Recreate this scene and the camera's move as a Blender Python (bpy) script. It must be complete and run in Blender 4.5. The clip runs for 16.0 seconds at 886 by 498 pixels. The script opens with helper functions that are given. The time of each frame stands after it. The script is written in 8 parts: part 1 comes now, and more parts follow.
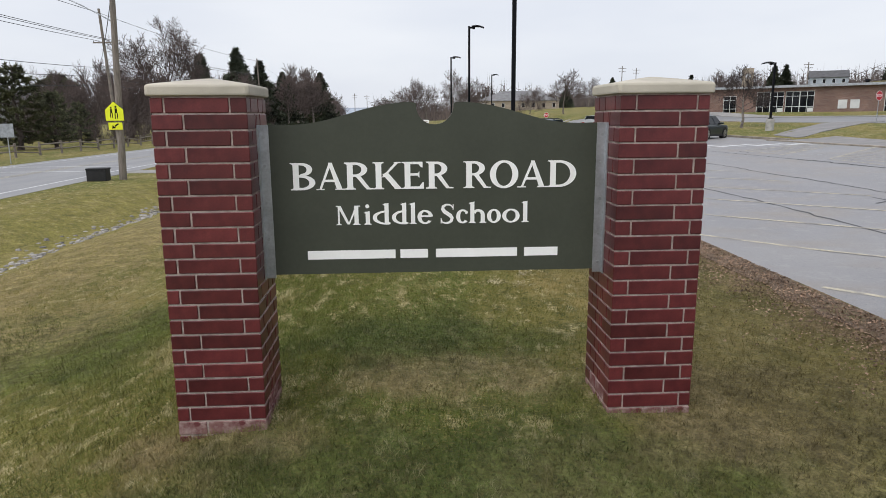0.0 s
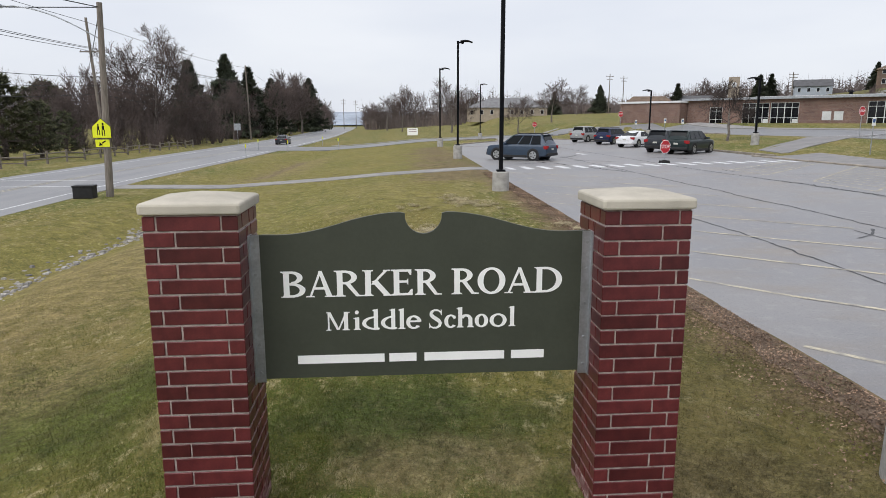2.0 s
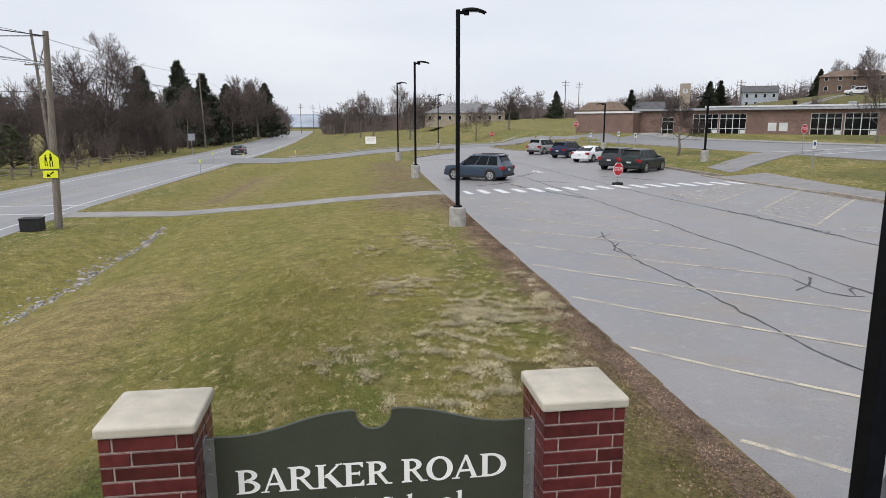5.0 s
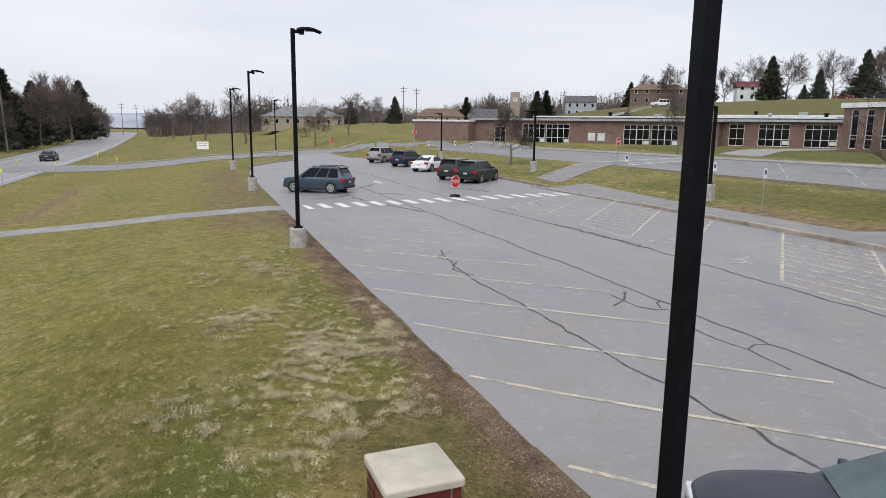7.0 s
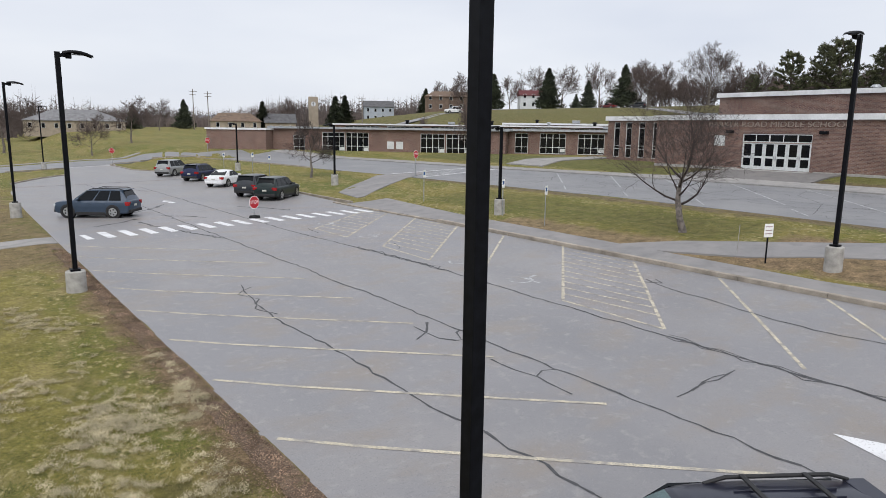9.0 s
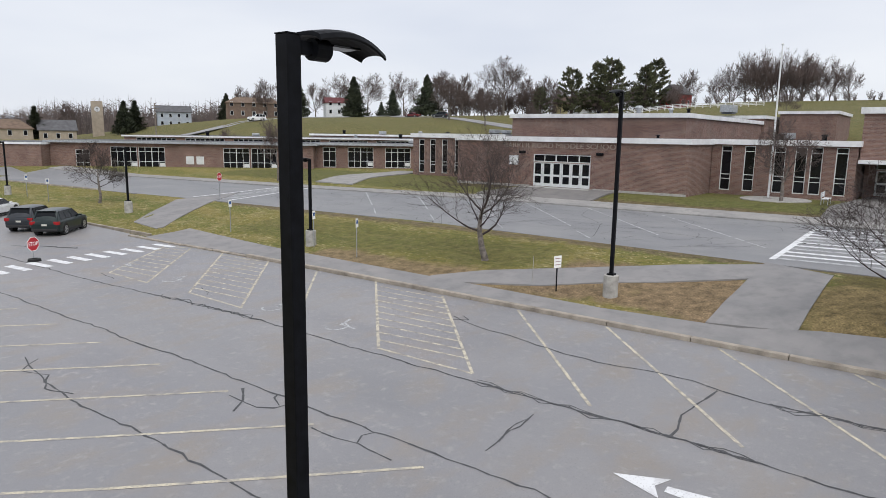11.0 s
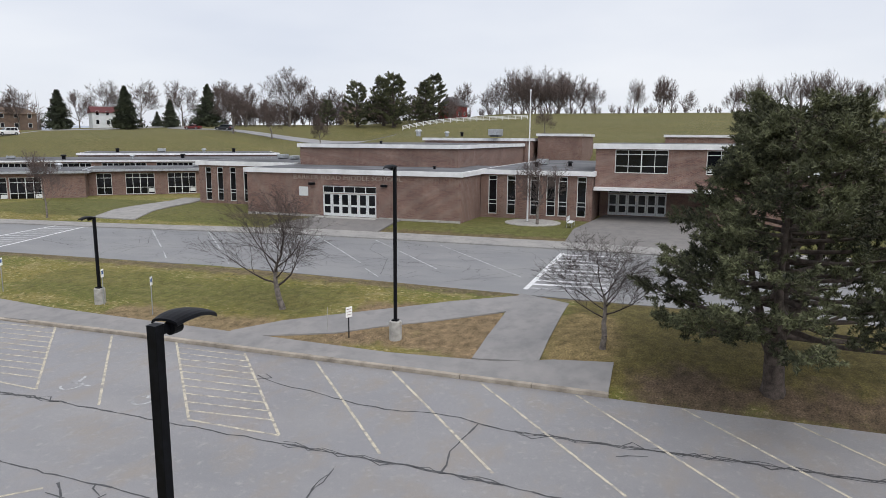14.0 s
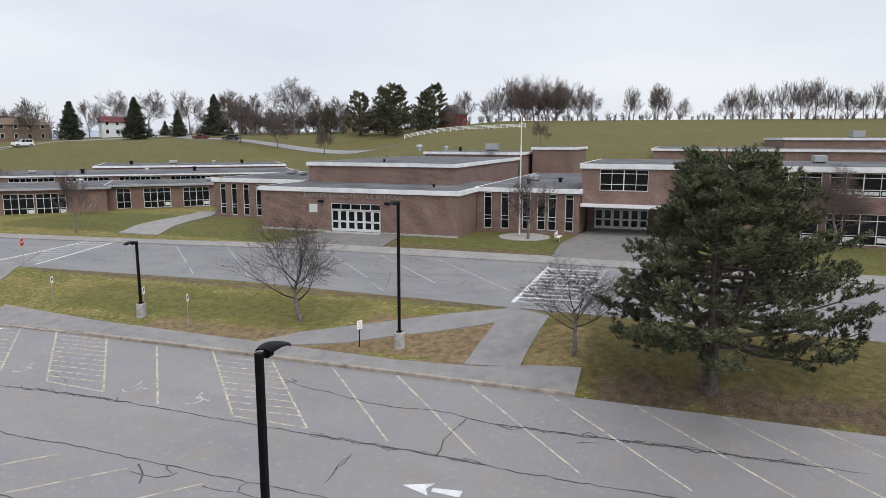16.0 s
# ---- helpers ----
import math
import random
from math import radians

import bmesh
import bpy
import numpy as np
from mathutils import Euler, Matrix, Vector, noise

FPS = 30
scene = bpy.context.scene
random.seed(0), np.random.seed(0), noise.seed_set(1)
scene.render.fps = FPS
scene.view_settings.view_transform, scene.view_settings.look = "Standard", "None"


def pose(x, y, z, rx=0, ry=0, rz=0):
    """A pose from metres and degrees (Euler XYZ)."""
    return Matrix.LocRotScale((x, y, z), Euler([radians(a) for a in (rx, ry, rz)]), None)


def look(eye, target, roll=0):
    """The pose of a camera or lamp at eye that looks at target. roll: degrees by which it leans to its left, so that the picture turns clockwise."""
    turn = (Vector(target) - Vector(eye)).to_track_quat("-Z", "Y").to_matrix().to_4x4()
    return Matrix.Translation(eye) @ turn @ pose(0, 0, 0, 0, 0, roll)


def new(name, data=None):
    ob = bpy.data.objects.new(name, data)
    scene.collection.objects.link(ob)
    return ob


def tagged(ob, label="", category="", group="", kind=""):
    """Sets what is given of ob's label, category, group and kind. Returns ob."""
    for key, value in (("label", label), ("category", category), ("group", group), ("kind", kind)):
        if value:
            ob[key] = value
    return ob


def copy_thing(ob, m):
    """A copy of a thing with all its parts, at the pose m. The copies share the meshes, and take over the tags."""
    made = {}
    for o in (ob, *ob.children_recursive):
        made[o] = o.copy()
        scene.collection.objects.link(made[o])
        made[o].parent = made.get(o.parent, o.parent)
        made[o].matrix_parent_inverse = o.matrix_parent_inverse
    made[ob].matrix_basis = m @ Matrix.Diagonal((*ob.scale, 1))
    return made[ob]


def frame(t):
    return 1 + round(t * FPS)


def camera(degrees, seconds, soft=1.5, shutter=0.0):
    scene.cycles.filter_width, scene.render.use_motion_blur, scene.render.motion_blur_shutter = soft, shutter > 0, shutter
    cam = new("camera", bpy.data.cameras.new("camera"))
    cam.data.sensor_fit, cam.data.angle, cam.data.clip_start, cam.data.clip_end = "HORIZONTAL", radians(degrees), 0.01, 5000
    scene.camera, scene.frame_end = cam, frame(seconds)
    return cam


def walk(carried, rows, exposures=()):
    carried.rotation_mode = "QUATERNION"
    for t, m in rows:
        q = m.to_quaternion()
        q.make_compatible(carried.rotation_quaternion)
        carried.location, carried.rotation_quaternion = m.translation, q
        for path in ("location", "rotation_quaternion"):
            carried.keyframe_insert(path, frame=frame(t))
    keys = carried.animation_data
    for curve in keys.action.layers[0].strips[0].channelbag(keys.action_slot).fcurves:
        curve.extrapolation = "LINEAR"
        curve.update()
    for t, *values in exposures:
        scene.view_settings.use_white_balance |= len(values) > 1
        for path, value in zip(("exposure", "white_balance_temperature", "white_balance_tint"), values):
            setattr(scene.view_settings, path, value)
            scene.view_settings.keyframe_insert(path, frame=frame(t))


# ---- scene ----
cam = camera(67.0, 16.0, soft=0.8)
METRES, EYE, TILT, LEAN, TURN = 12.0, 1.55, -12.0, 0.0, 0.0
PATH = [
    (0, (0.382, -0.079, 1.749), (0.177, 1.872, 1.357), -0.4),
    (0.5, (0.377, -0.051, 1.875), (0.176, 1.901, 1.49), -0.1),
    (1, (0.371, -0.025, 2.087), (0.172, 1.927, 1.701), -0.2),
    (1.5, (0.371, -0.008, 2.284), (0.175, 1.946, 1.904), -0.2),
    (2, (0.381, -0.027, 2.374), (0.21, 1.929, 1.995), -0.1),
    (2.5, (0.38, -0.025, 2.433), (0.241, 1.934, 2.054), -0.2),
    (3, (0.379, 0.008, 2.562), (0.27, 1.969, 2.184), -0.1),
    (3.5, (0.4, 0.012, 2.803), (0.3, 1.974, 2.426), -0.2),
    (6, (0.47, -0.035, 4.032), (0.585, 1.926, 3.659), 0.5),
    (6.5, (0.474, -0.058, 4.157), (0.746, 1.888, 3.787), 0.6),
    (7, (0.489, -0.046, 4.244), (0.9, 1.877, 3.879), 0.7),
    (7.5, (0.485, -0.056, 4.377), (1.029, 1.834, 4.013), 0.7),
    (8, (0.49, -0.098, 4.636), (1.17, 1.748, 4.275), 0.8),
    (8.5, (0.551, -0.075, 4.933), (1.366, 1.716, 4.576), 0.8),
    (9, (0.573, -0.055, 5.223), (1.522, 1.671, 4.871), 0.8),
    (9.5, (0.582, -0.011, 5.576), (1.657, 1.64, 5.229), 0.8),
    (10, (0.548, -0.059, 5.97), (1.74, 1.51, 5.627), 0.9),
    (12.5, (-0.217, -0.84, 8.356), (1.422, 0.257, 8.026), 0.7),
    (13, (-0.654, -1.231, 8.873), (1.052, -0.24, 8.545), 0.7),
    (13.5, (-1.235, -1.698, 9.37), (0.507, -0.771, 9.043), 0.5),
    (14, (-2.022, -2.267, 9.897), (-0.27, -1.358, 9.57), 0.4),
    (14.5, (-2.921, -2.85, 10.394), (-1.17, -1.939, 10.068), 0.3),
    (15, (-4.008, -3.522, 10.936), (-2.257, -2.611, 10.611), 0.2),
    (15.5, (-5.216, -4.206, 11.41), (-3.466, -3.293, 11.087), 0.2),
    (16, (-6.596, -4.982, 11.967), (-4.847, -4.068, 11.643), 0.1),
]
walk(cam, [(t, look(eye, target, roll)) for t, eye, target, roll in PATH])

# ---- world, sun and exposure ----
wd = bpy.data.worlds.new("overcast_sky")
wd.use_nodes = True
scene.world = wd
wn = wd.node_tree
wn.nodes.clear()
w_out = wn.nodes.new("ShaderNodeOutputWorld")
w_bg = wn.nodes.new("ShaderNodeBackground")
w_sky = wn.nodes.new("ShaderNodeTexSky")
w_sky.sky_type = "NISHITA"
w_sky.sun_disc = False
w_sky.sun_elevation, w_sky.sun_rotation = radians(54), radians(213)
w_str = wn.nodes.new("ShaderNodeVectorMath")
w_str.operation = "SCALE"
w_str.inputs["Scale"].default_value = 0.07
w_tc = wn.nodes.new("ShaderNodeTexCoord")
w_map = wn.nodes.new("ShaderNodeMapping")
w_map.inputs["Scale"].default_value = (1.2, 1.2, 4.5)
w_noise = wn.nodes.new("ShaderNodeTexNoise")
w_noise.inputs["Scale"].default_value, w_noise.inputs["Detail"].default_value = 1.6, 4
w_ramp = wn.nodes.new("ShaderNodeValToRGB")
w_ramp.color_ramp.elements[0].position, w_ramp.color_ramp.elements[0].color = 0.3, (0.755, 0.795, 0.895, 1)
w_ramp.color_ramp.elements[1].position, w_ramp.color_ramp.elements[1].color = 0.7, (0.915, 0.938, 0.995, 1)
w_mix = wn.nodes.new("ShaderNodeMixRGB")
w_mix.inputs[0].default_value = 0.86
wn.links.new(w_sky.outputs[0], w_str.inputs[0])
wn.links.new(w_tc.outputs["Generated"], w_map.inputs["Vector"])
wn.links.new(w_map.outputs[0], w_noise.inputs["Vector"])
wn.links.new(w_noise.outputs["Fac"], w_ramp.inputs[0])
wn.links.new(w_str.outputs[0], w_mix.inputs[1])
wn.links.new(w_ramp.outputs[0], w_mix.inputs[2])
wn.links.new(w_mix.outputs[0], w_bg.inputs["Color"])
w_bg.inputs["Strength"].default_value = 1.04
wn.links.new(w_bg.outputs[0], w_out.inputs["Surface"])
sun = new("sun", bpy.data.lights.new("sun", "SUN"))
sun.data.energy, sun.data.angle, sun.data.color = 2.1, radians(60), (1.0, 0.965, 0.94)
sun.matrix_world = look((0, 0, 60), (3.6, 5.6, 51))

# ---- helpers of the place ----
LOT = Matrix.Translation((3.34, 4.5, 0)) @ Matrix.Rotation(radians(8.28), 4, "Z")


def lerp_table(x, table):
    if x <= table[0][0]:
        return table[0][1]
    for (a, za), (b, zb) in zip(table, table[1:]):
        if x <= b:
            k = (x - a) / (b - a)
            k = k * k * (3 - 2 * k) * 0.5 + k * 0.5
            return za + (zb - za) * k
    return table[-1][1]


ACROSS = [(-900, 6), (-400, 3), (-120, -0.2), (-60, -0.6), (-30, -1.0), (-17.5, -1.02), (-13.0, -1.05), (-8, -0.8), (-4.5, -0.17), (0, -0.15),
          (2, -0.2), (19, 0.1), (21.2, 0.22), (24, 0.55), (30.5, 1.05), (44.3, 1.5), (51, 2.12), (62, 2.05), (76, 2.2), (100, 3.5)]
DITCH = [(-200, 0.8), (24, 1.0), (29.0, 0.55), (30.4, 0), (34.5, 0), (40, 0.7), (72, 0.7), (79, 0)]
HILL_A = [(76, 2.2), (95, 4.2), (128, 10.3), (165, 13.9), (200, 16.4), (222, 18.3), (300, 16), (1500, 6)]
HILL_B = [(76, 2.0), (100, 4.3), (149, 8.1), (158, 9.6), (175, 13.3), (222, 16.5), (300, 15), (1500, 6)]
HILL_C = [(76, 1.2), (100, 5.6), (117, 9.8), (131, 11.2), (150, 11.7), (173, 12.9), (222, 14.5), (300, 14), (1500, 6)]
HILL_D = [(76, 1.0), (120, 4.5), (170, 8.4), (222, 9), (1500, 5)]
HILLS = [(-260, HILL_D), (-70, HILL_A), (48, HILL_A), (76, HILL_B), (116, HILL_C), (165, HILL_C), (275, HILL_D), (600, HILL_D)]


def smooth01(k):
    k = min(max(k, 0), 1)
    return k * k * (3 - 2 * k)


def hill(u, v):
    if v <= HILLS[0][0]:
        return lerp_table(u, HILLS[0][1])
    for (a, ta), (b, tb) in zip(HILLS, HILLS[1:]):
        if v <= b:
            k = smooth01((v - a) / (b - a))
            return lerp_table(u, ta) * (1 - k) + lerp_table(u, tb) * k
    return lerp_table(u, HILLS[-1][1])


def gz(u, v):
    """The ground's height in the lot's own axes."""
    far = min(max((v - 20) / 90, 0), 1.6)
    z = lerp_table(u, ACROSS)
    if u > 19:
        z -= (0.35 - 0.05 * min((u - 19) / 20, 1)) * far * min(max((95 - u) / 20, 0), 1)
        if v > 48:
            z += (1.85 - z) * smooth01((0.766 * (u - 61.6) + 0.643 * (v - 67.5) + 9) / 7) * smooth01((v - 48) / 8) * smooth01((u - 19) / 9)
    else:
        z -= 0.35 * far
    if -17 < u < -9:
        z -= 0.55 * lerp_table(v, DITCH) * math.exp(-((u + 12.9) / 1.5) ** 2)
    if -13 < u < 0 and v > 18:
        k = smooth01((v - 18) / 9) * 0.85
        z += (-1.05 + (u + 13) / 13 * 0.9 - 0.35 * far - z) * k * (1 - lerp_table(v, DITCH) * math.exp(-((u + 12.9) / 1.5) ** 2))
    if abs(u + 3.4) < 8 and abs(v) < 6:
        z += 0.11 * math.exp(-((u + 3.4) / 2.6) ** 2 - ((v + 0.2) / 1.6) ** 2)
    if v > 130:
        z += 2.9 * smooth01((v - 130) / 95) * smooth01((u + 14) / 95)
    if 19 < u < 31 and v < 2:
        z += 0.42 * smooth01((u - 19.4) / 2.2) * smooth01((31 - u) / 5) * smooth01((1.5 - v) / 4)
    if v > 300 and u < 120:
        z -= 7.0 * smooth01((v - 340) / 420) * smooth01((120 - u) / 60)
    if u > 76:
        k = smooth01((u - 76) / 18)
        z = z * (1 - k) + hill(u, v) * k
    return z


def link(name, bm, material, parent=None, label="", smooth=False):
    me = bpy.data.meshes.new(name)
    bmesh.ops.recalc_face_normals(bm, faces=bm.faces)
    bm.to_mesh(me)
    bm.free()
    if smooth:
        me.polygons.foreach_set("use_smooth", [True] * len(me.polygons))
    for m in material if isinstance(material, (list, tuple)) else [material]:
        me.materials.append(m)
    ob = new(name, me)
    if parent is not None:
        ob.parent = parent
    if label:
        tagged(ob, label=label)
    return ob


part = link


def thing(name, m, label, category, group="", kind=""):
    ob = new(name)
    ob.empty_display_size = 0.2
    ob.matrix_world = m
    return tagged(ob, label, category, group, kind)


def box(bm, x0, x1, y0, y1, z0, z1, bevel=0.0, m=None):
    r = bmesh.ops.create_cube(bm, size=1)
    vs = r["verts"]
    bmesh.ops.scale(bm, vec=(x1 - x0, y1 - y0, z1 - z0), verts=vs)
    bmesh.ops.translate(bm, vec=((x0 + x1) / 2, (y0 + y1) / 2, (z0 + z1) / 2), verts=vs)
    if m is not None:
        bmesh.ops.transform(bm, matrix=m, verts=vs)
    if bevel:
        es = list({e for v in vs for e in v.link_edges})
        bmesh.ops.bevel(bm, geom=es, offset=bevel, segments=2, affect="EDGES", profile=0.6)
    return bm


def tube(bm, a, b, ra, rb=None, n=12, caps=True):
    rb = ra if rb is None else rb
    a, b = Vector(a), Vector(b)
    d = b - a
    m = Matrix.Translation((a + b) / 2) @ d.to_track_quat("Z", "Y").to_matrix().to_4x4()
    bmesh.ops.create_cone(bm, cap_ends=caps, segments=n, radius1=ra, radius2=rb, depth=d.length, matrix=m)
    return bm


def prism(bm, pts, y0, y1):
    """A flat outline in x and z, given depth along y."""
    front = [bm.verts.new((x, y0, z)) for x, z in pts]
    back = [bm.verts.new((x, y1, z)) for x, z in pts]
    bm.faces.new(front)
    bm.faces.new(list(reversed(back)))
    for i in range(len(pts)):
        j = (i + 1) % len(pts)
        bm.faces.new((front[j], front[i], back[i], back[j]))
    return bm


def mat(name, base, rough=0.8, metal=0.0, var=0.18, scale=6.0, fine=60.0, bump=0.3, bump_scale=80.0, obj_random=0.0, island=0.0, spec=0.4, coords="Object", stretch=(1, 1, 1), hue=None, bump_dist=0.01):
    """A surface with wear at two scales and fine relief."""
    m = bpy.data.materials.new(name)
    m.use_nodes = True
    nt = m.node_tree
    b = nt.nodes["Principled BSDF"]
    b.inputs["Roughness"].default_value, b.inputs["Metallic"].default_value = rough, metal
    b.inputs["Specular IOR Level"].default_value = spec
    tc = nt.nodes.new("ShaderNodeTexCoord")
    mp = nt.nodes.new("ShaderNodeMapping")
    mp.inputs["Scale"].default_value = stretch
    nt.links.new(tc.outputs[coords], mp.inputs["Vector"])

    def noise_node(s, detail=4):
        n = nt.nodes.new("ShaderNodeTexNoise")
        n.inputs["Scale"].default_value, n.inputs["Detail"].default_value = s, detail
        nt.links.new(mp.outputs[0], n.inputs["Vector"])
        return n

    def mix(kind, fac, a, c):
        x = nt.nodes.new("ShaderNodeMixRGB")
        x.blend_type = kind
        for i, val in ((0, fac), (1, a), (2, c)):
            if isinstance(val, (float, int)):
                x.inputs[i].default_value = val
            elif isinstance(val, tuple):
                x.inputs[i].default_value = (*val, 1)
            else:
                nt.links.new(val, x.inputs[i])
        return x.outputs[0]

    n1, n2 = noise_node(scale), noise_node(fine)
    lo = tuple(c * (1 - 1.6 * var) for c in base)
    hi = tuple(min(1, c * (1 + 1.6 * var)) for c in (hue or base))
    ramp = nt.nodes.new("ShaderNodeMapRange")
    ramp.inputs["From Min"].default_value, ramp.inputs["From Max"].default_value = 0.3, 0.7
    nt.links.new(n1.outputs["Fac"], ramp.inputs["Value"])
    col = mix("MIX", ramp.outputs[0], lo, hi)
    f = nt.nodes.new("ShaderNodeMapRange")
    f.inputs["From Min"].default_value, f.inputs["From Max"].default_value = 0.25, 0.75
    f.inputs["To Min"].default_value, f.inputs["To Max"].default_value = 1 - var, 1 + var
    nt.links.new(n2.outputs["Fac"], f.inputs["Value"])
    cv = nt.nodes.new("ShaderNodeVectorMath")
    cv.operation = "SCALE"
    nt.links.new(col, cv.inputs[0])
    nt.links.new(f.outputs[0], cv.inputs["Scale"])
    col = cv.outputs[0]
    for amount, node, socket in ((obj_random, "ShaderNodeObjectInfo", "Random"), (island, "ShaderNodeNewGeometry", "Random Per Island")):
        if amount:
            oi = nt.nodes.new(node)
            r = nt.nodes.new("ShaderNodeMapRange")
            r.inputs["To Min"].default_value, r.inputs["To Max"].default_value = 1 - amount, 1 + amount
            nt.links.new(oi.outputs[socket], r.inputs["Value"])
            c2 = nt.nodes.new("ShaderNodeVectorMath")
            c2.operation = "SCALE"
            nt.links.new(col, c2.inputs[0])
            nt.links.new(r.outputs[0], c2.inputs["Scale"])
            col = c2.outputs[0]
    nt.links.new(col, b.inputs["Base Color"])
    if bump:
        n3 = noise_node(bump_scale, 3)
        bp = nt.nodes.new("ShaderNodeBump")
        bp.inputs["Strength"].default_value, bp.inputs["Distance"].default_value = bump, bump_dist
        nt.links.new(n3.outputs["Fac"], bp.inputs["Height"])
        nt.links.new(bp.outputs[0], b.inputs["Normal"])
    return m


M_BRICK = mat("glazed_brick", (0.084, 0.0155, 0.0185), 0.36, var=0.11, scale=9, fine=120, bump=0.35, bump_scale=140, obj_random=0.30, hue=(0.104, 0.021, 0.022), bump_dist=0.002)
M_MORTAR = mat("mortar", (0.36, 0.30, 0.27), 0.95, var=0.2, scale=20, fine=150, bump=0.6, bump_scale=200, bump_dist=0.003)
M_CAP = mat("cast_stone", (0.46, 0.425, 0.355), 0.85, var=0.10, scale=5, fine=160, bump=0.3, bump_scale=220, bump_dist=0.002)
M_SIGN = mat("olive_paint", (0.052, 0.058, 0.042), 0.5, var=0.06, scale=3, fine=40, bump=0.05)
M_WHITE = mat("white_lettering", (0.92, 0.92, 0.90), 0.6, var=0.02, bump=0.0)
M_ALU = mat("dull_aluminium", (0.48, 0.50, 0.53), 0.4, 0.85, var=0.12, scale=8, fine=60, bump=0.1)
M_BLACK = mat("black_powder_coat", (0.0045, 0.005, 0.007), 0.5, spec=0.12, var=0.25, scale=10, fine=120, bump=0.12, bump_scale=160, bump_dist=0.002)
M_CONC = mat("concrete", (0.36, 0.35, 0.33), 0.92, var=0.14, scale=4, fine=50, bump=0.4, bump_scale=60, bump_dist=0.004)
M_KERB = mat("kerb_concrete", (0.30, 0.265, 0.22), 0.92, var=0.2, scale=1.5, fine=40, bump=0.4, bump_scale=60)
M_TAR = mat("crack_sealer", (0.062, 0.063, 0.067), 0.6, var=0.2, bump=0.2)
M_TRIMW = mat("white_fascia", (0.70, 0.71, 0.72), 0.6, var=0.08, scale=1, fine=10, bump=0.05)
M_ROOF = mat("roof_membrane", (0.108, 0.111, 0.119), 0.9, var=0.28, scale=0.25, fine=3, bump=0.2, bump_scale=10)
M_FRAME = mat("window_frame_white", (0.62, 0.64, 0.64), 0.5, var=0.06, bump=0.0)
M_GLASS = mat("dark_window_glass", (0.007, 0.008, 0.010), 0.06, var=0.3, scale=0.5, fine=3, bump=0.0, spec=0.3)
M_PANEL = mat("pale_panel", (0.60, 0.62, 0.62), 0.7, var=0.06, scale=1, fine=8, bump=0.0)
M_LINTEL = mat("pale_brick_course", (0.33, 0.27, 0.23), 0.9, var=0.1, bump=0.1)
M_METAL = mat("galvanised_steel", (0.42, 0.44, 0.46), 0.45, 0.7, var=0.15, bump=0.1)
M_BARK = mat("grey_bark", (0.165, 0.145, 0.130), 0.95, var=0.3, scale=5, fine=30, bump=0.8, bump_scale=25, bump_dist=0.02)
M_PINEBARK = mat("pine_bark", (0.075, 0.060, 0.052), 0.95, var=0.3, scale=5, fine=30, bump=0.8, bump_scale=25, bump_dist=0.02)
M_TWIG = mat("bare_twigs", (0.120, 0.096, 0.088), 0.95, var=0.25, scale=0.4, fine=3, bump=0.0, hue=(0.085, 0.064, 0.058))
M_LIMB = mat("dark_limbs", (0.050, 0.039, 0.036), 0.95, var=0.25, scale=2, fine=20, bump=0.0)
M_FARTWIG = mat("far_twigs", (0.12, 0.104, 0.102), 0.95, var=0.25, scale=0.05, fine=0.6, bump=0.0, hue=(0.135, 0.108, 0.100))
M_NEEDLE = mat("pine_needles", (0.042, 0.049, 0.025), 0.8, var=0.35, scale=0.7, fine=8, bump=0.0, island=0.65, hue=(0.080, 0.086, 0.043))
M_SPRUCE = mat("spruce_needles", (0.028, 0.038, 0.024), 0.8, var=0.35, scale=0.3, fine=3, bump=0.0, island=0.4, hue=(0.045, 0.054, 0.032))
M_WOODPOLE = mat("weathered_pole_wood", (0.20, 0.175, 0.15), 0.95, var=0.2, scale=3, fine=30, bump=0.5, bump_scale=30, stretch=(8, 8, 0.6))
M_RED = mat("stop_red", (0.45, 0.02, 0.03), 0.5, var=0.08, bump=0.0)
M_YELLOW = mat("fluorescent_yellow_green", (0.78, 0.82, 0.02), 0.5, var=0.03, bump=0.0)
M_RUBBER = mat("black_rubber", (0.012, 0.012, 0.012), 0.8, var=0.2, bump=0.2)
M_BOXPL = mat("black_box_plastic", (0.012, 0.012, 0.013), 0.6, var=0.2, bump=0.1)


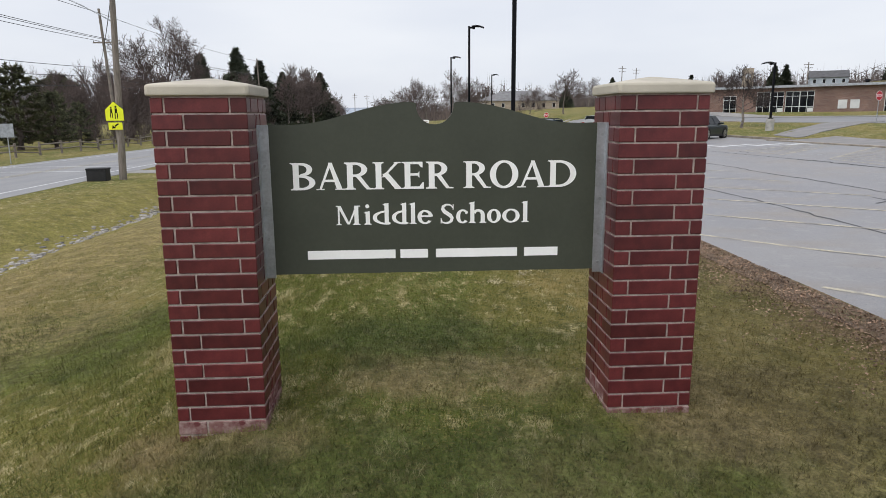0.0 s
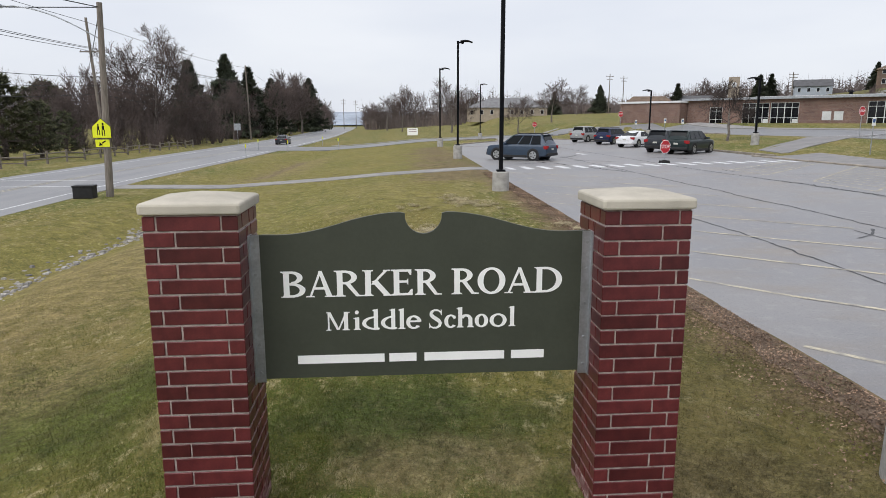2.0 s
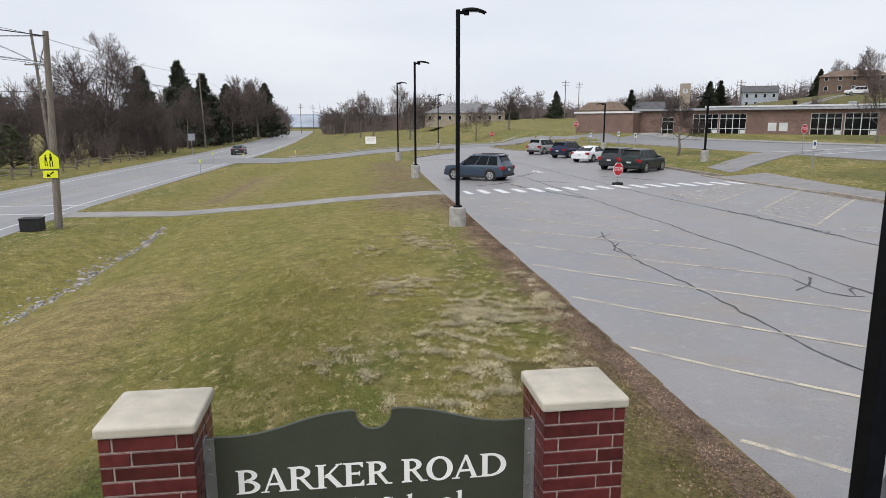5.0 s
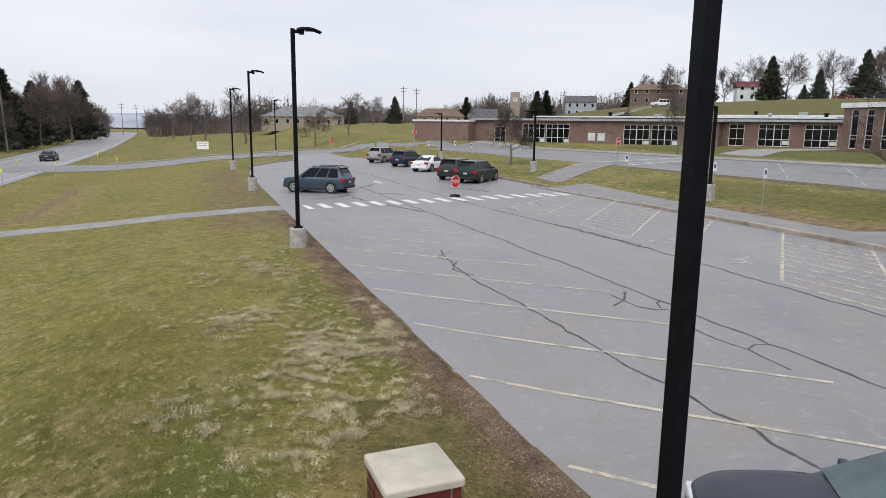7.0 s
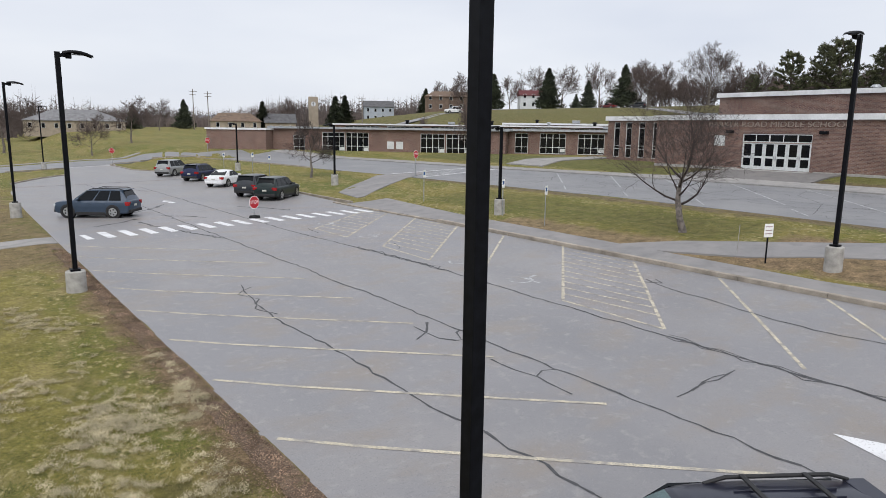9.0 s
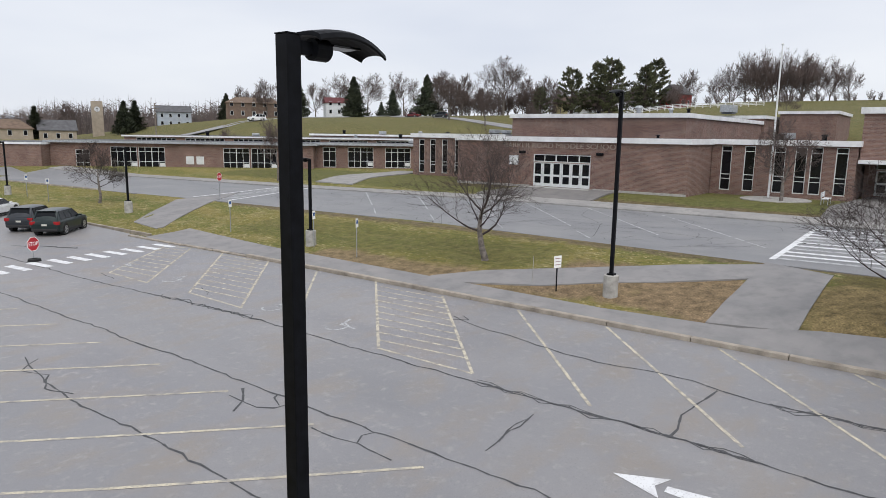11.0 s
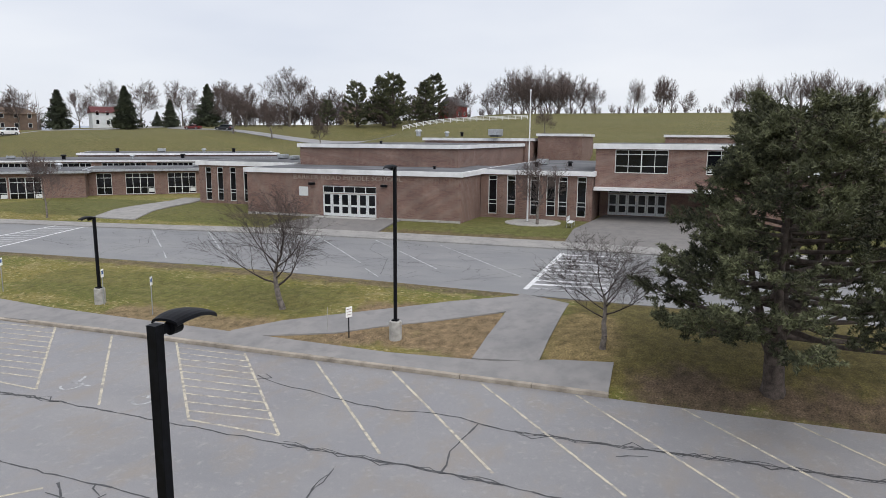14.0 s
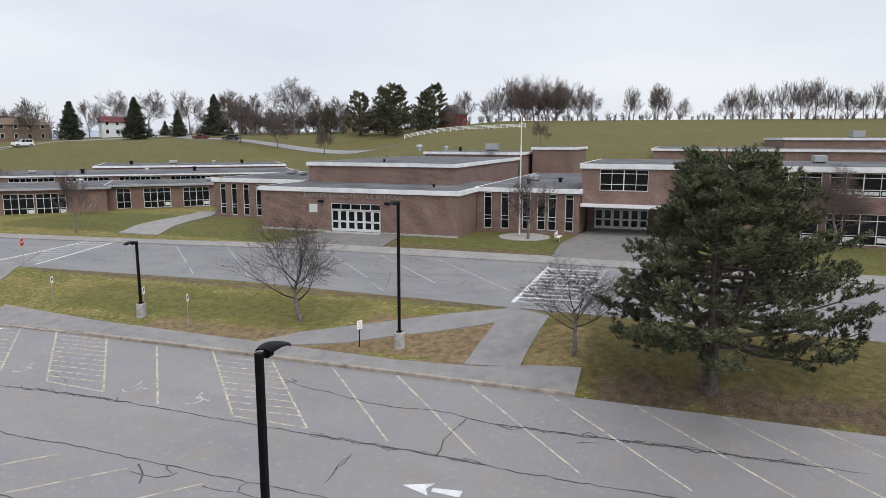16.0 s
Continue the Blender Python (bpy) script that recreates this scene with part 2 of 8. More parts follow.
def ground_mix(name, layers, rough=0.95, bump=0.5, bump_scale=40.0, bump_dist=0.02, spec=0.25, zones=()):
    """Layers of colour laid over one another by noise: (colour, noise scale, threshold, softness, stretch)."""
    m = bpy.data.materials.new(name)
    m.use_nodes = True
    nt = m.node_tree
    b = nt.nodes["Principled BSDF"]
    b.inputs["Roughness"].default_value = rough
    b.inputs["Specular IOR Level"].default_value = spec
    tc = nt.nodes.new("ShaderNodeTexCoord")
    col = None
    for i, (c, s, th, soft, st) in enumerate(layers):
        if col is None:
            rgb = nt.nodes.new("ShaderNodeRGB")
            rgb.outputs[0].default_value = (*c, 1)
            col = rgb.outputs[0]
            continue
        mp = nt.nodes.new("ShaderNodeMapping")
        mp.inputs["Scale"].default_value = st
        mp.inputs["Location"].default_value = (i * 7.3, i * 3.1, 0)
        nt.links.new(tc.outputs["Object"], mp.inputs["Vector"])
        n = nt.nodes.new("ShaderNodeTexNoise")
        n.inputs["Scale"].default_value, n.inputs["Detail"].default_value = s, 5
        n.inputs["Roughness"].default_value = 0.6
        nt.links.new(mp.outputs[0], n.inputs["Vector"])
        r = nt.nodes.new("ShaderNodeMapRange")
        r.inputs["From Min"].default_value, r.inputs["From Max"].default_value = th - soft, th + soft
        nt.links.new(n.outputs["Fac"], r.inputs["Value"])
        x = nt.nodes.new("ShaderNodeMixRGB")
        nt.links.new(r.outputs[0], x.inputs[0])
        nt.links.new(col, x.inputs[1])
        x.inputs[2].default_value = (*c, 1)
        col = x.outputs[0]
    # zones of other growth, bare soil and painted shade, ragged at their edges: (colour, u0, u1, v0, v1, softness,
    # strength, noise scale)
    sep = nt.nodes.new("ShaderNodeSeparateXYZ")
    nt.links.new(tc.outputs["Object"], sep.inputs[0])
    for c, u0, u1, v0, v1, soft, strength, ns in zones:
        fac = None
        for axis_i, lo, hi in ((0, u0, u1), (1, v0, v1)):
            for a, z in ((lo - soft, lo + soft), (hi + soft, hi - soft)):
                r = nt.nodes.new("ShaderNodeMapRange")
                r.inputs["From Min"].default_value, r.inputs["From Max"].default_value = a, z
                nt.links.new(sep.outputs[axis_i], r.inputs["Value"])
                if fac is None:
                    fac = r.outputs[0]
                else:
                    x = nt.nodes.new("ShaderNodeMath")
                    x.operation = "MULTIPLY"
                    nt.links.new(fac, x.inputs[0])
                    nt.links.new(r.outputs[0], x.inputs[1])
                    fac = x.outputs[0]
        n = nt.nodes.new("ShaderNodeTexNoise")
        n.inputs["Scale"].default_value, n.inputs["Detail"].default_value, n.inputs["Roughness"].default_value = ns, 6, 0.65
        nt.links.new(tc.outputs["Object"], n.inputs["Vector"])
        x = nt.nodes.new("ShaderNodeMath")
        x.operation = "MULTIPLY_ADD"
        nt.links.new(n.outputs["Fac"], x.inputs[0])
        x.inputs[1].default_value = 1.6
        nt.links.new(fac, x.inputs[2])
        r = nt.nodes.new("ShaderNodeMapRange")
        r.inputs["From Min"].default_value, r.inputs["From Max"].default_value = 1.22, 1.62
        r.inputs["To Max"].default_value = strength
        nt.links.new(x.outputs[0], r.inputs["Value"])
        mottle = None
        for ms, amount in ((2.3, 0.35), (14.0, 0.45), (55.0, 0.4)):
            n2 = nt.nodes.new("ShaderNodeTexNoise")
            n2.inputs["Scale"].default_value, n2.inputs["Detail"].default_value = ms, 3
            nt.links.new(tc.outputs["Object"], n2.inputs["Vector"])
            k = nt.nodes.new("ShaderNodeMapRange")
            k.inputs["From Min"].default_value, k.inputs["From Max"].default_value = 0.3, 0.7
            k.inputs["To Min"].default_value, k.inputs["To Max"].default_value = 1 - amount, 1 + amount
            nt.links.new(n2.outputs["Fac"], k.inputs["Value"])
            x = nt.nodes.new("ShaderNodeVectorMath")
            x.operation = "SCALE"
            if mottle is None:
                x.inputs[0].default_value = c
            else:
                nt.links.new(mottle, x.inputs[0])
            nt.links.new(k.outputs[0], x.inputs["Scale"])
            mottle = x.outputs[0]
        x = nt.nodes.new("ShaderNodeMixRGB")
        nt.links.new(r.outputs[0], x.inputs[0])
        nt.links.new(col, x.inputs[1])
        nt.links.new(mottle, x.inputs[2])
        col = x.outputs[0]
    nt.links.new(col, b.inputs["Base Color"])
    n3 = nt.nodes.new("ShaderNodeTexNoise")
    n3.inputs["Scale"].default_value, n3.inputs["Detail"].default_value = bump_scale, 4
    nt.links.new(tc.outputs["Object"], n3.inputs["Vector"])
    bp = nt.nodes.new("ShaderNodeBump")
    bp.inputs["Strength"].default_value, bp.inputs["Distance"].default_value = bump, bump_dist
    nt.links.new(n3.outputs["Fac"], bp.inputs["Height"])
    nt.links.new(bp.outputs[0], b.inputs["Normal"])
    return m


# fourth and fifth zones: olive grass and soil with the pine's shade painted in
LAWN_ZONES = [((0.205, 0.178, 0.050), -17, -0.6, 7, 80, 2.0, 0.58, 0.22), ((0.125, 0.092, 0.064), 29.7, 31.5, -40, 44, 0.9, 0.75, 0.9), ((0.205, 0.150, 0.085), 20.0, 23.3, 8, 24, 1.0, 0.92, 0.8), ((0.106, 0.086, 0.030), 19.5, 30.5, -40, -0.6, 1.0, 0.88, 0.35),
              ((0.105, 0.074, 0.052), 18.6, 21.8, -24, -4.0, 1.6, 0.9, 0.6), ((0.175, 0.118, 0.076), -0.35, 1.3, -20, 34, 0.9, 0.80, 1.2), ((0.17, 0.125, 0.070), -3.4, 1.2, 24, 66, 2.6, 0.8, 0.5),
              # next zone: greener grass before the sign, with shade put into its colour
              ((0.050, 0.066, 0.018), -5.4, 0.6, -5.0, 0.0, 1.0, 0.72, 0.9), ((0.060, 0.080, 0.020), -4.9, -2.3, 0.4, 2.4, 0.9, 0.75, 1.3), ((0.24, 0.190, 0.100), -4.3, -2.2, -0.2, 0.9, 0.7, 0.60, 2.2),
              ((0.24, 0.185, 0.100), -5.7, -4.2, -0.8, 0.0, 0.5, 0.7, 2.0), ((0.165, 0.128, 0.070), -2.4, -0.6, -1.2, 0.9, 0.7, 0.7, 1.6), ((0.105, 0.088, 0.034), -1.9, 0.4, -1.5, 6.0, 0.8, 0.6, 0.9), ((0.075, 0.096, 0.020), -9.5, -5.4, 1.2, 5.0, 1.5, 0.75, 0.7),
              ((0.112, 0.104, 0.042), 80, 400, -300, 400, 6, 0.8, 0.03), ((0.094, 0.098, 0.030), 46.5, 61, -30, 70, 1.2, 0.75, 0.3), ((0.112, 0.110, 0.032), 23, 29, 11, 34, 1.6, 0.7, 0.3), ((0.205, 0.145, 0.086), 21.0, 27.6, 1.2, 10.5, 1.2, 0.93, 0.6),
              ((0.225, 0.180, 0.080), -14.5, -9.5, 33, 62, 2.2, 0.60, 0.6), ((0.17, 0.125, 0.078), -13.4, -12.0, 36, 58, 0.6, 0.7, 0.9), ((0.27, 0.205, 0.100), -12.5, -7.5, 2, 16, 1.8, 0.6, 0.4),
              ((0.225, 0.168, 0.078), 20.5, 27.5, -4.2, -0.4, 1.4, 0.85, 0.5), ((0.130, 0.098, 0.056), 46.4, 48.4, 1.5, 20, 1.0, 0.85, 0.6), ((0.120, 0.096, 0.050), 49.5, 53.2, 28, 37, 1.2, 0.7, 0.5)]
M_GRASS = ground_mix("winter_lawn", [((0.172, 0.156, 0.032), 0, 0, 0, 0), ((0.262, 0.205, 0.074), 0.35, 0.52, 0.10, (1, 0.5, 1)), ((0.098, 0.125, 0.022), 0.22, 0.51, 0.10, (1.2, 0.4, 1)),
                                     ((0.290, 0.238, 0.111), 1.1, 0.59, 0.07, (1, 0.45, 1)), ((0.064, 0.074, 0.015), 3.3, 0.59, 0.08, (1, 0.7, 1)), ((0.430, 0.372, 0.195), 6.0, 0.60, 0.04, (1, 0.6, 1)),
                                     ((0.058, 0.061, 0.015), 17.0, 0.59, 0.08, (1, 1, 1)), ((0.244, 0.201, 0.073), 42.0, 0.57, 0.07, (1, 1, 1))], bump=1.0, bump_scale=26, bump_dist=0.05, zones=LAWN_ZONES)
M_ASPH = ground_mix("old_lot_asphalt", [((0.200, 0.198, 0.208), 0, 0, 0, 0), ((0.238, 0.229, 0.228), 0.10, 0.52, 0.13, (1, 1, 1)), ((0.178, 0.177, 0.186), 0.35, 0.58, 0.12, (1, 0.4, 1)),
                                        ((0.222, 0.196, 0.172), 0.45, 0.58, 0.1, (1, 1.6, 1)), ((0.281, 0.270, 0.263), 4.0, 0.64, 0.08, (1, 1, 1)), ((0.150, 0.148, 0.156), 28.0, 0.62, 0.07, (1, 1, 1)), ((0.309, 0.298, 0.292), 60.0, 0.62, 0.06, (1, 1, 1))], rough=0.50, bump=0.28, bump_scale=110, bump_dist=0.005, spec=1.0)
M_STRIPE = ground_mix("worn_yellow_paint", [((0.60, 0.545, 0.42), 0, 0, 0, 0), ((0.50, 0.45, 0.34), 0.8, 0.55, 0.12, (1, 1, 1)), ((0.27, 0.26, 0.25), 3.0, 0.545, 0.10, (1, 1, 1)), ((0.30, 0.285, 0.26), 28.0, 0.565, 0.12, (1, 1, 1))], rough=0.85, bump=0.1)
M_WSTRIPE = ground_mix("white_road_paint", [((0.70, 0.71, 0.72), 0, 0, 0, 0), ((0.55, 0.55, 0.56), 2.0, 0.58, 0.12, (1, 1, 1)), ((0.36, 0.36, 0.36), 24.0, 0.63, 0.06, (1, 1, 1))], rough=0.8, bump=0.1)
M_WORNW = ground_mix("worn_white_paint", [((0.50, 0.51, 0.52), 0, 0, 0, 0), ((0.26, 0.26, 0.265), 2.5, 0.54, 0.10, (1, 1, 1)), ((0.26, 0.26, 0.265), 22.0, 0.56, 0.07, (1, 1, 1))], rough=0.85, bump=0.1)
M_ROADAS = ground_mix("grey_road_asphalt", [((0.265, 0.265, 0.272), 0, 0, 0, 0), ((0.215, 0.218, 0.228), 0.3, 0.55, 0.15, (2.5, 0.15, 1)), ((0.30, 0.297, 0.295), 0.5, 0.6, 0.15, (1, 0.3, 1)), ((0.17, 0.17, 0.175), 30.0, 0.62, 0.07, (1, 1, 1))], rough=0.62, bump=0.2, bump_scale=100, bump_dist=0.006, spec=0.55)
M_DRIVE = ground_mix("drive_asphalt", [((0.208, 0.210, 0.216), 0, 0, 0, 0), ((0.175, 0.178, 0.186), 0.3, 0.55, 0.15, (1.5, 0.4, 1)), ((0.245, 0.243, 0.242), 0.5, 0.6, 0.15, (1, 0.5, 1)), ((0.14, 0.14, 0.145), 30.0, 0.62, 0.07, (1, 1, 1))], rough=0.62, bump=0.2, bump_scale=100, bump_dist=0.006, spec=0.55)
M_APRON = ground_mix("apron_paving", [((0.178, 0.170, 0.166), 0, 0, 0, 0), ((0.205, 0.193, 0.184), 0.5, 0.53, 0.15, (1, 1, 1)), ((0.142, 0.138, 0.137), 1.2, 0.6, 0.15, (1, 1, 1)), ((0.24, 0.23, 0.22), 30.0, 0.62, 0.06, (1, 1, 1))], rough=0.92, bump=0.25, bump_scale=90, bump_dist=0.006)
M_WALKAS = ground_mix("path_asphalt", [((0.235, 0.230, 0.230), 0, 0, 0, 0), ((0.28, 0.268, 0.262), 0.5, 0.53, 0.15, (1, 1, 1)), ((0.195, 0.192, 0.194), 1.2, 0.6, 0.15, (1, 1, 1))], rough=0.92, bump=0.25, bump_scale=90, bump_dist=0.006)
M_LEAFLIT = ground_mix("leaf_litter", [((0.135, 0.095, 0.068), 0, 0, 0, 0), ((0.19, 0.14, 0.10), 3.0, 0.52, 0.1, (1, 1, 1)), ((0.13, 0.12, 0.04), 1.3, 0.58, 0.10, (1, 1, 1)), ((0.09, 0.06, 0.045), 14.0, 0.60, 0.08, (1, 1, 1)), ((0.33, 0.26, 0.20), 40.0, 0.62, 0.06, (1, 1, 1))], bump=1.0, bump_scale=30, bump_dist=0.04)
M_PAVE = ground_mix("old_pavement", [((0.275, 0.268, 0.260), 0, 0, 0, 0), ((0.325, 0.315, 0.30), 0.4, 0.52, 0.12, (1, 1, 1)), ((0.22, 0.215, 0.21), 1.5, 0.58, 0.10, (1, 1, 1)), ((0.20, 0.195, 0.19), 20.0, 0.62, 0.07, (1, 1, 1))], rough=0.92, bump=0.25, bump_scale=70, bump_dist=0.006)


def brick_wall_mat(name, base, second):
    """School brick in running courses, at true size, too far off for single bricks."""
    m = bpy.data.materials.new(name)
    m.use_nodes = True
    nt = m.node_tree
    b = nt.nodes["Principled BSDF"]
    b.inputs["Roughness"].default_value = 0.9
    tc = nt.nodes.new("ShaderNodeTexCoord")
    sep = nt.nodes.new("ShaderNodeSeparateXYZ")
    nt.links.new(tc.outputs["Object"], sep.inputs[0])
    add = nt.nodes.new("ShaderNodeMath")
    nt.links.new(sep.outputs[0], add.inputs[0])
    nt.links.new(sep.outputs[1], add.inputs[1])
    comb = nt.nodes.new("ShaderNodeCombineXYZ")
    nt.links.new(add.outputs[0], comb.inputs[0])
    nt.links.new(sep.outputs[2], comb.inputs[1])
    bt = nt.nodes.new("ShaderNodeTexBrick")
    bt.inputs["Scale"].default_value = 1.0
    bt.inputs["Brick Width"].default_value, bt.inputs["Row Height"].default_value = 0.30, 0.10
    bt.inputs["Mortar Size"].default_value = 0.009
    bt.inputs["Color1"].default_value, bt.inputs["Color2"].default_value = (*base, 1), (*second, 1)
    bt.inputs["Mortar"].default_value = (0.30, 0.25, 0.22, 1)
    nt.links.new(comb.outputs[0], bt.inputs["Vector"])
    n = nt.nodes.new("ShaderNodeTexNoise")
    n.inputs["Scale"].default_value, n.inputs["Detail"].default_value = 0.5, 6
    nt.links.new(tc.outputs["Object"], n.inputs["Vector"])
    r = nt.nodes.new("ShaderNodeMapRange")
    r.inputs["From Min"].default_value, r.inputs["From Max"].default_value = 0.25, 0.75
    r.inputs["To Min"].default_value, r.inputs["To Max"].default_value = 0.78, 1.2
    nt.links.new(n.outputs["Fac"], r.inputs["Value"])
    sc = nt.nodes.new("ShaderNodeVectorMath")
    sc.operation = "SCALE"
    nt.links.new(bt.outputs["Color"], sc.inputs[0])
    nt.links.new(r.outputs[0], sc.inputs["Scale"])
    nt.links.new(sc.outputs[0], b.inputs["Base Color"])
    return m


M_BWALL = brick_wall_mat("school_brick", (0.215, 0.125, 0.098), (0.125, 0.070, 0.060))

# ---- ground and roads ----
LOT_EDGE = [(-60, 0.9), (-10, 0.8), (0, 0.72), (12, 0.72), (20, 0.78), (30, 0.8), (45, 0.9), (60, 1.2), (66, 3.0)]
ROAD_EDGE = [(-120, -10), (-60, -13.6), (0, -17.2), (36, -18.8), (67, -18.6), (112, -18.7), (168, -20.2), (275, -24.5), (350, -28.5), (420, -33)]
ROAD_W = [(30, 9.3), (90, 10.6), (200, 12.0), (420, 12.5)]


DRIVE_NEAR = [(-60, 29.0), (-20, 30.0), (2, 30.7), (24, 31.6), (47, 30.6), (62, 29.7), (80, 29.0), (91, 28.3)]
DRIVE_FAR = [(-60, 44.0), (24, 44.2), (47, 41.9), (62, 40.7), (80, 39.3), (91, 36.4)]
MOUTH_L = [(66, 2.0), (72, 2.2), (76, 4.8), (80, 7.8), (84, 8.6), (93, 9.8), (101, 10.2)]
MOUTH_R = [(66, 19.6), (75, 19.6), (80, 17.4), (84, 15.7), (97, 15.7), (101, 17.0)]
CROSS_NEAR = [(-24, 77.5), (-16, 78.3), (-6, 80.5), (3, 89.5), (10, 93.5), (16, 99.5), (22.8, 103.4), (28.0, 96.8), (33.6, 87.9)]
CROSS_FAR = [(-24, 90), (-16, 90.5), (-6, 92.5), (3, 101), (10, 107.5), (16, 112), (22.0, 110.5), (25.3, 103.6), (30.0, 95.9)]


def paved(u, v, pad):
    """True well inside a road, the lot or the drive."""
    near = lerp_table(v, ROAD_EDGE)
    if near - lerp_table(v, ROAD_W) + pad < u < near - pad and v < 400:
        return True
    if -60 < v < 68 - pad and lerp_table(v, LOT_EDGE) + pad < u < 19.9 - pad:
        return True
    if 66 < v < 100 and lerp_table(v, MOUTH_L) + pad < u < lerp_table(v, MOUTH_R) - pad:
        return True
    if -24 < u < 30.0 and lerp_table(u, CROSS_NEAR) + pad < v < lerp_table(u, CROSS_FAR) - pad:
        return True
    return -60 < v < 91 and lerp_table(v, DRIVE_NEAR) + pad < u < lerp_table(v, DRIVE_FAR) - pad


def axis(fine0, fine1, step, far0, far1, growth=1.25):
    a = list(np.arange(fine0, fine1 + step / 2, step))
    s, x = step, fine1
    while x < far1:
        s *= growth
        x += s
        a.append(min(x, far1))
    s, x = step, fine0
    while x > far0:
        s *= growth
        x -= s
        a.insert(0, max(x, far0))
    return a


def make_ground():
    us, vs = axis(-32, 64, 0.8, -1500, 1500, 1.045), axis(-14, 60, 0.9, -900, 1800, 1.045)
    verts = [(u, v, gz(u, v) - (0.14 if paved(u, v, 0.5) else 0) + 0.008 * noise.noise((u * 0.5, v * 0.5, 0))) for v in vs for u in us]
    n = len(us)
    faces = [(j * n + i, j * n + i + 1, (j + 1) * n + i + 1, (j + 1) * n + i) for j in range(len(vs) - 1) for i in range(n - 1)]
    me = bpy.data.meshes.new("ground")
    me.from_pydata(verts, [], faces)
    me.polygons.foreach_set("use_smooth", [True] * len(faces))
    me.materials.append(M_GRASS)
    ob = new("ground", me)
    ob.matrix_world = LOT
    tagged(ob, "patchy winter lawn with straw-coloured and green grass", "lawn", kind="structure")


make_ground()


def strip(name, material, rows, lift, label, category, across=8, along_u=False, kind="structure"):
    """A sheet laid on the ground between two edges: rows of (v, u0, u1)."""
    verts, faces = [], []
    full = []
    for (v0, a0, b0), (v1, a1, b1) in zip(rows, rows[1:]):
        n = max(1, int(abs(v1 - v0) / 2.0))
        for i in range(n):
            k = i / n
            full.append((v0 + (v1 - v0) * k, a0 + (a1 - a0) * k, b0 + (b1 - b0) * k))
    full.append(rows[-1])
    for v, a, b in full:
        for i in range(across + 1):
            p, q = (a + (b - a) * i / across, v) if not along_u else (v, a + (b - a) * i / across)
            verts.append((p, q, gz(p, q) + lift))
    w = across + 1
    for j in range(len(full) - 1):
        for i in range(across):
            faces.append((j * w + i, j * w + i + 1, (j + 1) * w + i + 1, (j + 1) * w + i))
    # a skirt gives the sheet its thickness
    rim = [j * w for j in range(len(full))] + [(len(full) - 1) * w + i for i in range(1, w)] + [j * w + across for j in reversed(range(len(full) - 1))] + [i for i in reversed(range(1, across))]
    base = len(verts)
    verts += [(verts[i][0], verts[i][1], verts[i][2] - 0.12) for i in rim]
    for i in range(len(rim)):
        j = (i + 1) % len(rim)
        faces.append((rim[i], rim[j], base + j, base + i))
    me = bpy.data.meshes.new(name)
    me.from_pydata(verts, [], faces)
    me.materials.append(material)
    ob = new(name, me)
    ob.matrix_world = LOT
    return tagged(ob, label, category, kind=kind)


strip("parking_lot", M_ASPH, [(v, u, 18.85 if v < 40 else 19.6) for v, u in LOT_EDGE[:-1]] + [(68, 2.0, 17.5)], 0.0, "cracked light-grey asphalt parking lot with faded stripes", "parking lot", across=12)
strip("main_road", M_ROADAS, [(v, u - lerp_table(v, ROAD_W), u) for v, u in ROAD_EDGE], 0.01, "grey two-lane road with painted lines", "road")
strip("school_drive", M_DRIVE, [(-60, 29.0, 44.0), (-20, 30.0, 44.3), (2, 30.7, 44.6), (24, 31.6, 44.2), (47, 30.6, 41.9), (62, 29.7, 40.7), (80, 29.0, 39.3), (91, 28.3, 36.4)], 0.01, "grey asphalt drive in front of the school", "drive")
strip("cross_drive", M_DRIVE, [(u, a, lerp_table(u, CROSS_FAR)) for u, a in CROSS_NEAR], 0.022, "grey asphalt drive joining the road", "drive", across=8, along_u=True)
strip("lot_entry", M_ASPH, [(v, u, lerp_table(v, MOUTH_R)) for v, u in MOUTH_L], 0.014, "asphalt mouth of the parking lot", "drive", across=6)
strip("cross_path", M_PAVE, [(30.9, -18.6, 0.78), (31.9, -18.75, 0.78), (32.9, -18.8, 0.78)], 0.03, "narrow asphalt path across the lawn", "path", across=30)
strip("kerb_walk", M_WALKAS, [(-3.9, 19.15, 21.4), (6, 19.15, 20.6), (20, 19.25, 21.0), (27, 19.2, 21.3), (36.5, 18.9, 22.2)], 0.07, "asphalt walk along the kerb", "path", across=3)
strip("drive_walk", M_PAVE, [(-40, 44.2, 46.6), (4, 44.5, 46.8), (24, 44.15, 46.5), (47, 41.9, 44.1), (62, 40.7, 42.9), (80, 39.3, 41.5), (91, 36.4, 38.6)], 0.11, "pale concrete pavement along the drive", "pavement", across=3)
strip("door_apron", M_APRON, [(18.5, 46.5, 51.8), (22.0, 46.5, 52.1), (27.5, 46.5, 52.1), (29.5, 46.5, 47.5)], 0.12, "paved apron before the entrance doors", "pavement", across=3)
strip("side_apron", M_APRON, [(-9.5, 46.6, 64), (0.9, 46.6, 64), (2.2, 46.6, 52)], 0.12, "paved apron before the side entrance", "pavement", across=6)
strip("side_walk", M_PAVE, [(46.4, 45.0, 50.5), (50, 46.2, 51.3), (55, 47.8, 52.2), (60.8, 49.3, 53.0), (65, 51.0, 54.5)], 0.11, "concrete walk to the classroom wing", "pavement", across=4, along_u=True)
strip("diagonal_path", M_WALKAS, [(-0.8, 21.1, 29.4), (2.2, 21.1, 30.8)], 0.05, "asphalt path from the kerb walk to the crossing", "path", across=8)
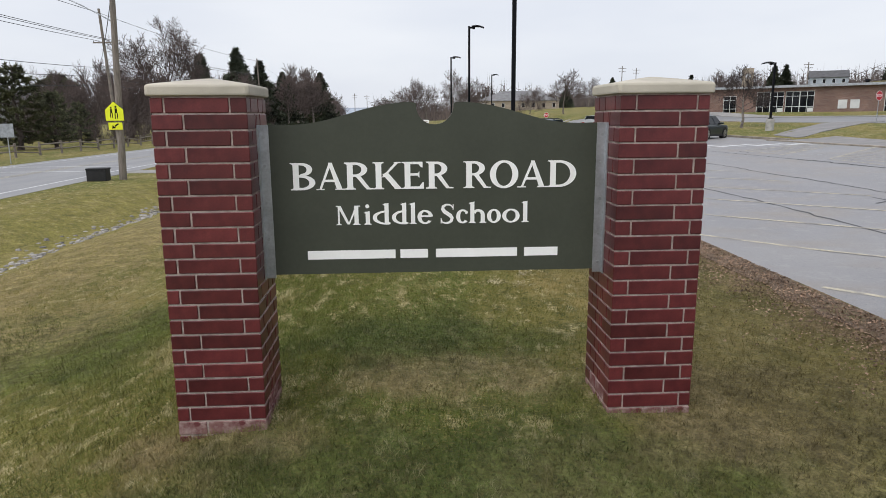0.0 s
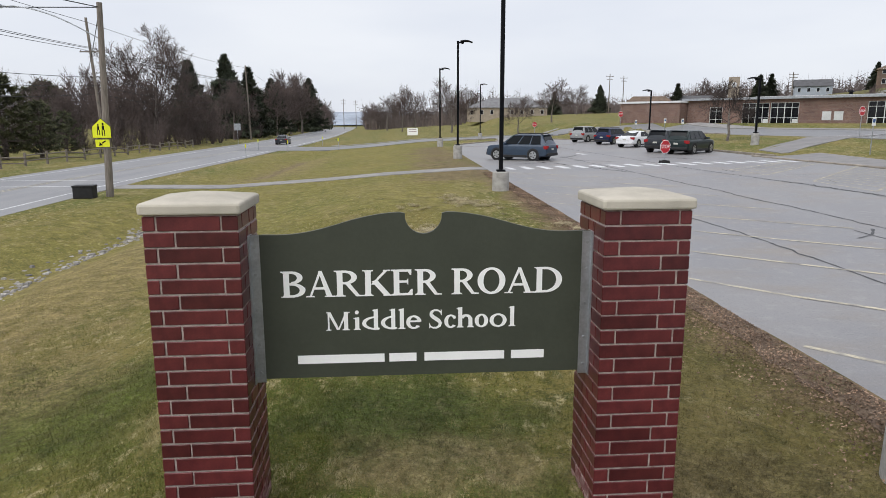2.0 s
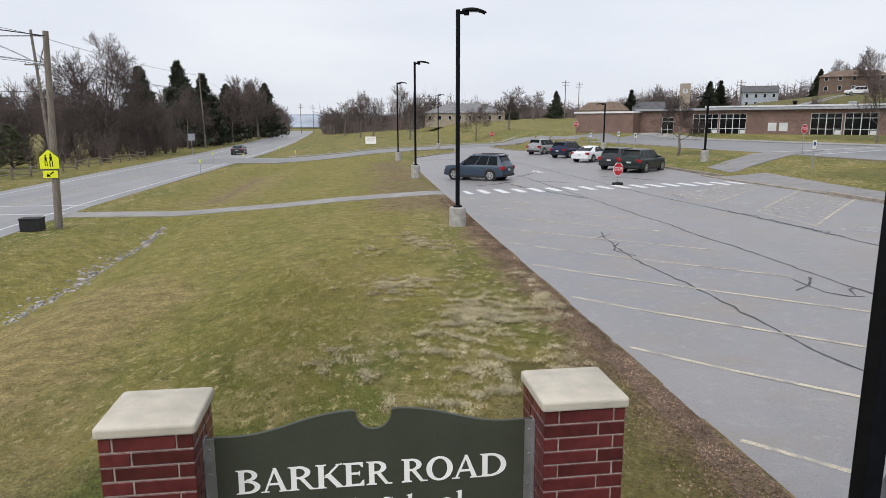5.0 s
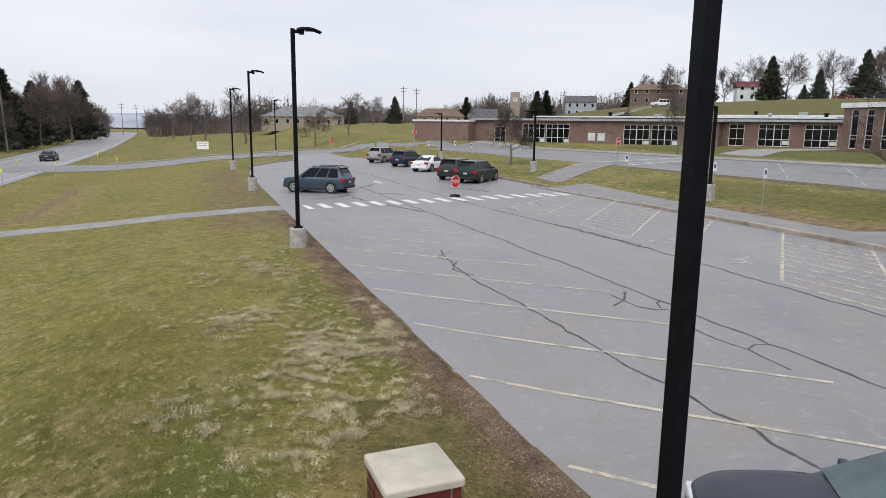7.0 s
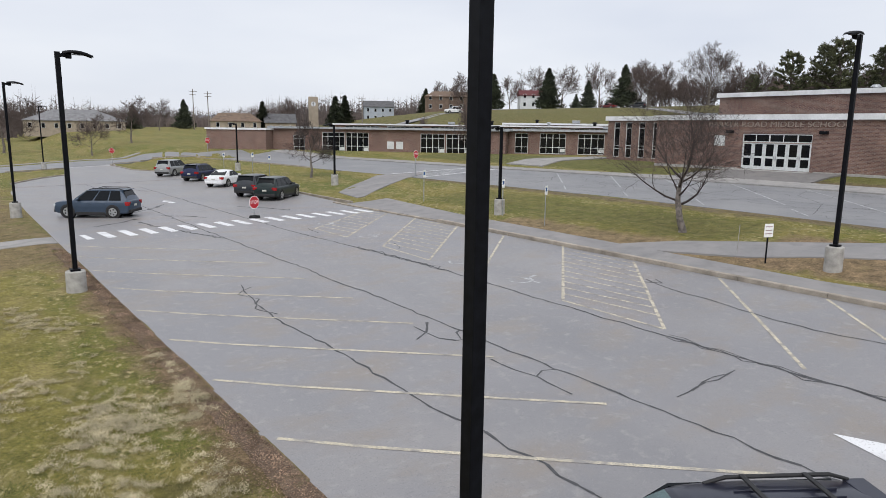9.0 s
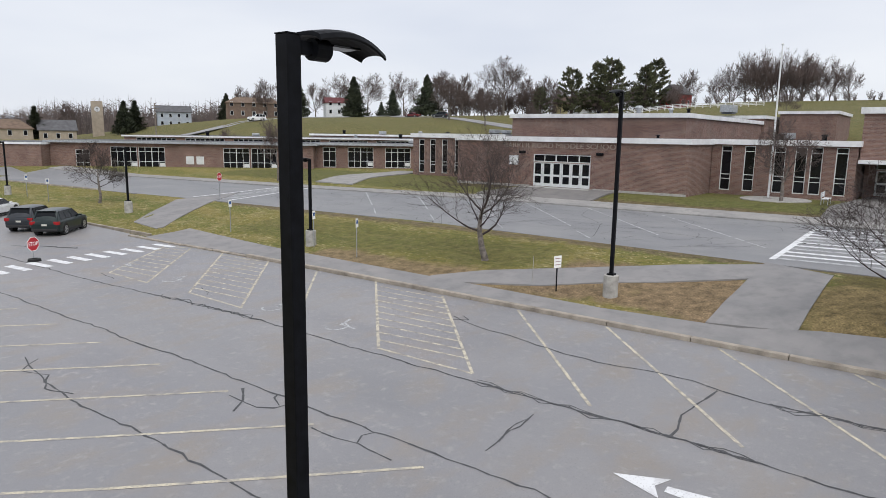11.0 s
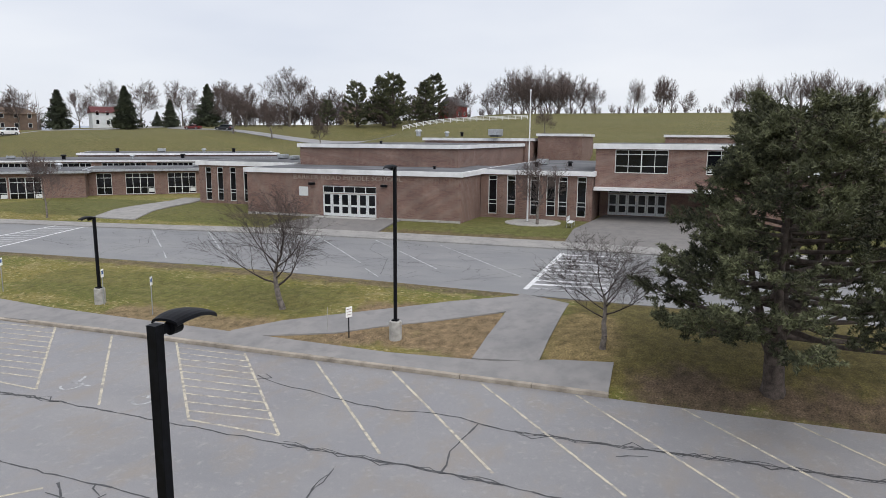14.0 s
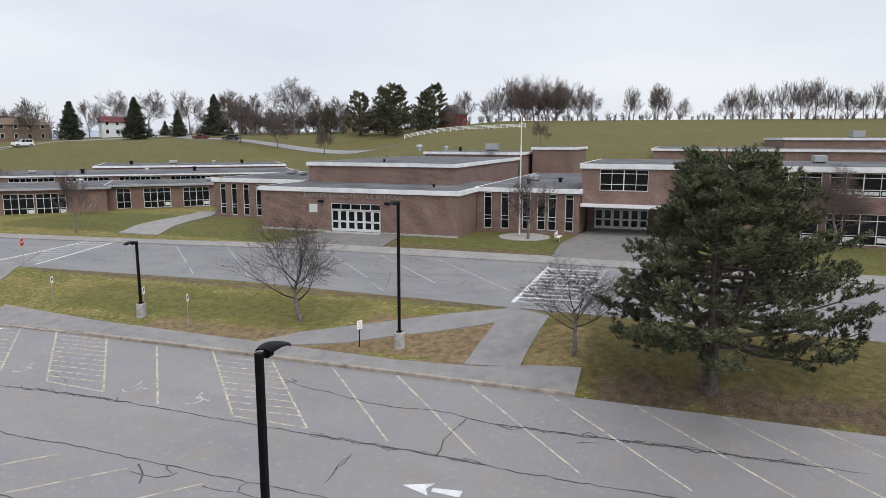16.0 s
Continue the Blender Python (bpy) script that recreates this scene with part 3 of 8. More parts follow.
strip("cut_path", M_WALKAS, [(1.9, 27.6, 30.4), (5.5, 24.9, 28.2), (9.5, 22.2, 25.4), (13.0, 20.8, 22.9), (14.8, 20.6, 21.1)], 0.056, "asphalt path slanting across the verge", "path", across=3)
strip("far_path", M_WALKAS, [(39.0, 21.2, 21.8), (43.0, 21.8, 26.7), (49.5, 29.2, 35.8)], 0.05, "asphalt path to the drive crossing", "path", across=4)
EDGE_ROWS = [(-20 + 0.3 * i, 0.30 + 0.20 * noise.noise((i * 0.21, 3.1, 0)) + 0.12 * noise.noise((i * 0.9, 7.7, 0)), 0.76 + 0.03 * noise.noise((i * 0.5, 1.7, 0))) for i in range(166)]
strip("verge_litter", M_LEAFLIT, EDGE_ROWS, 0.012, "brown leaf litter along the lot's edge", "leaf litter", across=4)
strip("hill_street", M_ROADAS, [(60, 143.5, 148), (74, 147, 153), (85, 147, 153), (100, 147, 153), (112, 148, 154), (126, 152, 158), (140, 160, 166), (150, 172, 180)], 0.12, "grey street on the hillside", "road", across=4)
strip("upper_street", M_ROADAS, [(146.5, 172, 180), (152, 150, 182), (154, 110, 150), (157, 96, 120), (161, 60, 100)], 0.14, "grey street along the hill's foot", "road", across=10)
strip("far_walk", M_PAVE, [(u, lerp_table(u, CROSS_FAR) + 2.6, lerp_table(u, CROSS_FAR) + 4.4) for u in (-14, -6, 3, 10, 16, 23)], 0.05, "pale concrete walk beyond the drive", "pavement", across=2, along_u=True)


def kerb():
    """Concrete kerb stones along the walk, each a piece of its own."""
    root = new("kerb")
    root.matrix_world = LOT
    tagged(root, "tan concrete kerb beside the parking lot", "kerb", kind="structure")
    v = -3.95
    while v < 36:
        u = lerp_table(v + 1.5, [(-5, 18.95), (6, 18.95), (20, 19.0), (27, 18.95), (36, 18.75)])
        bm = bmesh.new()
        box(bm, u - 0.08, u + 0.18, v + 0.01, v + 2.99, gz(19, v + 1.5) - 0.15, gz(19, v + 1.5) + (0.15 if v < 25 else 0.08), bevel=0.02)
        link("kerb_stone", bm, M_KERB, root)
        v += 3.0


kerb()


def kerb_run(points, label):
    """A low kerb that follows a bent line, in stones of about two metres."""
    root = new("kerb")
    root.matrix_world = LOT
    tagged(root, label, "kerb", kind="structure")
    for (u0, v0), (u1, v1) in zip(points, points[1:]):
        ln = math.hypot(u1 - u0, v1 - v0)
        n = max(1, round(ln / 2.2))
        turn = math.degrees(math.atan2(v1 - v0, u1 - u0))
        for i in range(n):
            k = (i + 0.5) / n
            u, v = u0 + (u1 - u0) * k, v0 + (v1 - v0) * k
            bm = bmesh.new()
            box(bm, -ln / n / 2 + 0.008, ln / n / 2 - 0.008, -0.09, 0.09, -0.2, 0.13, bevel=0.02)
            ob = link("kerb_stone", bm, M_KERB, root)
            ob.matrix_basis = pose(u, v, gz(u, v), 0, 0, turn)


kerb_run([(19.65, 37), (19.75, 60), (19.7, 75), (17.4, 80), (15.7, 84), (15.7, 97), (17.2, 101), (22.8, 103.4), (27.2, 98.1), (28.7, 87.1), (29.6, 64.3)], "concrete kerb round a grass island by the lot's mouth")
kerb_run([(2.0, 70.0), (4.8, 76), (7.8, 80), (8.6, 84), (9.8, 93.3), (3.0, 89.4)], "concrete kerb round a grass corner by the lot's mouth")

# ---- the brick sign ----
SIGN = Matrix.Translation((-0.0875, 3.967, 0)) @ Matrix.Rotation(radians(9.3), 4, "Z")
COURSE, JOINT, FACE = 0.0903, 0.0105, 0.52
BRICK_MESH = {}


M_BRICKLOW = ground_mix("lime_stained_brick", [((0.120, 0.030, 0.032), 0, 0, 0, 0), ((0.26, 0.16, 0.145), 5.0, 0.50, 0.12, (1, 1, 1)), ((0.34, 0.25, 0.23), 16.0, 0.58, 0.10, (1, 1, 1))], rough=0.6, bump=0.3, bump_scale=120, bump_dist=0.002)


def brick_mesh(lx, ly, stained=False):
    key = (round(lx, 3), round(ly, 3), stained)
    if key not in BRICK_MESH:
        bm = bmesh.new()
        h = COURSE - JOINT
        box(bm, -lx / 2, lx / 2, -ly / 2, ly / 2, -h / 2, h / 2)
        bmesh.ops.bevel(bm, geom=list(bm.edges), offset=0.0035, segments=1, affect="EDGES")
        me = bpy.data.meshes.new("brick")
        bm.to_mesh(me)
        bm.free()
        me.materials.append(M_BRICKLOW if stained else M_BRICK)
        BRICK_MESH[key] = me
    return BRICK_MESH[key]


def pillar(x, flip, label):
    root = thing("brick_pillar", SIGN @ pose(x, 0, 0), label, "brick pillar", "pillars of the sign")
    top = 1.862
    bm = bmesh.new()
    box(bm, -FACE / 2 + 0.006, FACE / 2 - 0.006, -FACE / 2 + 0.006, FACE / 2 - 0.006, -0.35, top)
    part("mortar_core", bm, M_MORTAR, root, "pale mortar joints")
    rnd = random.Random(7 + int(flip))
    h = FACE / 2
    for row in range(23):
        z = top - (row + 0.5) * COURSE - JOINT / 2
        depth = 0.095 if row % 2 == 0 else 0.19
        cuts = [0.0, 0.14, 0.82, 1.0] if row % 2 == 0 else [0.0, 0.33, 1.0]
        side = [0.0, 0.60, 1.0] if row % 2 == 0 else [0.0, 0.25, 1.0]
        for s in (-1, 1):
            for a, b in zip(cuts, cuts[1:]):
                if flip:
                    a, b = 1 - b, 1 - a
                lx = (b - a) * FACE - JOINT * (0.5 * (a > 0) + 0.5 * (b < 1))
                cx = -h + a * FACE + JOINT / 2 * (a > 0) + lx / 2
                ob = new("brick", brick_mesh(lx, depth, row > 20))
                ob.parent = root
                ob.matrix_basis = pose(cx + rnd.uniform(-.001, .001), s * (h - depth / 2) + rnd.uniform(-.0012, .0012), z + rnd.uniform(-.0008, .0008), 0, 0, rnd.uniform(-.15, .15))
            span = FACE - 2 * depth - 2 * JOINT
            for a, b in zip(side, side[1:]):
                ly = (b - a) * span - JOINT * (0.5 * (a > 0) + 0.5 * (b < 1))
                cy = -span / 2 + a * span + JOINT / 2 * (a > 0) + ly / 2
                ob = new("brick", brick_mesh(0.09, ly, row > 19))
                ob.parent = root
                ob.matrix_basis = pose(s * (h - 0.045) + rnd.uniform(-.0012, .0012), cy, z + rnd.uniform(-.0008, .0008))
    # cap: a thick stone with a low pyramid and a rounded rim
    bm = bmesh.new()
    rings = [(0.268, 0.0), (0.279, 0.004), (0.281, 0.012), (0.281, 0.048), (0.277, 0.058), (0.268, 0.064), (0.13, 0.088), (0.02, 0.104)]
    loops = []
    for r, z in rings:
        c = min(0.02, r * 0.4)
        pts = []
        for sx, sy in ((1, 1), (-1, 1), (-1, -1), (1, -1)):
            a = [(sx * r, sy * (r - c)), (sx * (r - c * 0.3), sy * (r - c * 0.3)), (sx * (r - c), sy * r)]
            pts += a if sx * sy > 0 else a[::-1]
        loops.append([bm.verts.new((px, py, top + z)) for px, py in pts])
    for a, b in zip(loops, loops[1:]):
        for i in range(12):
            j = (i + 1) % 12
            bm.faces.new((a[i], a[j], b[j], b[i]))
    bm.faces.new(loops[0][::-1])
    bm.faces.new(loops[-1])
    part("cap", bm, M_CAP, root, "buff cast-stone cap with a low pyramid top")
    return root


pillar(-1.303, False, "dark red glazed-brick pillar with pale joints on the lawn")
pillar(1.303, True, "dark red glazed-brick pillar with pale joints on the lawn")


def sign_top(x):
    """Height of the board's scrolled upper edge: two swelling curves with a round bite between them."""
    x = abs(x)
    k = min(max((0.93 - x) / 0.80, 0), 1)
    return 1.70 + 0.128 * (0.5 - 0.5 * math.cos(math.pi * k)) ** 1.1 - 0.006 * math.sin(math.pi * min(k * 1.6, 1))


def sign_panel(bm, y0, y1, low=0.795, half=1.036, bite=0.112, bite_z=1.808):
    xs = [(-half + (half - bite) * i / 30, False) for i in range(31)]
    xs += [(-bite * math.cos(math.pi * i / 16), True) for i in range(17)]
    xs += [(bite + (half - bite) * i / 30, False) for i in range(31)]
    cols = []
    for x, inside in xs:
        z = bite_z - math.sqrt(max(bite * bite - x * x, 0)) if inside else sign_top(x) - 0.007 * max(0, 1 - (abs(x) - bite) / 0.02) ** 2
        cols.append([bm.verts.new((x, y, h)) for y, h in ((y0, low), (y0, z), (y1, z), (y1, low))])
    for a, b in zip(cols, cols[1:]):
        for i in range(4):
            j = (i + 1) % 4
            if (a[i].co - b[i].co).length < 1e-6 and (a[j].co - b[j].co).length < 1e-6:
                continue
            if (a[i].co - b[i].co).length < 1e-6:
                bm.faces.new((a[i], b[j], a[j]))
            elif (a[j].co - b[j].co).length < 1e-6:
                bm.faces.new((a[i], b[i], a[j]))
            else:
                bm.faces.new((a[i], b[i], b[j], a[j]))
    bm.faces.new(cols[0])
    bm.faces.new(cols[-1][::-1])


THICK, THIN = 0.215, 0.088


def glyph(ch, w):
    """A serif letter as flat pieces, in units of the capitals' height; w is its width."""
    out = []

    def quad(*pts):
        out.append(list(pts))

    def bar(x0, x1, y0, y1):
        quad((x0, y0), (x1, y0), (x1, y1), (x0, y1))

    def foot(x0, x1, y, left=0.10, right=0.10, up=1):
        """A serif at the end of a stem that runs from x0 to x1, with a hollowed bracket."""
        a, b = 0.042 * up, 0.11 * up
        bar(x0 - left, x1 + right, min(y, y + a), max(y, y + a))
        if left:
            quad((x0, y + a), (x0 - left * 0.55, y + a), (x0 - left * 0.12, y + a + (b - a) * 0.4), (x0, y + b))
        if right:
            quad((x1, y + a), (x1 + right * 0.55, y + a), (x1 + right * 0.12, y + a + (b - a) * 0.4), (x1, y + b))

    def ring(cx, cy, rx, ry, side, thin, a0, a1, n=20):
        """Part of a bowl, thick at its sides and thin above and below."""
        def at_angle(a):
            c, s = math.cos(a), math.sin(a)
            return (cx + rx * c, cy + ry * s), (cx + (rx - side) * c, cy + (ry - thin) * s)
        for i in range(n):
            p, q = at_angle(radians(a0 + (a1 - a0) * i / n))
            r, t = at_angle(radians(a0 + (a1 - a0) * (i + 1) / n))
            quad(p, r, t, q)

    s, t, l = THICK, THIN, 0.10
    xh = 0.71
    if ch in "BRDKE":
        bar(l, l + s, 0, 1)
    if ch == "B":
        foot(l, l + s, 0, l, 0)
        foot(l, l + s, 1, l, 0, -1)
        c = w * 0.44
        ring(c, 0.275, w - c, 0.275, s, t, -90, 90)
        ring(c - 0.02, 0.755, w * 0.92 - c, 0.245, s * 0.95, t, -90, 90)
        for y in (0.0, 0.51 - t / 2, 1 - t):
            bar(l + s, c, y, y + t)
    elif ch == "R":
        foot(l, l + s, 0, l, 0.09)
        foot(l, l + s, 1, l, 0, -1)
        c = w * 0.37
        ring(c, 0.735, w * 0.79 - c, 0.265, s, t, -90, 90)
        for y in (0.47, 1 - t):
            bar(l + s, c, y, y + t)
        quad((w * 0.37, 0.50), (w * 0.37 + 0.19, 0.50), (w * 0.86, 0.055), (w * 0.80 - 0.05, 0.0))
        quad((w * 0.80 - 0.05, 0.0), (w * 1.02, 0.0), (w * 1.02, 0.04), (w * 0.86, 0.055))
    elif ch == "D":
        foot(l, l + s, 0, l, 0)
        foot(l, l + s, 1, l, 0, -1)
        c = w * 0.40
        ring(c, 0.5, w - c, 0.5, s * 1.05, t, -90, 90, 28)
        for y in (0.0, 1 - t):
            bar(l + s, c, y, y + t)
    elif ch == "K":
        foot(l, l + s, 0, l, 0.09)
        foot(l, l + s, 1, l, 0.09, -1)
        quad((l + s, 0.44), (l + s + 0.10, 0.44), (w * 0.90, 1.0), (w * 0.90 - 0.13, 1.0))
        bar(w * 0.90 - 0.20, w * 0.96, 0.958, 1.0)
        quad((l + s + 0.03, 0.56), (l + s + 0.23, 0.62), (w * 0.96, 0.04), (w * 0.76, 0.0))
        bar(w * 0.72, w * 1.03, 0.0, 0.042)
    elif ch == "E":
        foot(l, l + s, 0, l, 0)
        foot(l, l + s, 1, l, 0, -1)
        for x, y in ((w * 0.95, 1 - t), (w * 0.80, 0.49), (w, 0.0)):
            bar(l + s, x, y, y + t)
        quad((w * 0.95, 1.0), (w * 0.95 - 0.15, 1 - t), (w * 0.95 - 0.05, 0.79), (w * 0.95, 0.79))
        quad((w, 0.0), (w, 0.24), (w - 0.05, 0.24), (w - 0.17, t))
        quad((w * 0.80, 0.40), (w * 0.80, 0.65), (w * 0.80 - 0.05, 0.60), (w * 0.80 - 0.05, 0.45))
    elif ch == "A":
        m = w * 0.49
        quad((w * 0.10, 0.0), (w * 0.10 + 0.085, 0.0), (m + 0.03, 0.90), (m - 0.03, 1.0))
        quad((w * 0.91 - 0.21, 0.0), (w * 0.91, 0.0), (m + 0.07, 1.0), (m - 0.06, 1.0))
        bar(w * 0.25, w * 0.70, 0.29, 0.29 + t)
        bar(-0.01, w * 0.10 + 0.20, 0, 0.042)
        bar(w * 0.91 - 0.29, w + 0.02, 0, 0.042)
    elif ch == "O":
        ring(w / 2, 0.5, w / 2, 0.52, s * 1.05, t, 0, 360, 44)
    elif ch == "M":
        a, b, m = l * 0.9, w - l, w * 0.50
        bar(a, a + 0.085, 0, 1)
        bar(b - s, b, 0, 1)
        quad((a - 0.02, 1.0), (a + 0.15, 1.0), (m + 0.07, 0.03), (m - 0.07, 0.03))
        quad((b - 0.13, 1.0), (b - 0.02, 1.0), (m + 0.06, 0.03), (m - 0.02, 0.03))
        foot(a, a + 0.085, 0, 0.09, 0.09)
        foot(b - s, b, 0, 0.09, 0.09)
        bar(0.0, a + 0.10, 0.958, 1.0)
        bar(b - s, w, 0.958, 1.0)
    elif ch in "il":
        m = w / 2
        h = xh if ch == "i" else 1.13
        bar(m - s / 2, m + s / 2, 0, h - 0.03)
        foot(m - s / 2, m + s / 2, 0, 0.08, 0.08)
        quad((m - s / 2, h - 0.13), (m + s / 2, h - 0.03), (m + s / 2, h), (m - s / 2 - 0.10, h - 0.08))
        if ch == "i":
            ring(m - 0.01, 0.96, 0.105, 0.105, 0.104, 0.104, 0, 360, 16)
    elif ch == "d":
        b = w - 0.09
        bar(b - s, b, 0.02, 1.10)
        quad((b - s, 1.0), (b, 1.10), (b, 1.13), (b - s - 0.10, 1.05))
        quad((b - 0.02, 0.0), (w + 0.01, 0.03), (w + 0.01, 0.075), (b - 0.02, 0.13))
        quad((b - s, 0.02), (b, 0.0), (b, 0.04), (b - s, 0.06))
        ring(b - s * 0.45, xh / 2, b - s * 0.45, xh / 2 + 0.015, s * 0.98, t, 80, 282, 26)
    elif ch == "h":
        bar(0.09, 0.09 + s, 0, 1.10)
        quad((0.09, 1.0), (0.09 + s, 1.10), (0.09 + s, 1.13), (-0.01, 1.05))
        foot(0.09, 0.09 + s, 0, 0.08, 0.07)
        b = w - 0.07
        bar(b - s, b, 0, xh * 0.60)
        foot(b - s, b, 0, 0.06, 0.08)
        c = (0.09 + b) / 2 + 0.03
        ring(c, xh * 0.60, b - c, xh * 0.42, s, t * 1.4, 0, 158, 20)
    elif ch in "eco":
        if ch == "o":
            ring(w / 2, xh / 2, w / 2, xh / 2 + 0.015, s * 0.98, t, 0, 360, 36)
        elif ch == "c":
            ring(w * 0.53, xh / 2, w * 0.53, xh / 2 + 0.015, s * 0.98, t, 52, 318, 30)
            ring(w * 0.82, xh * 0.80, 0.085, 0.085, 0.084, 0.084, 0, 360, 14)
        else:
            ring(w * 0.51, xh / 2, w * 0.51, xh / 2 + 0.015, s * 0.98, t, 5, 322, 34)
            ring(w * 0.51, xh * 0.52, w * 0.47, xh * 0.47, s * 0.8, t, 0, 90, 12)
            bar(s * 0.5, w * 0.93, xh * 0.50, xh * 0.50 + t)
    elif ch == "S":
        line = [(0.93, 0.80, 0.05), (0.84, 0.91, 0.07), (0.66, 0.985, 0.085), (0.42, 0.985, 0.10), (0.22, 0.89, 0.15), (0.18, 0.75, 0.185), (0.32, 0.62, 0.20), (0.52, 0.52, 0.205),
                (0.74, 0.41, 0.20), (0.86, 0.27, 0.185), (0.80, 0.12, 0.15), (0.58, 0.02, 0.10), (0.34, 0.015, 0.085), (0.14, 0.08, 0.07), (0.06, 0.22, 0.05)]
        edge = []
        for i, (x, y, th) in enumerate(line):
            p, q = Vector(line[max(i - 1, 0)][:2]), Vector(line[min(i + 1, len(line) - 1)][:2])
            n = Vector((-(q.y - p.y), (q.x - p.x) * w)).normalized() * th / 2
            edge.append(((x * w + n.x, y + n.y), (x * w - n.x, y - n.y)))
        for (p, q), (r, v) in zip(edge, edge[1:]):
            quad(p, r, v, q)
        bar(w * 0.91, w * 0.97, 0.72, 1.0)
        bar(w * 0.03, w * 0.09, 0.0, 0.28)
    return out


def letter(ch, x0, x1, z, cap, parent):
    """One raised letter between x0 and x1 on the board."""
    bm = bmesh.new()
    for i, pts in enumerate(glyph(ch, (x1 - x0) / cap)):
        prism(bm, [(x0 + x * cap, z + y * cap) for x, y in pts], -0.0172 - 0.00002 * (i % 40), -0.0138)
    return part("letter", bm, M_WHITE, parent)


def sign_board():
    root = thing("name_board", SIGN, "dark olive-green school name board with white letters between brick pillars", "sign board")
    bm = bmesh.new()
    sign_panel(bm, -0.014, 0.014)
    part("board", bm, M_SIGN, root, "matt olive-green board with scrolled top edge")
    for s in (-1, 1):
        bm = bmesh.new()
        box(bm, s * 1.04 - 0.004, s * 1.04 + 0.004, -0.055, 0.045, 0.775, 1.70)
        box(bm, min(s * 0.982, s * 1.036), max(s * 0.982, s * 1.036), -0.022, -0.0155, 0.775, 1.70, bevel=0.001)
        br = part("bracket", bm, M_ALU, root, "aluminium angle bracket")
        for z in (0.84, 1.02, 1.24, 1.46, 1.63):
            bm = bmesh.new()
            tube(bm, (s * 1.012, -0.022, z), (s * 1.012, -0.029, z), 0.009, n=8)
            part("bolt", bm, M_METAL, br)
    line1 = [(-0.868, -0.721), (-0.717, -0.543), (-0.547, -0.372), (-0.376, -0.2), (-0.202, -0.07), (-0.056, 0.107), (0.171, 0.336), (0.332, 0.506), (0.502, 0.686), (0.686, 0.863)]
    for ch, (a, b) in zip("BARKERROAD", line1):
        letter(ch, a, b, 1.313, 0.163, root)
    line2 = [(-0.604, -0.458), (-0.437, -0.391), (-0.384, -0.276), (-0.268, -0.169), (-0.162, -0.115), (-0.112, -0.019), (0.028, 0.112), (0.125, 0.202), (0.202, 0.31), (0.316, 0.401), (0.41, 0.518), (0.528, 0.577)]
    for ch, (a, b) in zip("MiddleSchool", line2):
        letter(ch, a, b, 1.098, 0.117, root)
    # the third line stands as plain bars
    for a, b in ((-0.785, -0.25), (-0.22, -0.05), (0.0, 0.505), (0.55, 0.76)):
        bm = bmesh.new()
        box(bm, a, b, -0.0165, -0.0135, 0.886, 0.940)
        part("text_bar", bm, M_WHITE, root, "plain white bar of lettering")


sign_board()


# ---- lamp posts ----
def lamp_post(u, v, turn, base_z=None, height=7.75):
    z = gz(u, v) if base_z is None else base_z
    root = thing("lamp_post", LOT @ pose(u, v, z, 0, 0, turn), "tall black square lamp post on a round concrete base", "lamp post", "parking lot lamps")
    bm = bmesh.new()
    tube(bm, (0, 0, -0.4), (0, 0, 0.86), 0.315, 0.30, n=28)
    tube(bm, (0, 0, 0.86), (0, 0, 0.89), 0.30, 0.275, n=28)
    part("base", bm, M_CONC, root, "weathered concrete base", smooth=False)
    bm = bmesh.new()
    box(bm, -0.15, 0.15, -0.15, 0.15, 0.885, 0.96, bevel=0.012)
    part("base_cover", bm, M_BLACK, root)
    bm = bmesh.new()
    box(bm, -0.07, 0.07, -0.07, 0.07, 0.9, height, bevel=0.008)
    part("pole", bm, M_BLACK, root)
    bm = bmesh.new()
    box(bm, -0.074, 0.074, -0.074, 0.074, height, height + 0.012, bevel=0.003)
    part("pole_cap", bm, M_BLACK, root)
    bm = bmesh.new()
    box(bm, 0.06, 0.30, -0.035, 0.035, height - 0.14, height - 0.03, bevel=0.008)
    tube(bm, (0.22, -0.02, height - 0.09), (0.38, -0.02, height - 0.09), 0.09, n=16)
    arm = part("arm", bm, M_BLACK, root)
    # hood: an arched shell, wide at its middle
    bm = bmesh.new()
    prev = None
    for i in range(13):
        k = i / 12
        x = 0.16 + 0.82 * k
        zc = height - 0.06 + 0.085 * math.sin(math.pi * (0.12 + 0.80 * k)) - 0.07 * k * k
        wdt = 0.12 + 0.12 * math.sin(math.pi * min(1, 0.25 + 0.65 * k))
        ring = []
        for q in range(9):
            a = math.pi * q / 8
            ring.append(bm.verts.new((x, -wdt * math.cos(a), zc + 0.075 * math.sin(a) ** 0.7)))
        for q in range(8, -1, -1):
            a = math.pi * q / 8
            ring.append(bm.verts.new((x, -wdt * 0.92 * math.cos(a), zc - 0.012 + 0.055 * math.sin(a))))
        if prev:
            for q in range(18):
                r = (q + 1) % 18
                bm.faces.new((prev[q], prev[r], ring[r], ring[q]))
        else:
            bm.faces.new(ring[::-1])
        prev = ring
    bm.faces.new(prev)
    hd = part("hood", bm, M_BLACK, root, "arched black lamp hood")
    bm = bmesh.new()
    box(bm, 0.40, 0.72, -0.10, 0.10, height - 0.055, height - 0.035, bevel=0.006)
    part("lens", bm, M_GLASS, hd)
    return root


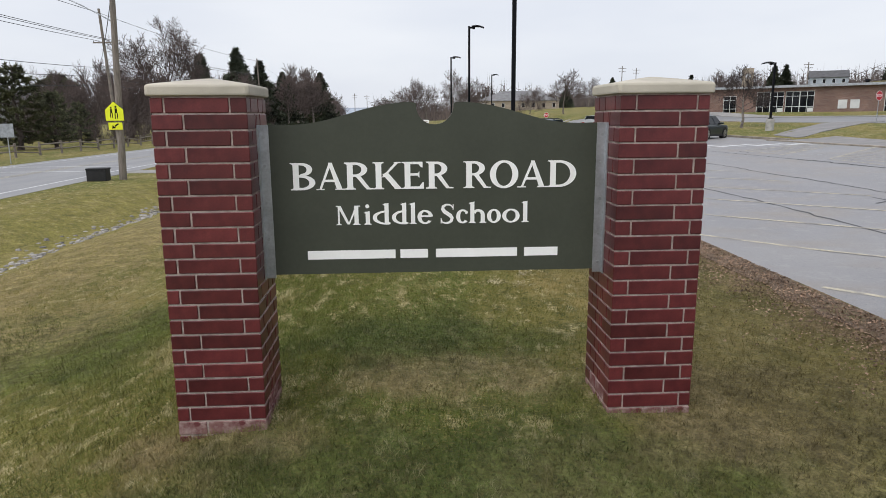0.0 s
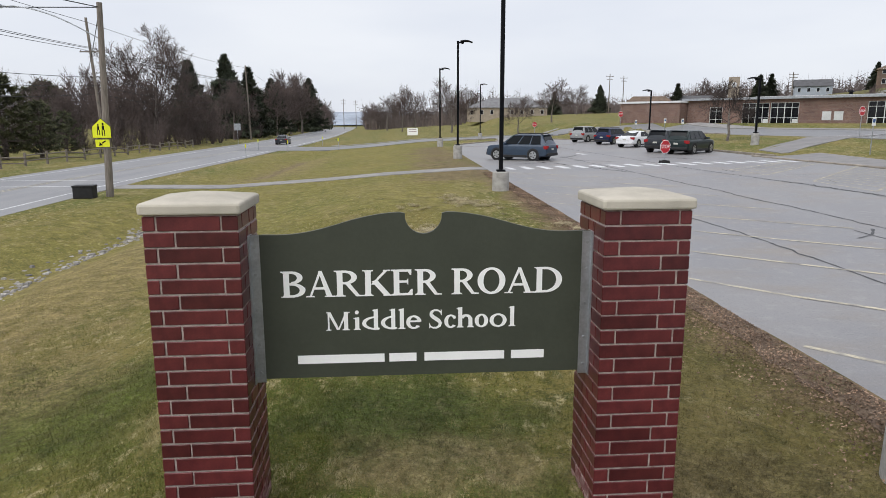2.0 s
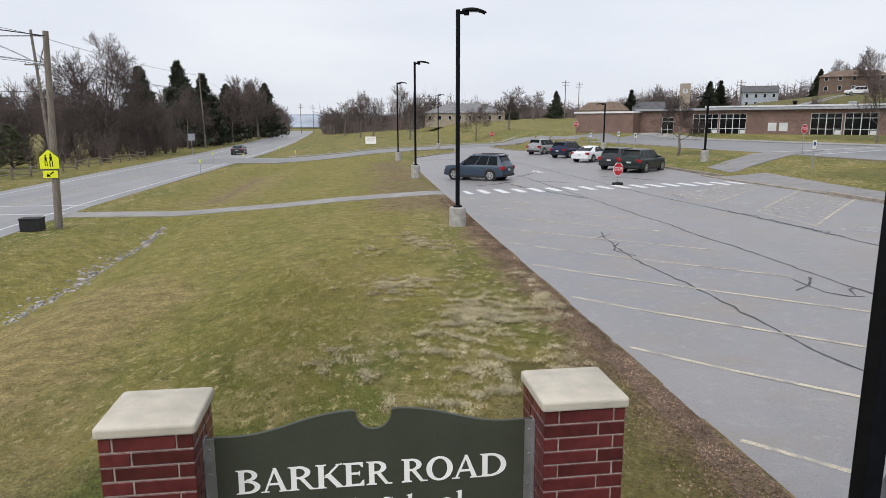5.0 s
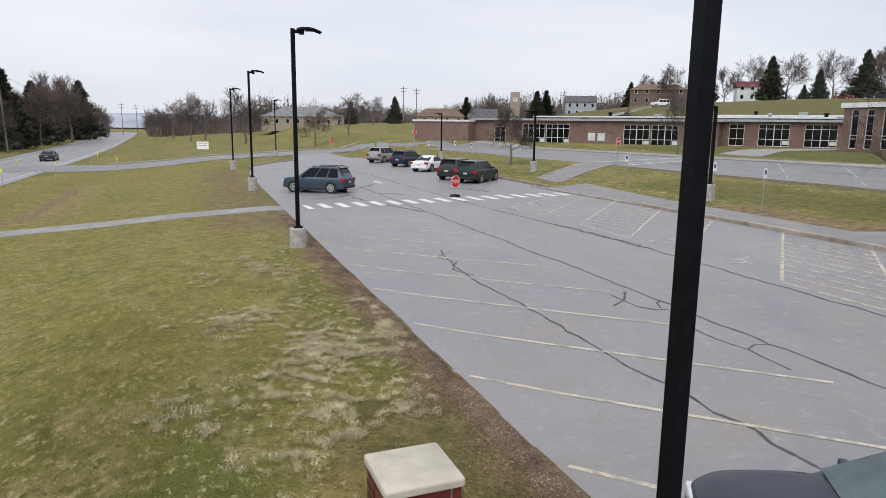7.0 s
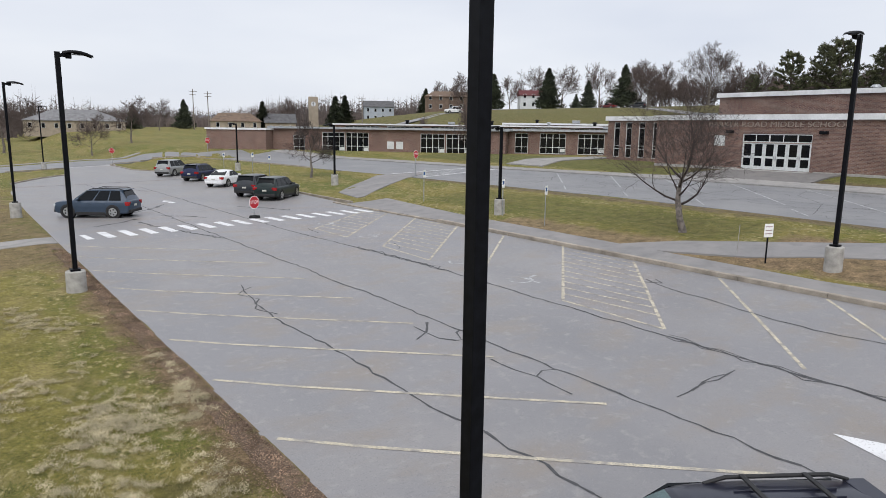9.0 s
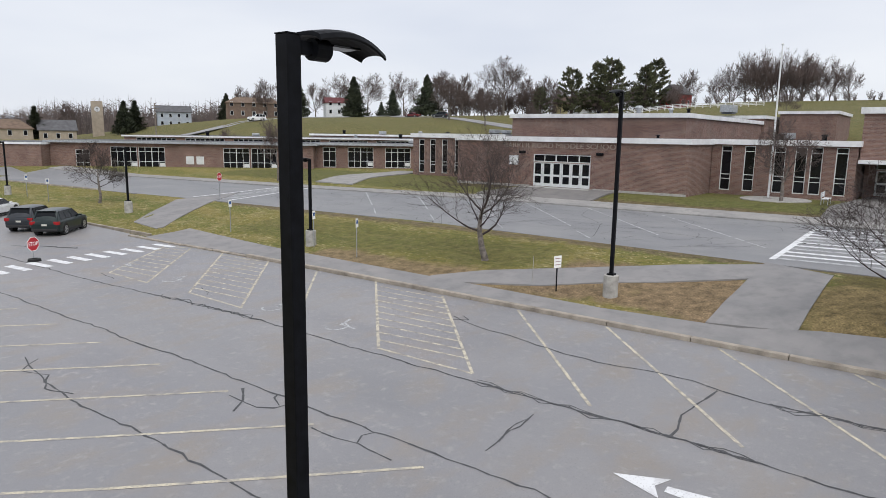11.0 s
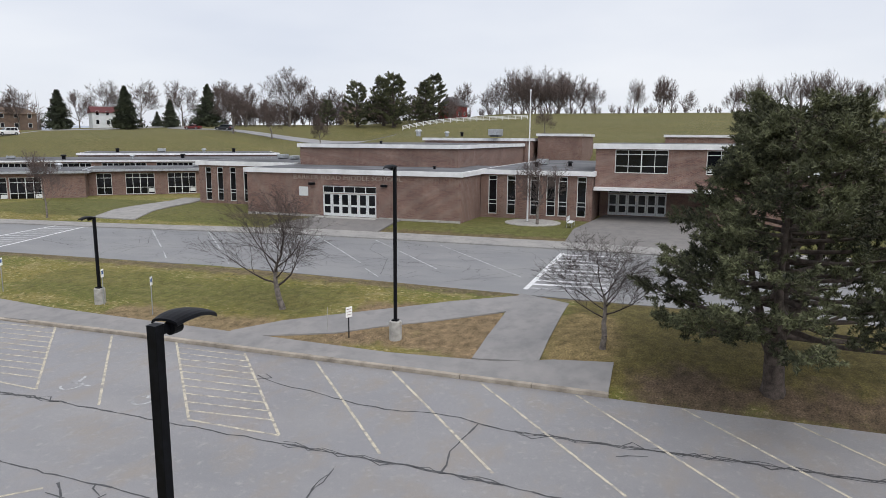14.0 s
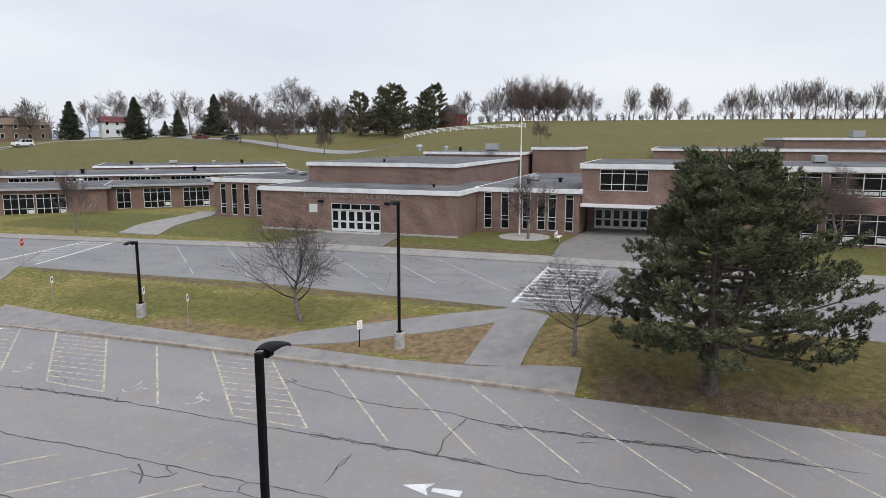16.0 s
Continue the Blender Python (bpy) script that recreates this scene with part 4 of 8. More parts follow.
lamp_post(0.05, 0, 0, base_z=-0.20, height=7.81)
lamp_post(-0.1, 20.05, 0, base_z=-0.35, height=7.75)
lamp_post(0.1, 42.2, 0)
lamp_post(0.1, 65.0, 0)
lamp_post(7.4, 93.4, 0)
lamp_post(22.35, 6.4, 180, base_z=0.36, height=8.25)
lamp_post(22.7, 25.0, 180, height=5.0)
lamp_post(23.7, 47.2, 180, height=5.05)
lamp_post(23.7, 70.2, 180, height=5.2)


# ---- the school ----
def school_window(parent, m, w, h, cols, rows, name="window", panel=0):
    """One framed window set into an opening: glass behind real bars. Local x along the wall, y into it, z up from its sill."""
    root = new(name)
    root.parent = parent
    root.matrix_basis = m
    bm = bmesh.new()
    t = 0.07
    box(bm, 0, w, 0.0, 0.14, 0, t)
    box(bm, 0, w, 0.0, 0.14, h - t, h)
    box(bm, 0, t, 0.002, 0.138, t, h - t)
    box(bm, w - t, w, 0.002, 0.138, t, h - t)
    for i in range(1, cols):
        x = w * i / cols
        wide = 0.10 if i % 2 == 0 else 0.055
        box(bm, x - wide / 2, x + wide / 2, 0.01, 0.13, t, h - t)
    for r in rows:
        box(bm, t, w - t, 0.015, 0.125, h * r - 0.03, h * r + 0.03)
    part("frame", bm, M_FRAME, root)
    levels = [0.0] + list(rows) + [1.0]
    for i in range(cols):
        for a, b in zip(levels, levels[1:]):
            bm = bmesh.new()
            box(bm, w * i / cols + 0.02, w * (i + 1) / cols - 0.02, 0.06, 0.08, h * a + 0.02, h * b - 0.02)
            part("pane", bm, M_GLASS, root)
            if a == 0.0 and panel and i % panel == panel - 1:
                bm = bmesh.new()
                box(bm, w * i / cols + 0.12, w * (i + 1) / cols - 0.10, 0.02, 0.055, h * 0.09, h * b - 0.16)
                part("air_conditioner", bm, M_PANEL, root, "pale air conditioner panel")
    bm = bmesh.new()
    box(bm, -0.05, w + 0.05, -0.05, 0.10, -0.07, 0.0)
    part("sill", bm, M_LINTEL, root)
    return root


def pierced(bm, make, a0, a1, z0, z1, holes):
    """A thick wall front built round its openings; holes are (a, width, z, height)."""
    cuts = sorted({a0, a1} | {min(max(q, a0), a1) for a, w, z, h in holes for q in (a, a + w)})
    for p, q in zip(cuts, cuts[1:]):
        if q - p < 1e-4:
            continue
        mid = (p + q) / 2
        low = z0
        for z, h in sorted((z, h) for a, w, z, h in holes if a < mid < a + w and z1 > z > z0 - 0.5):
            if z > low:
                make(bm, p, q, low, z)
            low = max(low, z + h)
        if low < z1:
            make(bm, p, q, low, z1)


DEEP = 0.28


def block(name, u0, u1, v0, v1, z0, z1, label, fascia=0.45, over=0.25, fascia_mat=None, m=None, holes=(), under=1.5):
    """A flat-roofed brick block, with a white fascia round a grey membrane roof; its front is pierced."""
    root = thing(name, LOT if m is None else m, label, "school building", "school buildings")
    bm = bmesh.new()
    zt = z1 - fascia
    if m is None:
        box(bm, u0 + DEEP, u1, v0, v1, z0 - under, zt)
        pierced(bm, lambda b, p, q, lo, hi: box(b, u0, u0 + DEEP, p, q, lo, hi), v0, v1, z0 - under, zt, holes)
    else:
        box(bm, u0, u1, v0 + DEEP, v1, z0 - under, zt)
        pierced(bm, lambda b, p, q, lo, hi: box(b, p, q, v0, v0 + DEEP, lo, hi), u0, u1, z0 - under, zt, holes)
    bmesh.ops.remove_doubles(bm, verts=bm.verts, dist=0.0005)
    part("wall", bm, M_BWALL, root, "reddish-brown brick wall")
    bm = bmesh.new()
    box(bm, u0 - over, u1 + over, v0 - over, v1 + over, zt, z1)
    part("fascia", bm, fascia_mat or M_TRIMW, root, "white metal roof fascia")
    bm = bmesh.new()
    box(bm, u0 - over + 0.3, u1 + over - 0.3, v0 - over + 0.3, v1 + over - 0.3, z1 - 0.1, z1 + 0.012)
    part("roof", bm, M_ROOF, root, "grey flat membrane roof")
    return root


def win_west(parent, u, v, z, w, h, cols, rows, name="window", panel=0):
    """A window in a wall that faces -u; v is its end with the larger v."""
    return school_window(parent, Matrix.Translation((u, v, z)) @ Matrix.Rotation(radians(-90), 4, "Z"), w, h, cols, rows, name=name, panel=panel)


WING = LOT @ Matrix.Translation((61.6, 67.5, 0)) @ Matrix.Rotation(radians(-50), 4, "Z")
ZB = 2.15
WING_WIN = [(a, 3.62, 1.62, 2.95) for a in (-8.65, -12.5, -24.1, -27.9)] + [(-32.6, 1.9, 1.5, 2.6)]
WING2_WIN = [(1.0, 1.9, 1.95, 2.9), (4.6, 3.7, 1.95, 2.9), (10.0, 3.7, 1.95, 2.9), (18.0, 3.7, 1.95, 2.9), (23.0, 3.7, 1.95, 2.9)]
TALL_WIN = [(v - 0.85, 0.85, 2.3, 4.0) for v in (47.9, 46.2, 44.4, 42.5, 40.2, 37.9)]
LINK_WIN = [(v - 0.88, 0.88, 2.45, 3.85) for v in (11.85, 9.95, 7.6, 6.0, 4.85, 3.05)]
UPPER_WIN = [(v - w, w, 6.75, 2.2) for v, w in ((-0.3, 4.8), (-8.4, 4.8), (-15.0, 5.6), (-21.2, 5.6), (-31.5, 6.5), (-40.5, 6.5))]
LOWER_WIN = [(v - w, w, 2.3, 2.9) for v, w in ((-15.0, 5.6), (-21.2, 5.6), (-31.5, 6.5), (-40.5, 6.5))]
CLERE_WIN = [(a, 6.5, 5.0, 0.65) for a in range(-32, 28, 8)]
entrance = block("entrance_block", 52.2, 68, 12.7, 35.7, ZB, 6.82, "low brick entrance block with a white fascia and large front lettering", holes=[(21.19, 5.79, ZB + 0.05, 3.06)])
block("gym_block", 61.0, 92, 15.8, 34.7, 6.7, 9.2, "upper brick storey of the school hall above the entrance roof", fascia=0.42)
tall = block("tall_window_block", 61.0, 77, 35.75, 48.8, ZB, 7.0, "brick block with tall narrow windows", fascia=0.5, holes=TALL_WIN)
link_block = block("link_block", 58.7, 92, 1.6, 12.65, ZB, 6.85, "brick link with tall narrow windows beside the entrance", fascia=0.45, holes=LINK_WIN)
two = block("two_storey_block", 59.5, 78, -62, 1.5, 6.9, 9.5, "two-storey brick classroom block with window bands", fascia=0.5, holes=UPPER_WIN)
bm = bmesh.new()
box(bm, 59.52 + DEEP, 77.9, -61.9, -9.5, 0.5, 5.4)
pierced(bm, lambda b, p, q, lo, hi: box(b, 59.52, 59.52 + DEEP, p, q, lo, hi), -61.9, -9.5, 0.5, 5.4, LOWER_WIN)
part("wall", bm, M_BWALL, two, "reddish-brown brick wall")
bm = bmesh.new()
box(bm, 64.0, 77.9, -9.5, 1.45, 0.5, 5.4)
part("recess_wall", bm, M_BWALL, two)
bm = bmesh.new()
box(bm, 58.6, 64, -9.4, 1.5, 5.08, 5.38, bevel=0.02)
part("canopy", bm, M_TRIMW, two, "white flat entrance canopy")
wing = block("classroom_wing", -36, 0, 0, 13, 1.5, 5.35, "long low brick classroom wing with white-framed windows", fascia=0.30, over=0.6, m=WING, fascia_mat=M_METAL, holes=WING_WIN)
wing2 = block("rear_classroom_wing", 0.05, 34, 2.7, 14, 1.7, 5.42, "low brick classroom wing set back from the drive", fascia=0.30, over=0.6, m=WING, fascia_mat=M_METAL, holes=WING2_WIN)
block("end_block", -46, -36.05, -2.2, 12, 0.9, 5.05, "plain brick end block of the classroom wing", fascia=0.28, over=0.2, m=WING)
rear1 = block("rear_roof_block", -34, 30, 20, 40, 2.5, 6.05, "low brick rear block with a strip of clerestory windows", fascia=0.25, over=0.3, m=WING, holes=CLERE_WIN)
block("rear_upper_roof_block", -6, 30, 40.7, 62, 2.5, 6.7, "rear brick classroom block under a grey roof", fascia=0.35, over=0.3, m=WING)
block("rear_hall_block", 92.4, 106, 15.5, 31.5, 4, 9.95, "rear brick hall with a white fascia", fascia=0.4)
block("rear_side_block", 98, 112, 8, 14.8, 4, 10.7, "small rear brick block with a white fascia", fascia=0.4)
block("far_classroom_block", 98, 130, -60, -4, 4, 10.6, "rear brick block with a flat grey roof", fascia=0.35)
block("far_upper_block", 112, 140, -64, -24, 6, 12.3, "rear upper brick storey", fascia=0.4)
for a, w, z, h in WING_WIN:
    school_window(wing, pose(a, 0.06, z), w, h, 4 if w > 2 else 2, (0.32, 0.78), panel=4)
for a in (-17.6, -16.2):
    bm = bmesh.new()
    box(bm, a, a + 1.05, -0.03, 0.02, 2.25, 3.35)
    part("louvre", bm, M_PANEL, wing, "pale square wall panel")
for a, w, z, h in WING2_WIN:
    school_window(wing2, pose(a, 2.76, z), w, h, 4 if w > 2 else 2, (0.32, 0.78), panel=4)
for a, w, z, h in CLERE_WIN:
    school_window(rear1, pose(a, 20.06, z), w, h, 8, (), name="clerestory")
for a, w, z, h in TALL_WIN:
    win_west(tall, 61.06, a + w, z, w, h, 1, (0.25, 0.34, 0.84))
for a, w, z, h in LINK_WIN:
    win_west(link_block, 58.76, a + w, z, w, h, 1, (0.26, 0.36, 0.88))
for a, w, z, h in UPPER_WIN:
    win_west(two, 59.56, a + w, z, w, h, 4 if w < 6 else 6, (0.30, 0.8), panel=1 if a < -10 else 0)
for a, w, z, h in LOWER_WIN:
    win_west(two, 59.58, a + w, z, w, h, 4 if w < 6 else 6, (0.3, 0.78), panel=2)


def school_doors(parent, u, v_left, z, leaves, w, h, transom):
    """A row of white-framed glazed doors under a dark transom light."""
    total = leaves * w
    win_west(parent, u + 0.06, v_left, z + h, total, transom, 5, (), name="transom")
    for i in range(leaves):
        root = new("door")
        root.parent = parent
        root.matrix_basis = Matrix.Translation((u + 0.10, v_left - i * w, z)) @ Matrix.Rotation(radians(-90), 4, "Z")
        bm = bmesh.new()
        st = 0.16
        box(bm, 0.012, st, -0.03, 0.03, 0.01, h)
        box(bm, w - st, w - 0.012, -0.03, 0.03, 0.01, h)
        for a, b in ((0.01, 0.30), (0.95, 1.13), (h - 0.16, h)):
            box(bm, st, w - st, -0.028, 0.028, a, b)
        part("frame", bm, M_FRAME, root)
        bm = bmesh.new()
        box(bm, st, w - st, -0.008, 0.008, 0.30, 0.95)
        box(bm, st, w - st, -0.008, 0.008, 1.13, h - 0.16)
        part("pane", bm, M_GLASS, root)
        bm = bmesh.new()
        x = w - 0.09 if i % 2 == 0 else 0.09
        box(bm, x - 0.02, x + 0.02, -0.085, -0.03, 0.85, 1.15, bevel=0.006)
        part("handle", bm, M_METAL, root)


school_doors(entrance, 52.20, 26.98, ZB + 0.10, 6, 0.965, 2.28, 0.68)
school_doors(two, 63.82, 0.6, ZB + 0.12, 6, 0.95, 2.2, 0.65)
bm = bmesh.new()
box(bm, 51.0, 52.15, 20.9, 27.3, ZB - 0.25, ZB + 0.09, bevel=0.02)
part("door_step", bm, M_CONC, entrance)
for a, b in ((12.7, 20.9), (27.3, 35.7)):
    bm = bmesh.new()
    box(bm, 52.16, 52.24, a, b, 1.4, 2.32, bevel=0.01)
    part("plinth", bm, M_CONC, entrance, "pale concrete base course")
bm = bmesh.new()
box(bm, 52.14, 52.2, 28.6, 29.6, 4.15, 5.05)
part("notice_panel", bm, M_PANEL, entrance, "white square notice panel")
for v in (28.1, 20.3):
    bm = bmesh.new()
    box(bm, 51.85, 52.2, v - 0.3, v + 0.3, 5.25, 5.5, bevel=0.05)
    part("wall_lamp", bm, M_BLACK, entrance, "dark wall lamp")


def wall_letters(body, u, v, z, size, width, parent):
    cu = bpy.data.curves.new("wall_lettering", "FONT")
    cu.body, cu.size, cu.align_x, cu.extrude = body, size, "CENTER", 0.03
    ob = new("wall_lettering", cu)
    bpy.context.view_layer.update()
    w = ob.dimensions.x
    me = bpy.data.meshes.new_from_object(ob)
    bpy.data.objects.remove(ob)
    ob = new("wall_lettering", me)
    me.materials.clear()
    me.materials.append(M_LINTEL)
    ob.parent = parent
    ob.matrix_basis = Matrix.Translation((u, v, z)) @ Matrix.Rotation(radians(-90), 4, "Z") @ pose(0, 0, 0, 90, 0, 0) @ Matrix.Diagonal((width / w, 1, 1, 1))
    tagged(ob, label="raised tan metal letters")


wall_letters("BARKER ROAD MIDDLE SCHOOL", 52.14, 24.35, 5.8, 0.62, 11.7, entrance)


# ---- markings on the asphalt ----
def decal(name, quads, lift, material, label, category="road marking", group="", kind="", parent=None):
    """Paint laid on the ground: each quad a list of (u, v) corners, cut small enough to follow the slope."""
    verts, faces = [], []
    for q in quads:
        (a, b, c, d) = [Vector(p) for p in q]
        n = max(1, int(max((b - a).length, (c - d).length) / 1.5))
        for i in range(n):
            k0, k1 = i / n, (i + 1) / n
            s = len(verts)
            for p in (a.lerp(b, k0), a.lerp(b, k1), d.lerp(c, k1), d.lerp(c, k0)):
                verts.append((p.x, p.y, gz(p.x, p.y) + lift))
            faces.append((s, s + 1, s + 2, s + 3))
    me = bpy.data.meshes.new(name)
    me.from_pydata(verts, [], faces)
    me.materials.append(material)
    ob = new(name, me)
    if parent is not None:
        ob.parent = parent
        return ob
    ob.matrix_world = LOT
    return tagged(ob, label, category, group, kind)


def line_quad(p, q, w):
    p, q = Vector(p), Vector(q)
    n = Vector((-(q - p).y, (q - p).x)).normalized() * w / 2
    return [tuple(p + n), tuple(q + n), tuple(q - n), tuple(p - n)]


for i in range(-4, 9):
    v = 2.99 + 3.41 * i
    decal("stall_line", [line_quad((0.95, v), (6.85, v - 5.85), 0.10)], 0.006, M_STRIPE, "faded yellow stall line on asphalt", group="stall lines by the lawn")
for v in (8.71, 5.0, 1.13, -2.74, -6.64, -10.32, -14.06, -17.8, 20.2):
    decal("stall_line", [line_quad((18.75, v), (11.9, v - 6.25), 0.10)], 0.006, M_STRIPE, "faded yellow stall line on asphalt", group="stall lines by the kerb")
for a, b, c, d in (((18.9, 16.4), (11.95, 9.9), (11.95, 6.2), (18.6, 12.3)), ((19.0, 28.2), (12.4, 21.3), (12.25, 17.5), (18.9, 24.1)), ((18.8, 33.2), (12.35, 28.0), (12.3, 24.5), (18.8, 31.0))):
    bay = thing("hatched_bay", LOT, "faded yellow hatched access bay on asphalt", "road marking", "hatched bays")
    for p0, p1 in ((a, b), (b, c), (c, d)):
        decal("border_line", [line_quad(p0, p1, 0.1)], 0.006, M_STRIPE, "", parent=bay)
    n = 11
    for k in range(1, n):
        p0 = Vector(a).lerp(Vector(b), k / n)
        p1 = Vector(d).lerp(Vector(c), max(0.0, (k - 0.6) / n))
        decal("hatch_bar", [line_quad(p0, p1, 0.09)], 0.0065, M_STRIPE, "", parent=bay)
for k in range(17):
    u = 2.1 + k * 1.0
    decal("crossing_bar", [line_quad((u - 0.05, 33.75 if u > 3 else 33.2), (u + 0.12, 31.45 + 0.03 * u), 0.42)], 0.007, M_WSTRIPE, "white zebra crossing bar", group="zebra crossing bars")
for k in range(11):
    u = 32.3 + k * 1.02
    decal("crossing_bar", [line_quad((u, 1.95), (u + 0.35, -2.35), 0.36)], 0.02, M_WSTRIPE if k % 3 else M_WORNW, "worn white crossing bar on the drive", group="drive crossing bars")
decal("crossing_edge", [line_quad((31.9, 2.15), (43.2, 1.80), 0.30)], 0.022, M_WSTRIPE, "white crossing edge line")
decal("crossing_edge", [line_quad((32.2, -2.45), (43.4, -2.75), 0.30)], 0.022, M_WORNW, "white crossing edge line")
for k in range(12):
    u = 31.8 + k * 1.05
    decal("crossing_bar", [line_quad((u * 0.92 + 2.2, 49.8), (u * 0.92 + 3.0, 46.2), 0.30)], 0.02, M_WORNW, "worn white crossing bar on the drive", group="far drive crossing bars")
for p, q in (((44.0, 23.0), (35.5, 14.7)), ((43.8, 17.4), (35.4, 9.0)), ((43.4, 11.6), (34.8, 3.0)), ((44.3, 41.2), (36.1, 32.6)), ((44.2, 34.6), (36.7, 27.4)), ((44.0, 28.8), (36.2, 21.0))):
    decal("drive_bay_line", [line_quad(p, q, 0.11)], 0.02, M_WORNW, "faint white bay line on the drive", group="drive bay lines")
for p, q in (((34.6, 31.0), (32.6, 29.0)), ((34.4, 25.3), (32.4, 23.4)), ((34.2, 19.6), (32.2, 17.8)), ((34.0, 13.6), (32.1, 11.8))):
    decal("drive_bay_line", [line_quad(p, q, 0.09)], 0.02, M_WORNW, "faint white bay line on the drive", group="drive bay lines")


def arrow(u, v, turn, scale=1.0):
    pts = [[(-1.05, 0.22), (0.0, 0.12), (0.0, -0.12), (-1.05, -0.22)], [(0.22, 0.0), (0.02, 0.42), (1.10, 0.0), (1.10, 0.0)], [(0.22, 0.0), (1.10, 0.0), (1.10, 0.0), (0.02, -0.42)]]
    r = Matrix.Rotation(radians(turn), 2)
    out = [[tuple(r @ Vector(p) * scale + Vector((u, v))) for p in quad] for quad in pts]
    decal("direction_arrow", out, 0.008, M_WSTRIPE, "white painted direction arrow", group="direction arrows")


arrow(9.1, -0.45, 92)
arrow(9.7, 46.0, 92)


def wheelchair_mark(u, v):
    """A plain ring with a bar: the bay's painted symbol."""
    q = []
    for i in range(12):
        a0, a1 = 2 * math.pi * i / 12, 2 * math.pi * (i + 1) / 12
        if i in (2, 3):
            continue
        q.append(line_quad((u + 0.42 * math.cos(a0), v + 0.38 * math.sin(a0)), (u + 0.42 * math.cos(a1), v + 0.38 * math.sin(a1)), 0.09))
    q.append(line_quad((u + 0.2, v), (u + 0.95, v + 0.25), 0.12))
    q.append(line_quad((u + 0.25, v), (u + 0.2, v - 0.75), 0.1))
    decal("bay_symbol", q, 0.008, M_WORNW, "worn white painted symbol in a parking bay", group="bay symbols")


for u, v in ((13.3, 24.1), (13.0, 16.5), (12.8, 12.7), (13.6, 29.2)):
    wheelchair_mark(u, v)

# lines of the main road
side = [(v, u) for v, u in ROAD_EDGE if v < 430]
for off, w, m, name in ((-0.9, 0.12, M_WSTRIPE, "edge_line"), (-8.5, 0.12, M_WSTRIPE, "edge_line"), (-4.55, 0.1, M_STRIPE, "centre_line"), (-4.85, 0.1, M_STRIPE, "centre_line")):
    decal(name, [line_quad((lerp_table(v, ROAD_EDGE) + off, v), (lerp_table(v + 4, ROAD_EDGE) + off, v + 4), w) for v in range(-60, 240, 4)], 0.02, m, "painted line along the road")
for a, b in (((-18.9, 32.4), (-27.6, 32.1)), ((-19.1, 36.2), (-27.8, 36.0))):
    decal("crosswalk_line", [line_quad(a, b, 0.2)], 0.021, M_WSTRIPE, "white crosswalk line over the road", group="crosswalk lines")
decal("stop_bar", [line_quad((10.2, 94.5), (15.4, 96.0), 0.4)], 0.03, M_WSTRIPE, "white stop bar at the lot's mouth")


def crack(points, width, seed, name="sealed_crack", strands=1, lift=0.004):
    """A wandering bead of crack sealer."""
    rnd = random.Random(seed)
    q = []
    for s in range(strands):
        path = []
        for (a, b), (c, d) in zip(points, points[1:]):
            n = max(1, int(math.hypot(c - a, d - b) / 0.35))
            for i in range(n):
                k = i / n
                j = 0.035 + 0.07 * (s > 0)
                path.append((a + (c - a) * k + rnd.gauss(0, j), b + (d - b) * k + rnd.gauss(0, 0.03)))
        path.append(points[-1])
        for i in range(len(path) - 1):
            w0, w1 = 0.8 * width * rnd.uniform(0.4, 1.3), 0.8 * width * rnd.uniform(0.4, 1.3)
            p, r = Vector(path[i]), Vector(path[i + 1])
            n = Vector((-(r - p).y, (r - p).x))
            if n.length < 1e-5:
                continue
            n = n.normalized()
            q.append([tuple(p + n * w0 / 2), tuple(r + n * w1 / 2), tuple(r - n * w1 / 2), tuple(p - n * w0 / 2)])
    decal(name, q, lift + 0.0006 * (seed % 5), M_TAR, "dark tar-sealed crack in the asphalt", "crack", "sealed cracks")


crack([(4.6, 18.0), (4.3, 16.4), (4.1, 15.0), (3.95, 13.6), (4.05, 10.4), (4.05, 9.0), (4.0, 7.0), (4.02, 5.6), (4.15, 3.0), (4.0, 0), (4.1, -6)], 0.075, 1)
crack([(4.75, 17.6), (4.05, 16.9), (4.45, 15.9), (3.85, 14.9), (4.2, 13.9)], 0.06, 2)
crack([(7.6, 70), (7.55, 50), (7.55, 29.1), (7.52, 21.9), (7.6, 19.6), (7.45, 16.7), (7.58, 14.1), (7.52, 10.4), (7.45, 6.7), (7.5, 4.5), (7.44, 1.2), (7.45, -5), (7.4, -14)], 0.08, 3)
crack([(10.9, 60), (10.9, 40), (10.95, 27.8), (11.3, 22), (11.6, 18.4), (11.65, 15.6), (11.5, 10), (11.5, 5.8), (11.45, 1.8), (11.45, .3), (11.35, -1.7), (11.2, -3), (11.3, -12)], 0.085, 4)
crack([(11.35, 22), (11.6, 18.4), (11.65, 15.6)], 0.07, 5, strands=3)
crack([(11.5, 5.8), (11.45, 1.8), (11.45, .3), (11.35, -1.7)], 0.06, 6, strands=3)
crack([(6.7, 10.5), (6.66, 9.9), (6.67, 9.3), (6.86, 8.86), (7.2, 8.8)], 0.10, 7)
crack([(7.2, 10.55), (6.9, 10.2), (6.66, 9.9), (6.12, 9.55)], 0.09, 8)
crack([(7.1, 8.9), (7.26, 9.36), (7.5, 9.5)], 0.08, 9)
crack([(6.73, 7.3), (6.64, 6.5), (6.8, 5.83), (6.7, 5.1), (6.66, 4.7)], 0.06, 10)
crack([(6.8, 5.83), (7.1, 6.05), (7.43, 5.9)], 0.06, 11)
crack([(8.3, 3.3), (9.05, 3.36), (9.8, 3.35), (10.6, 3.4)], 0.07, 12)
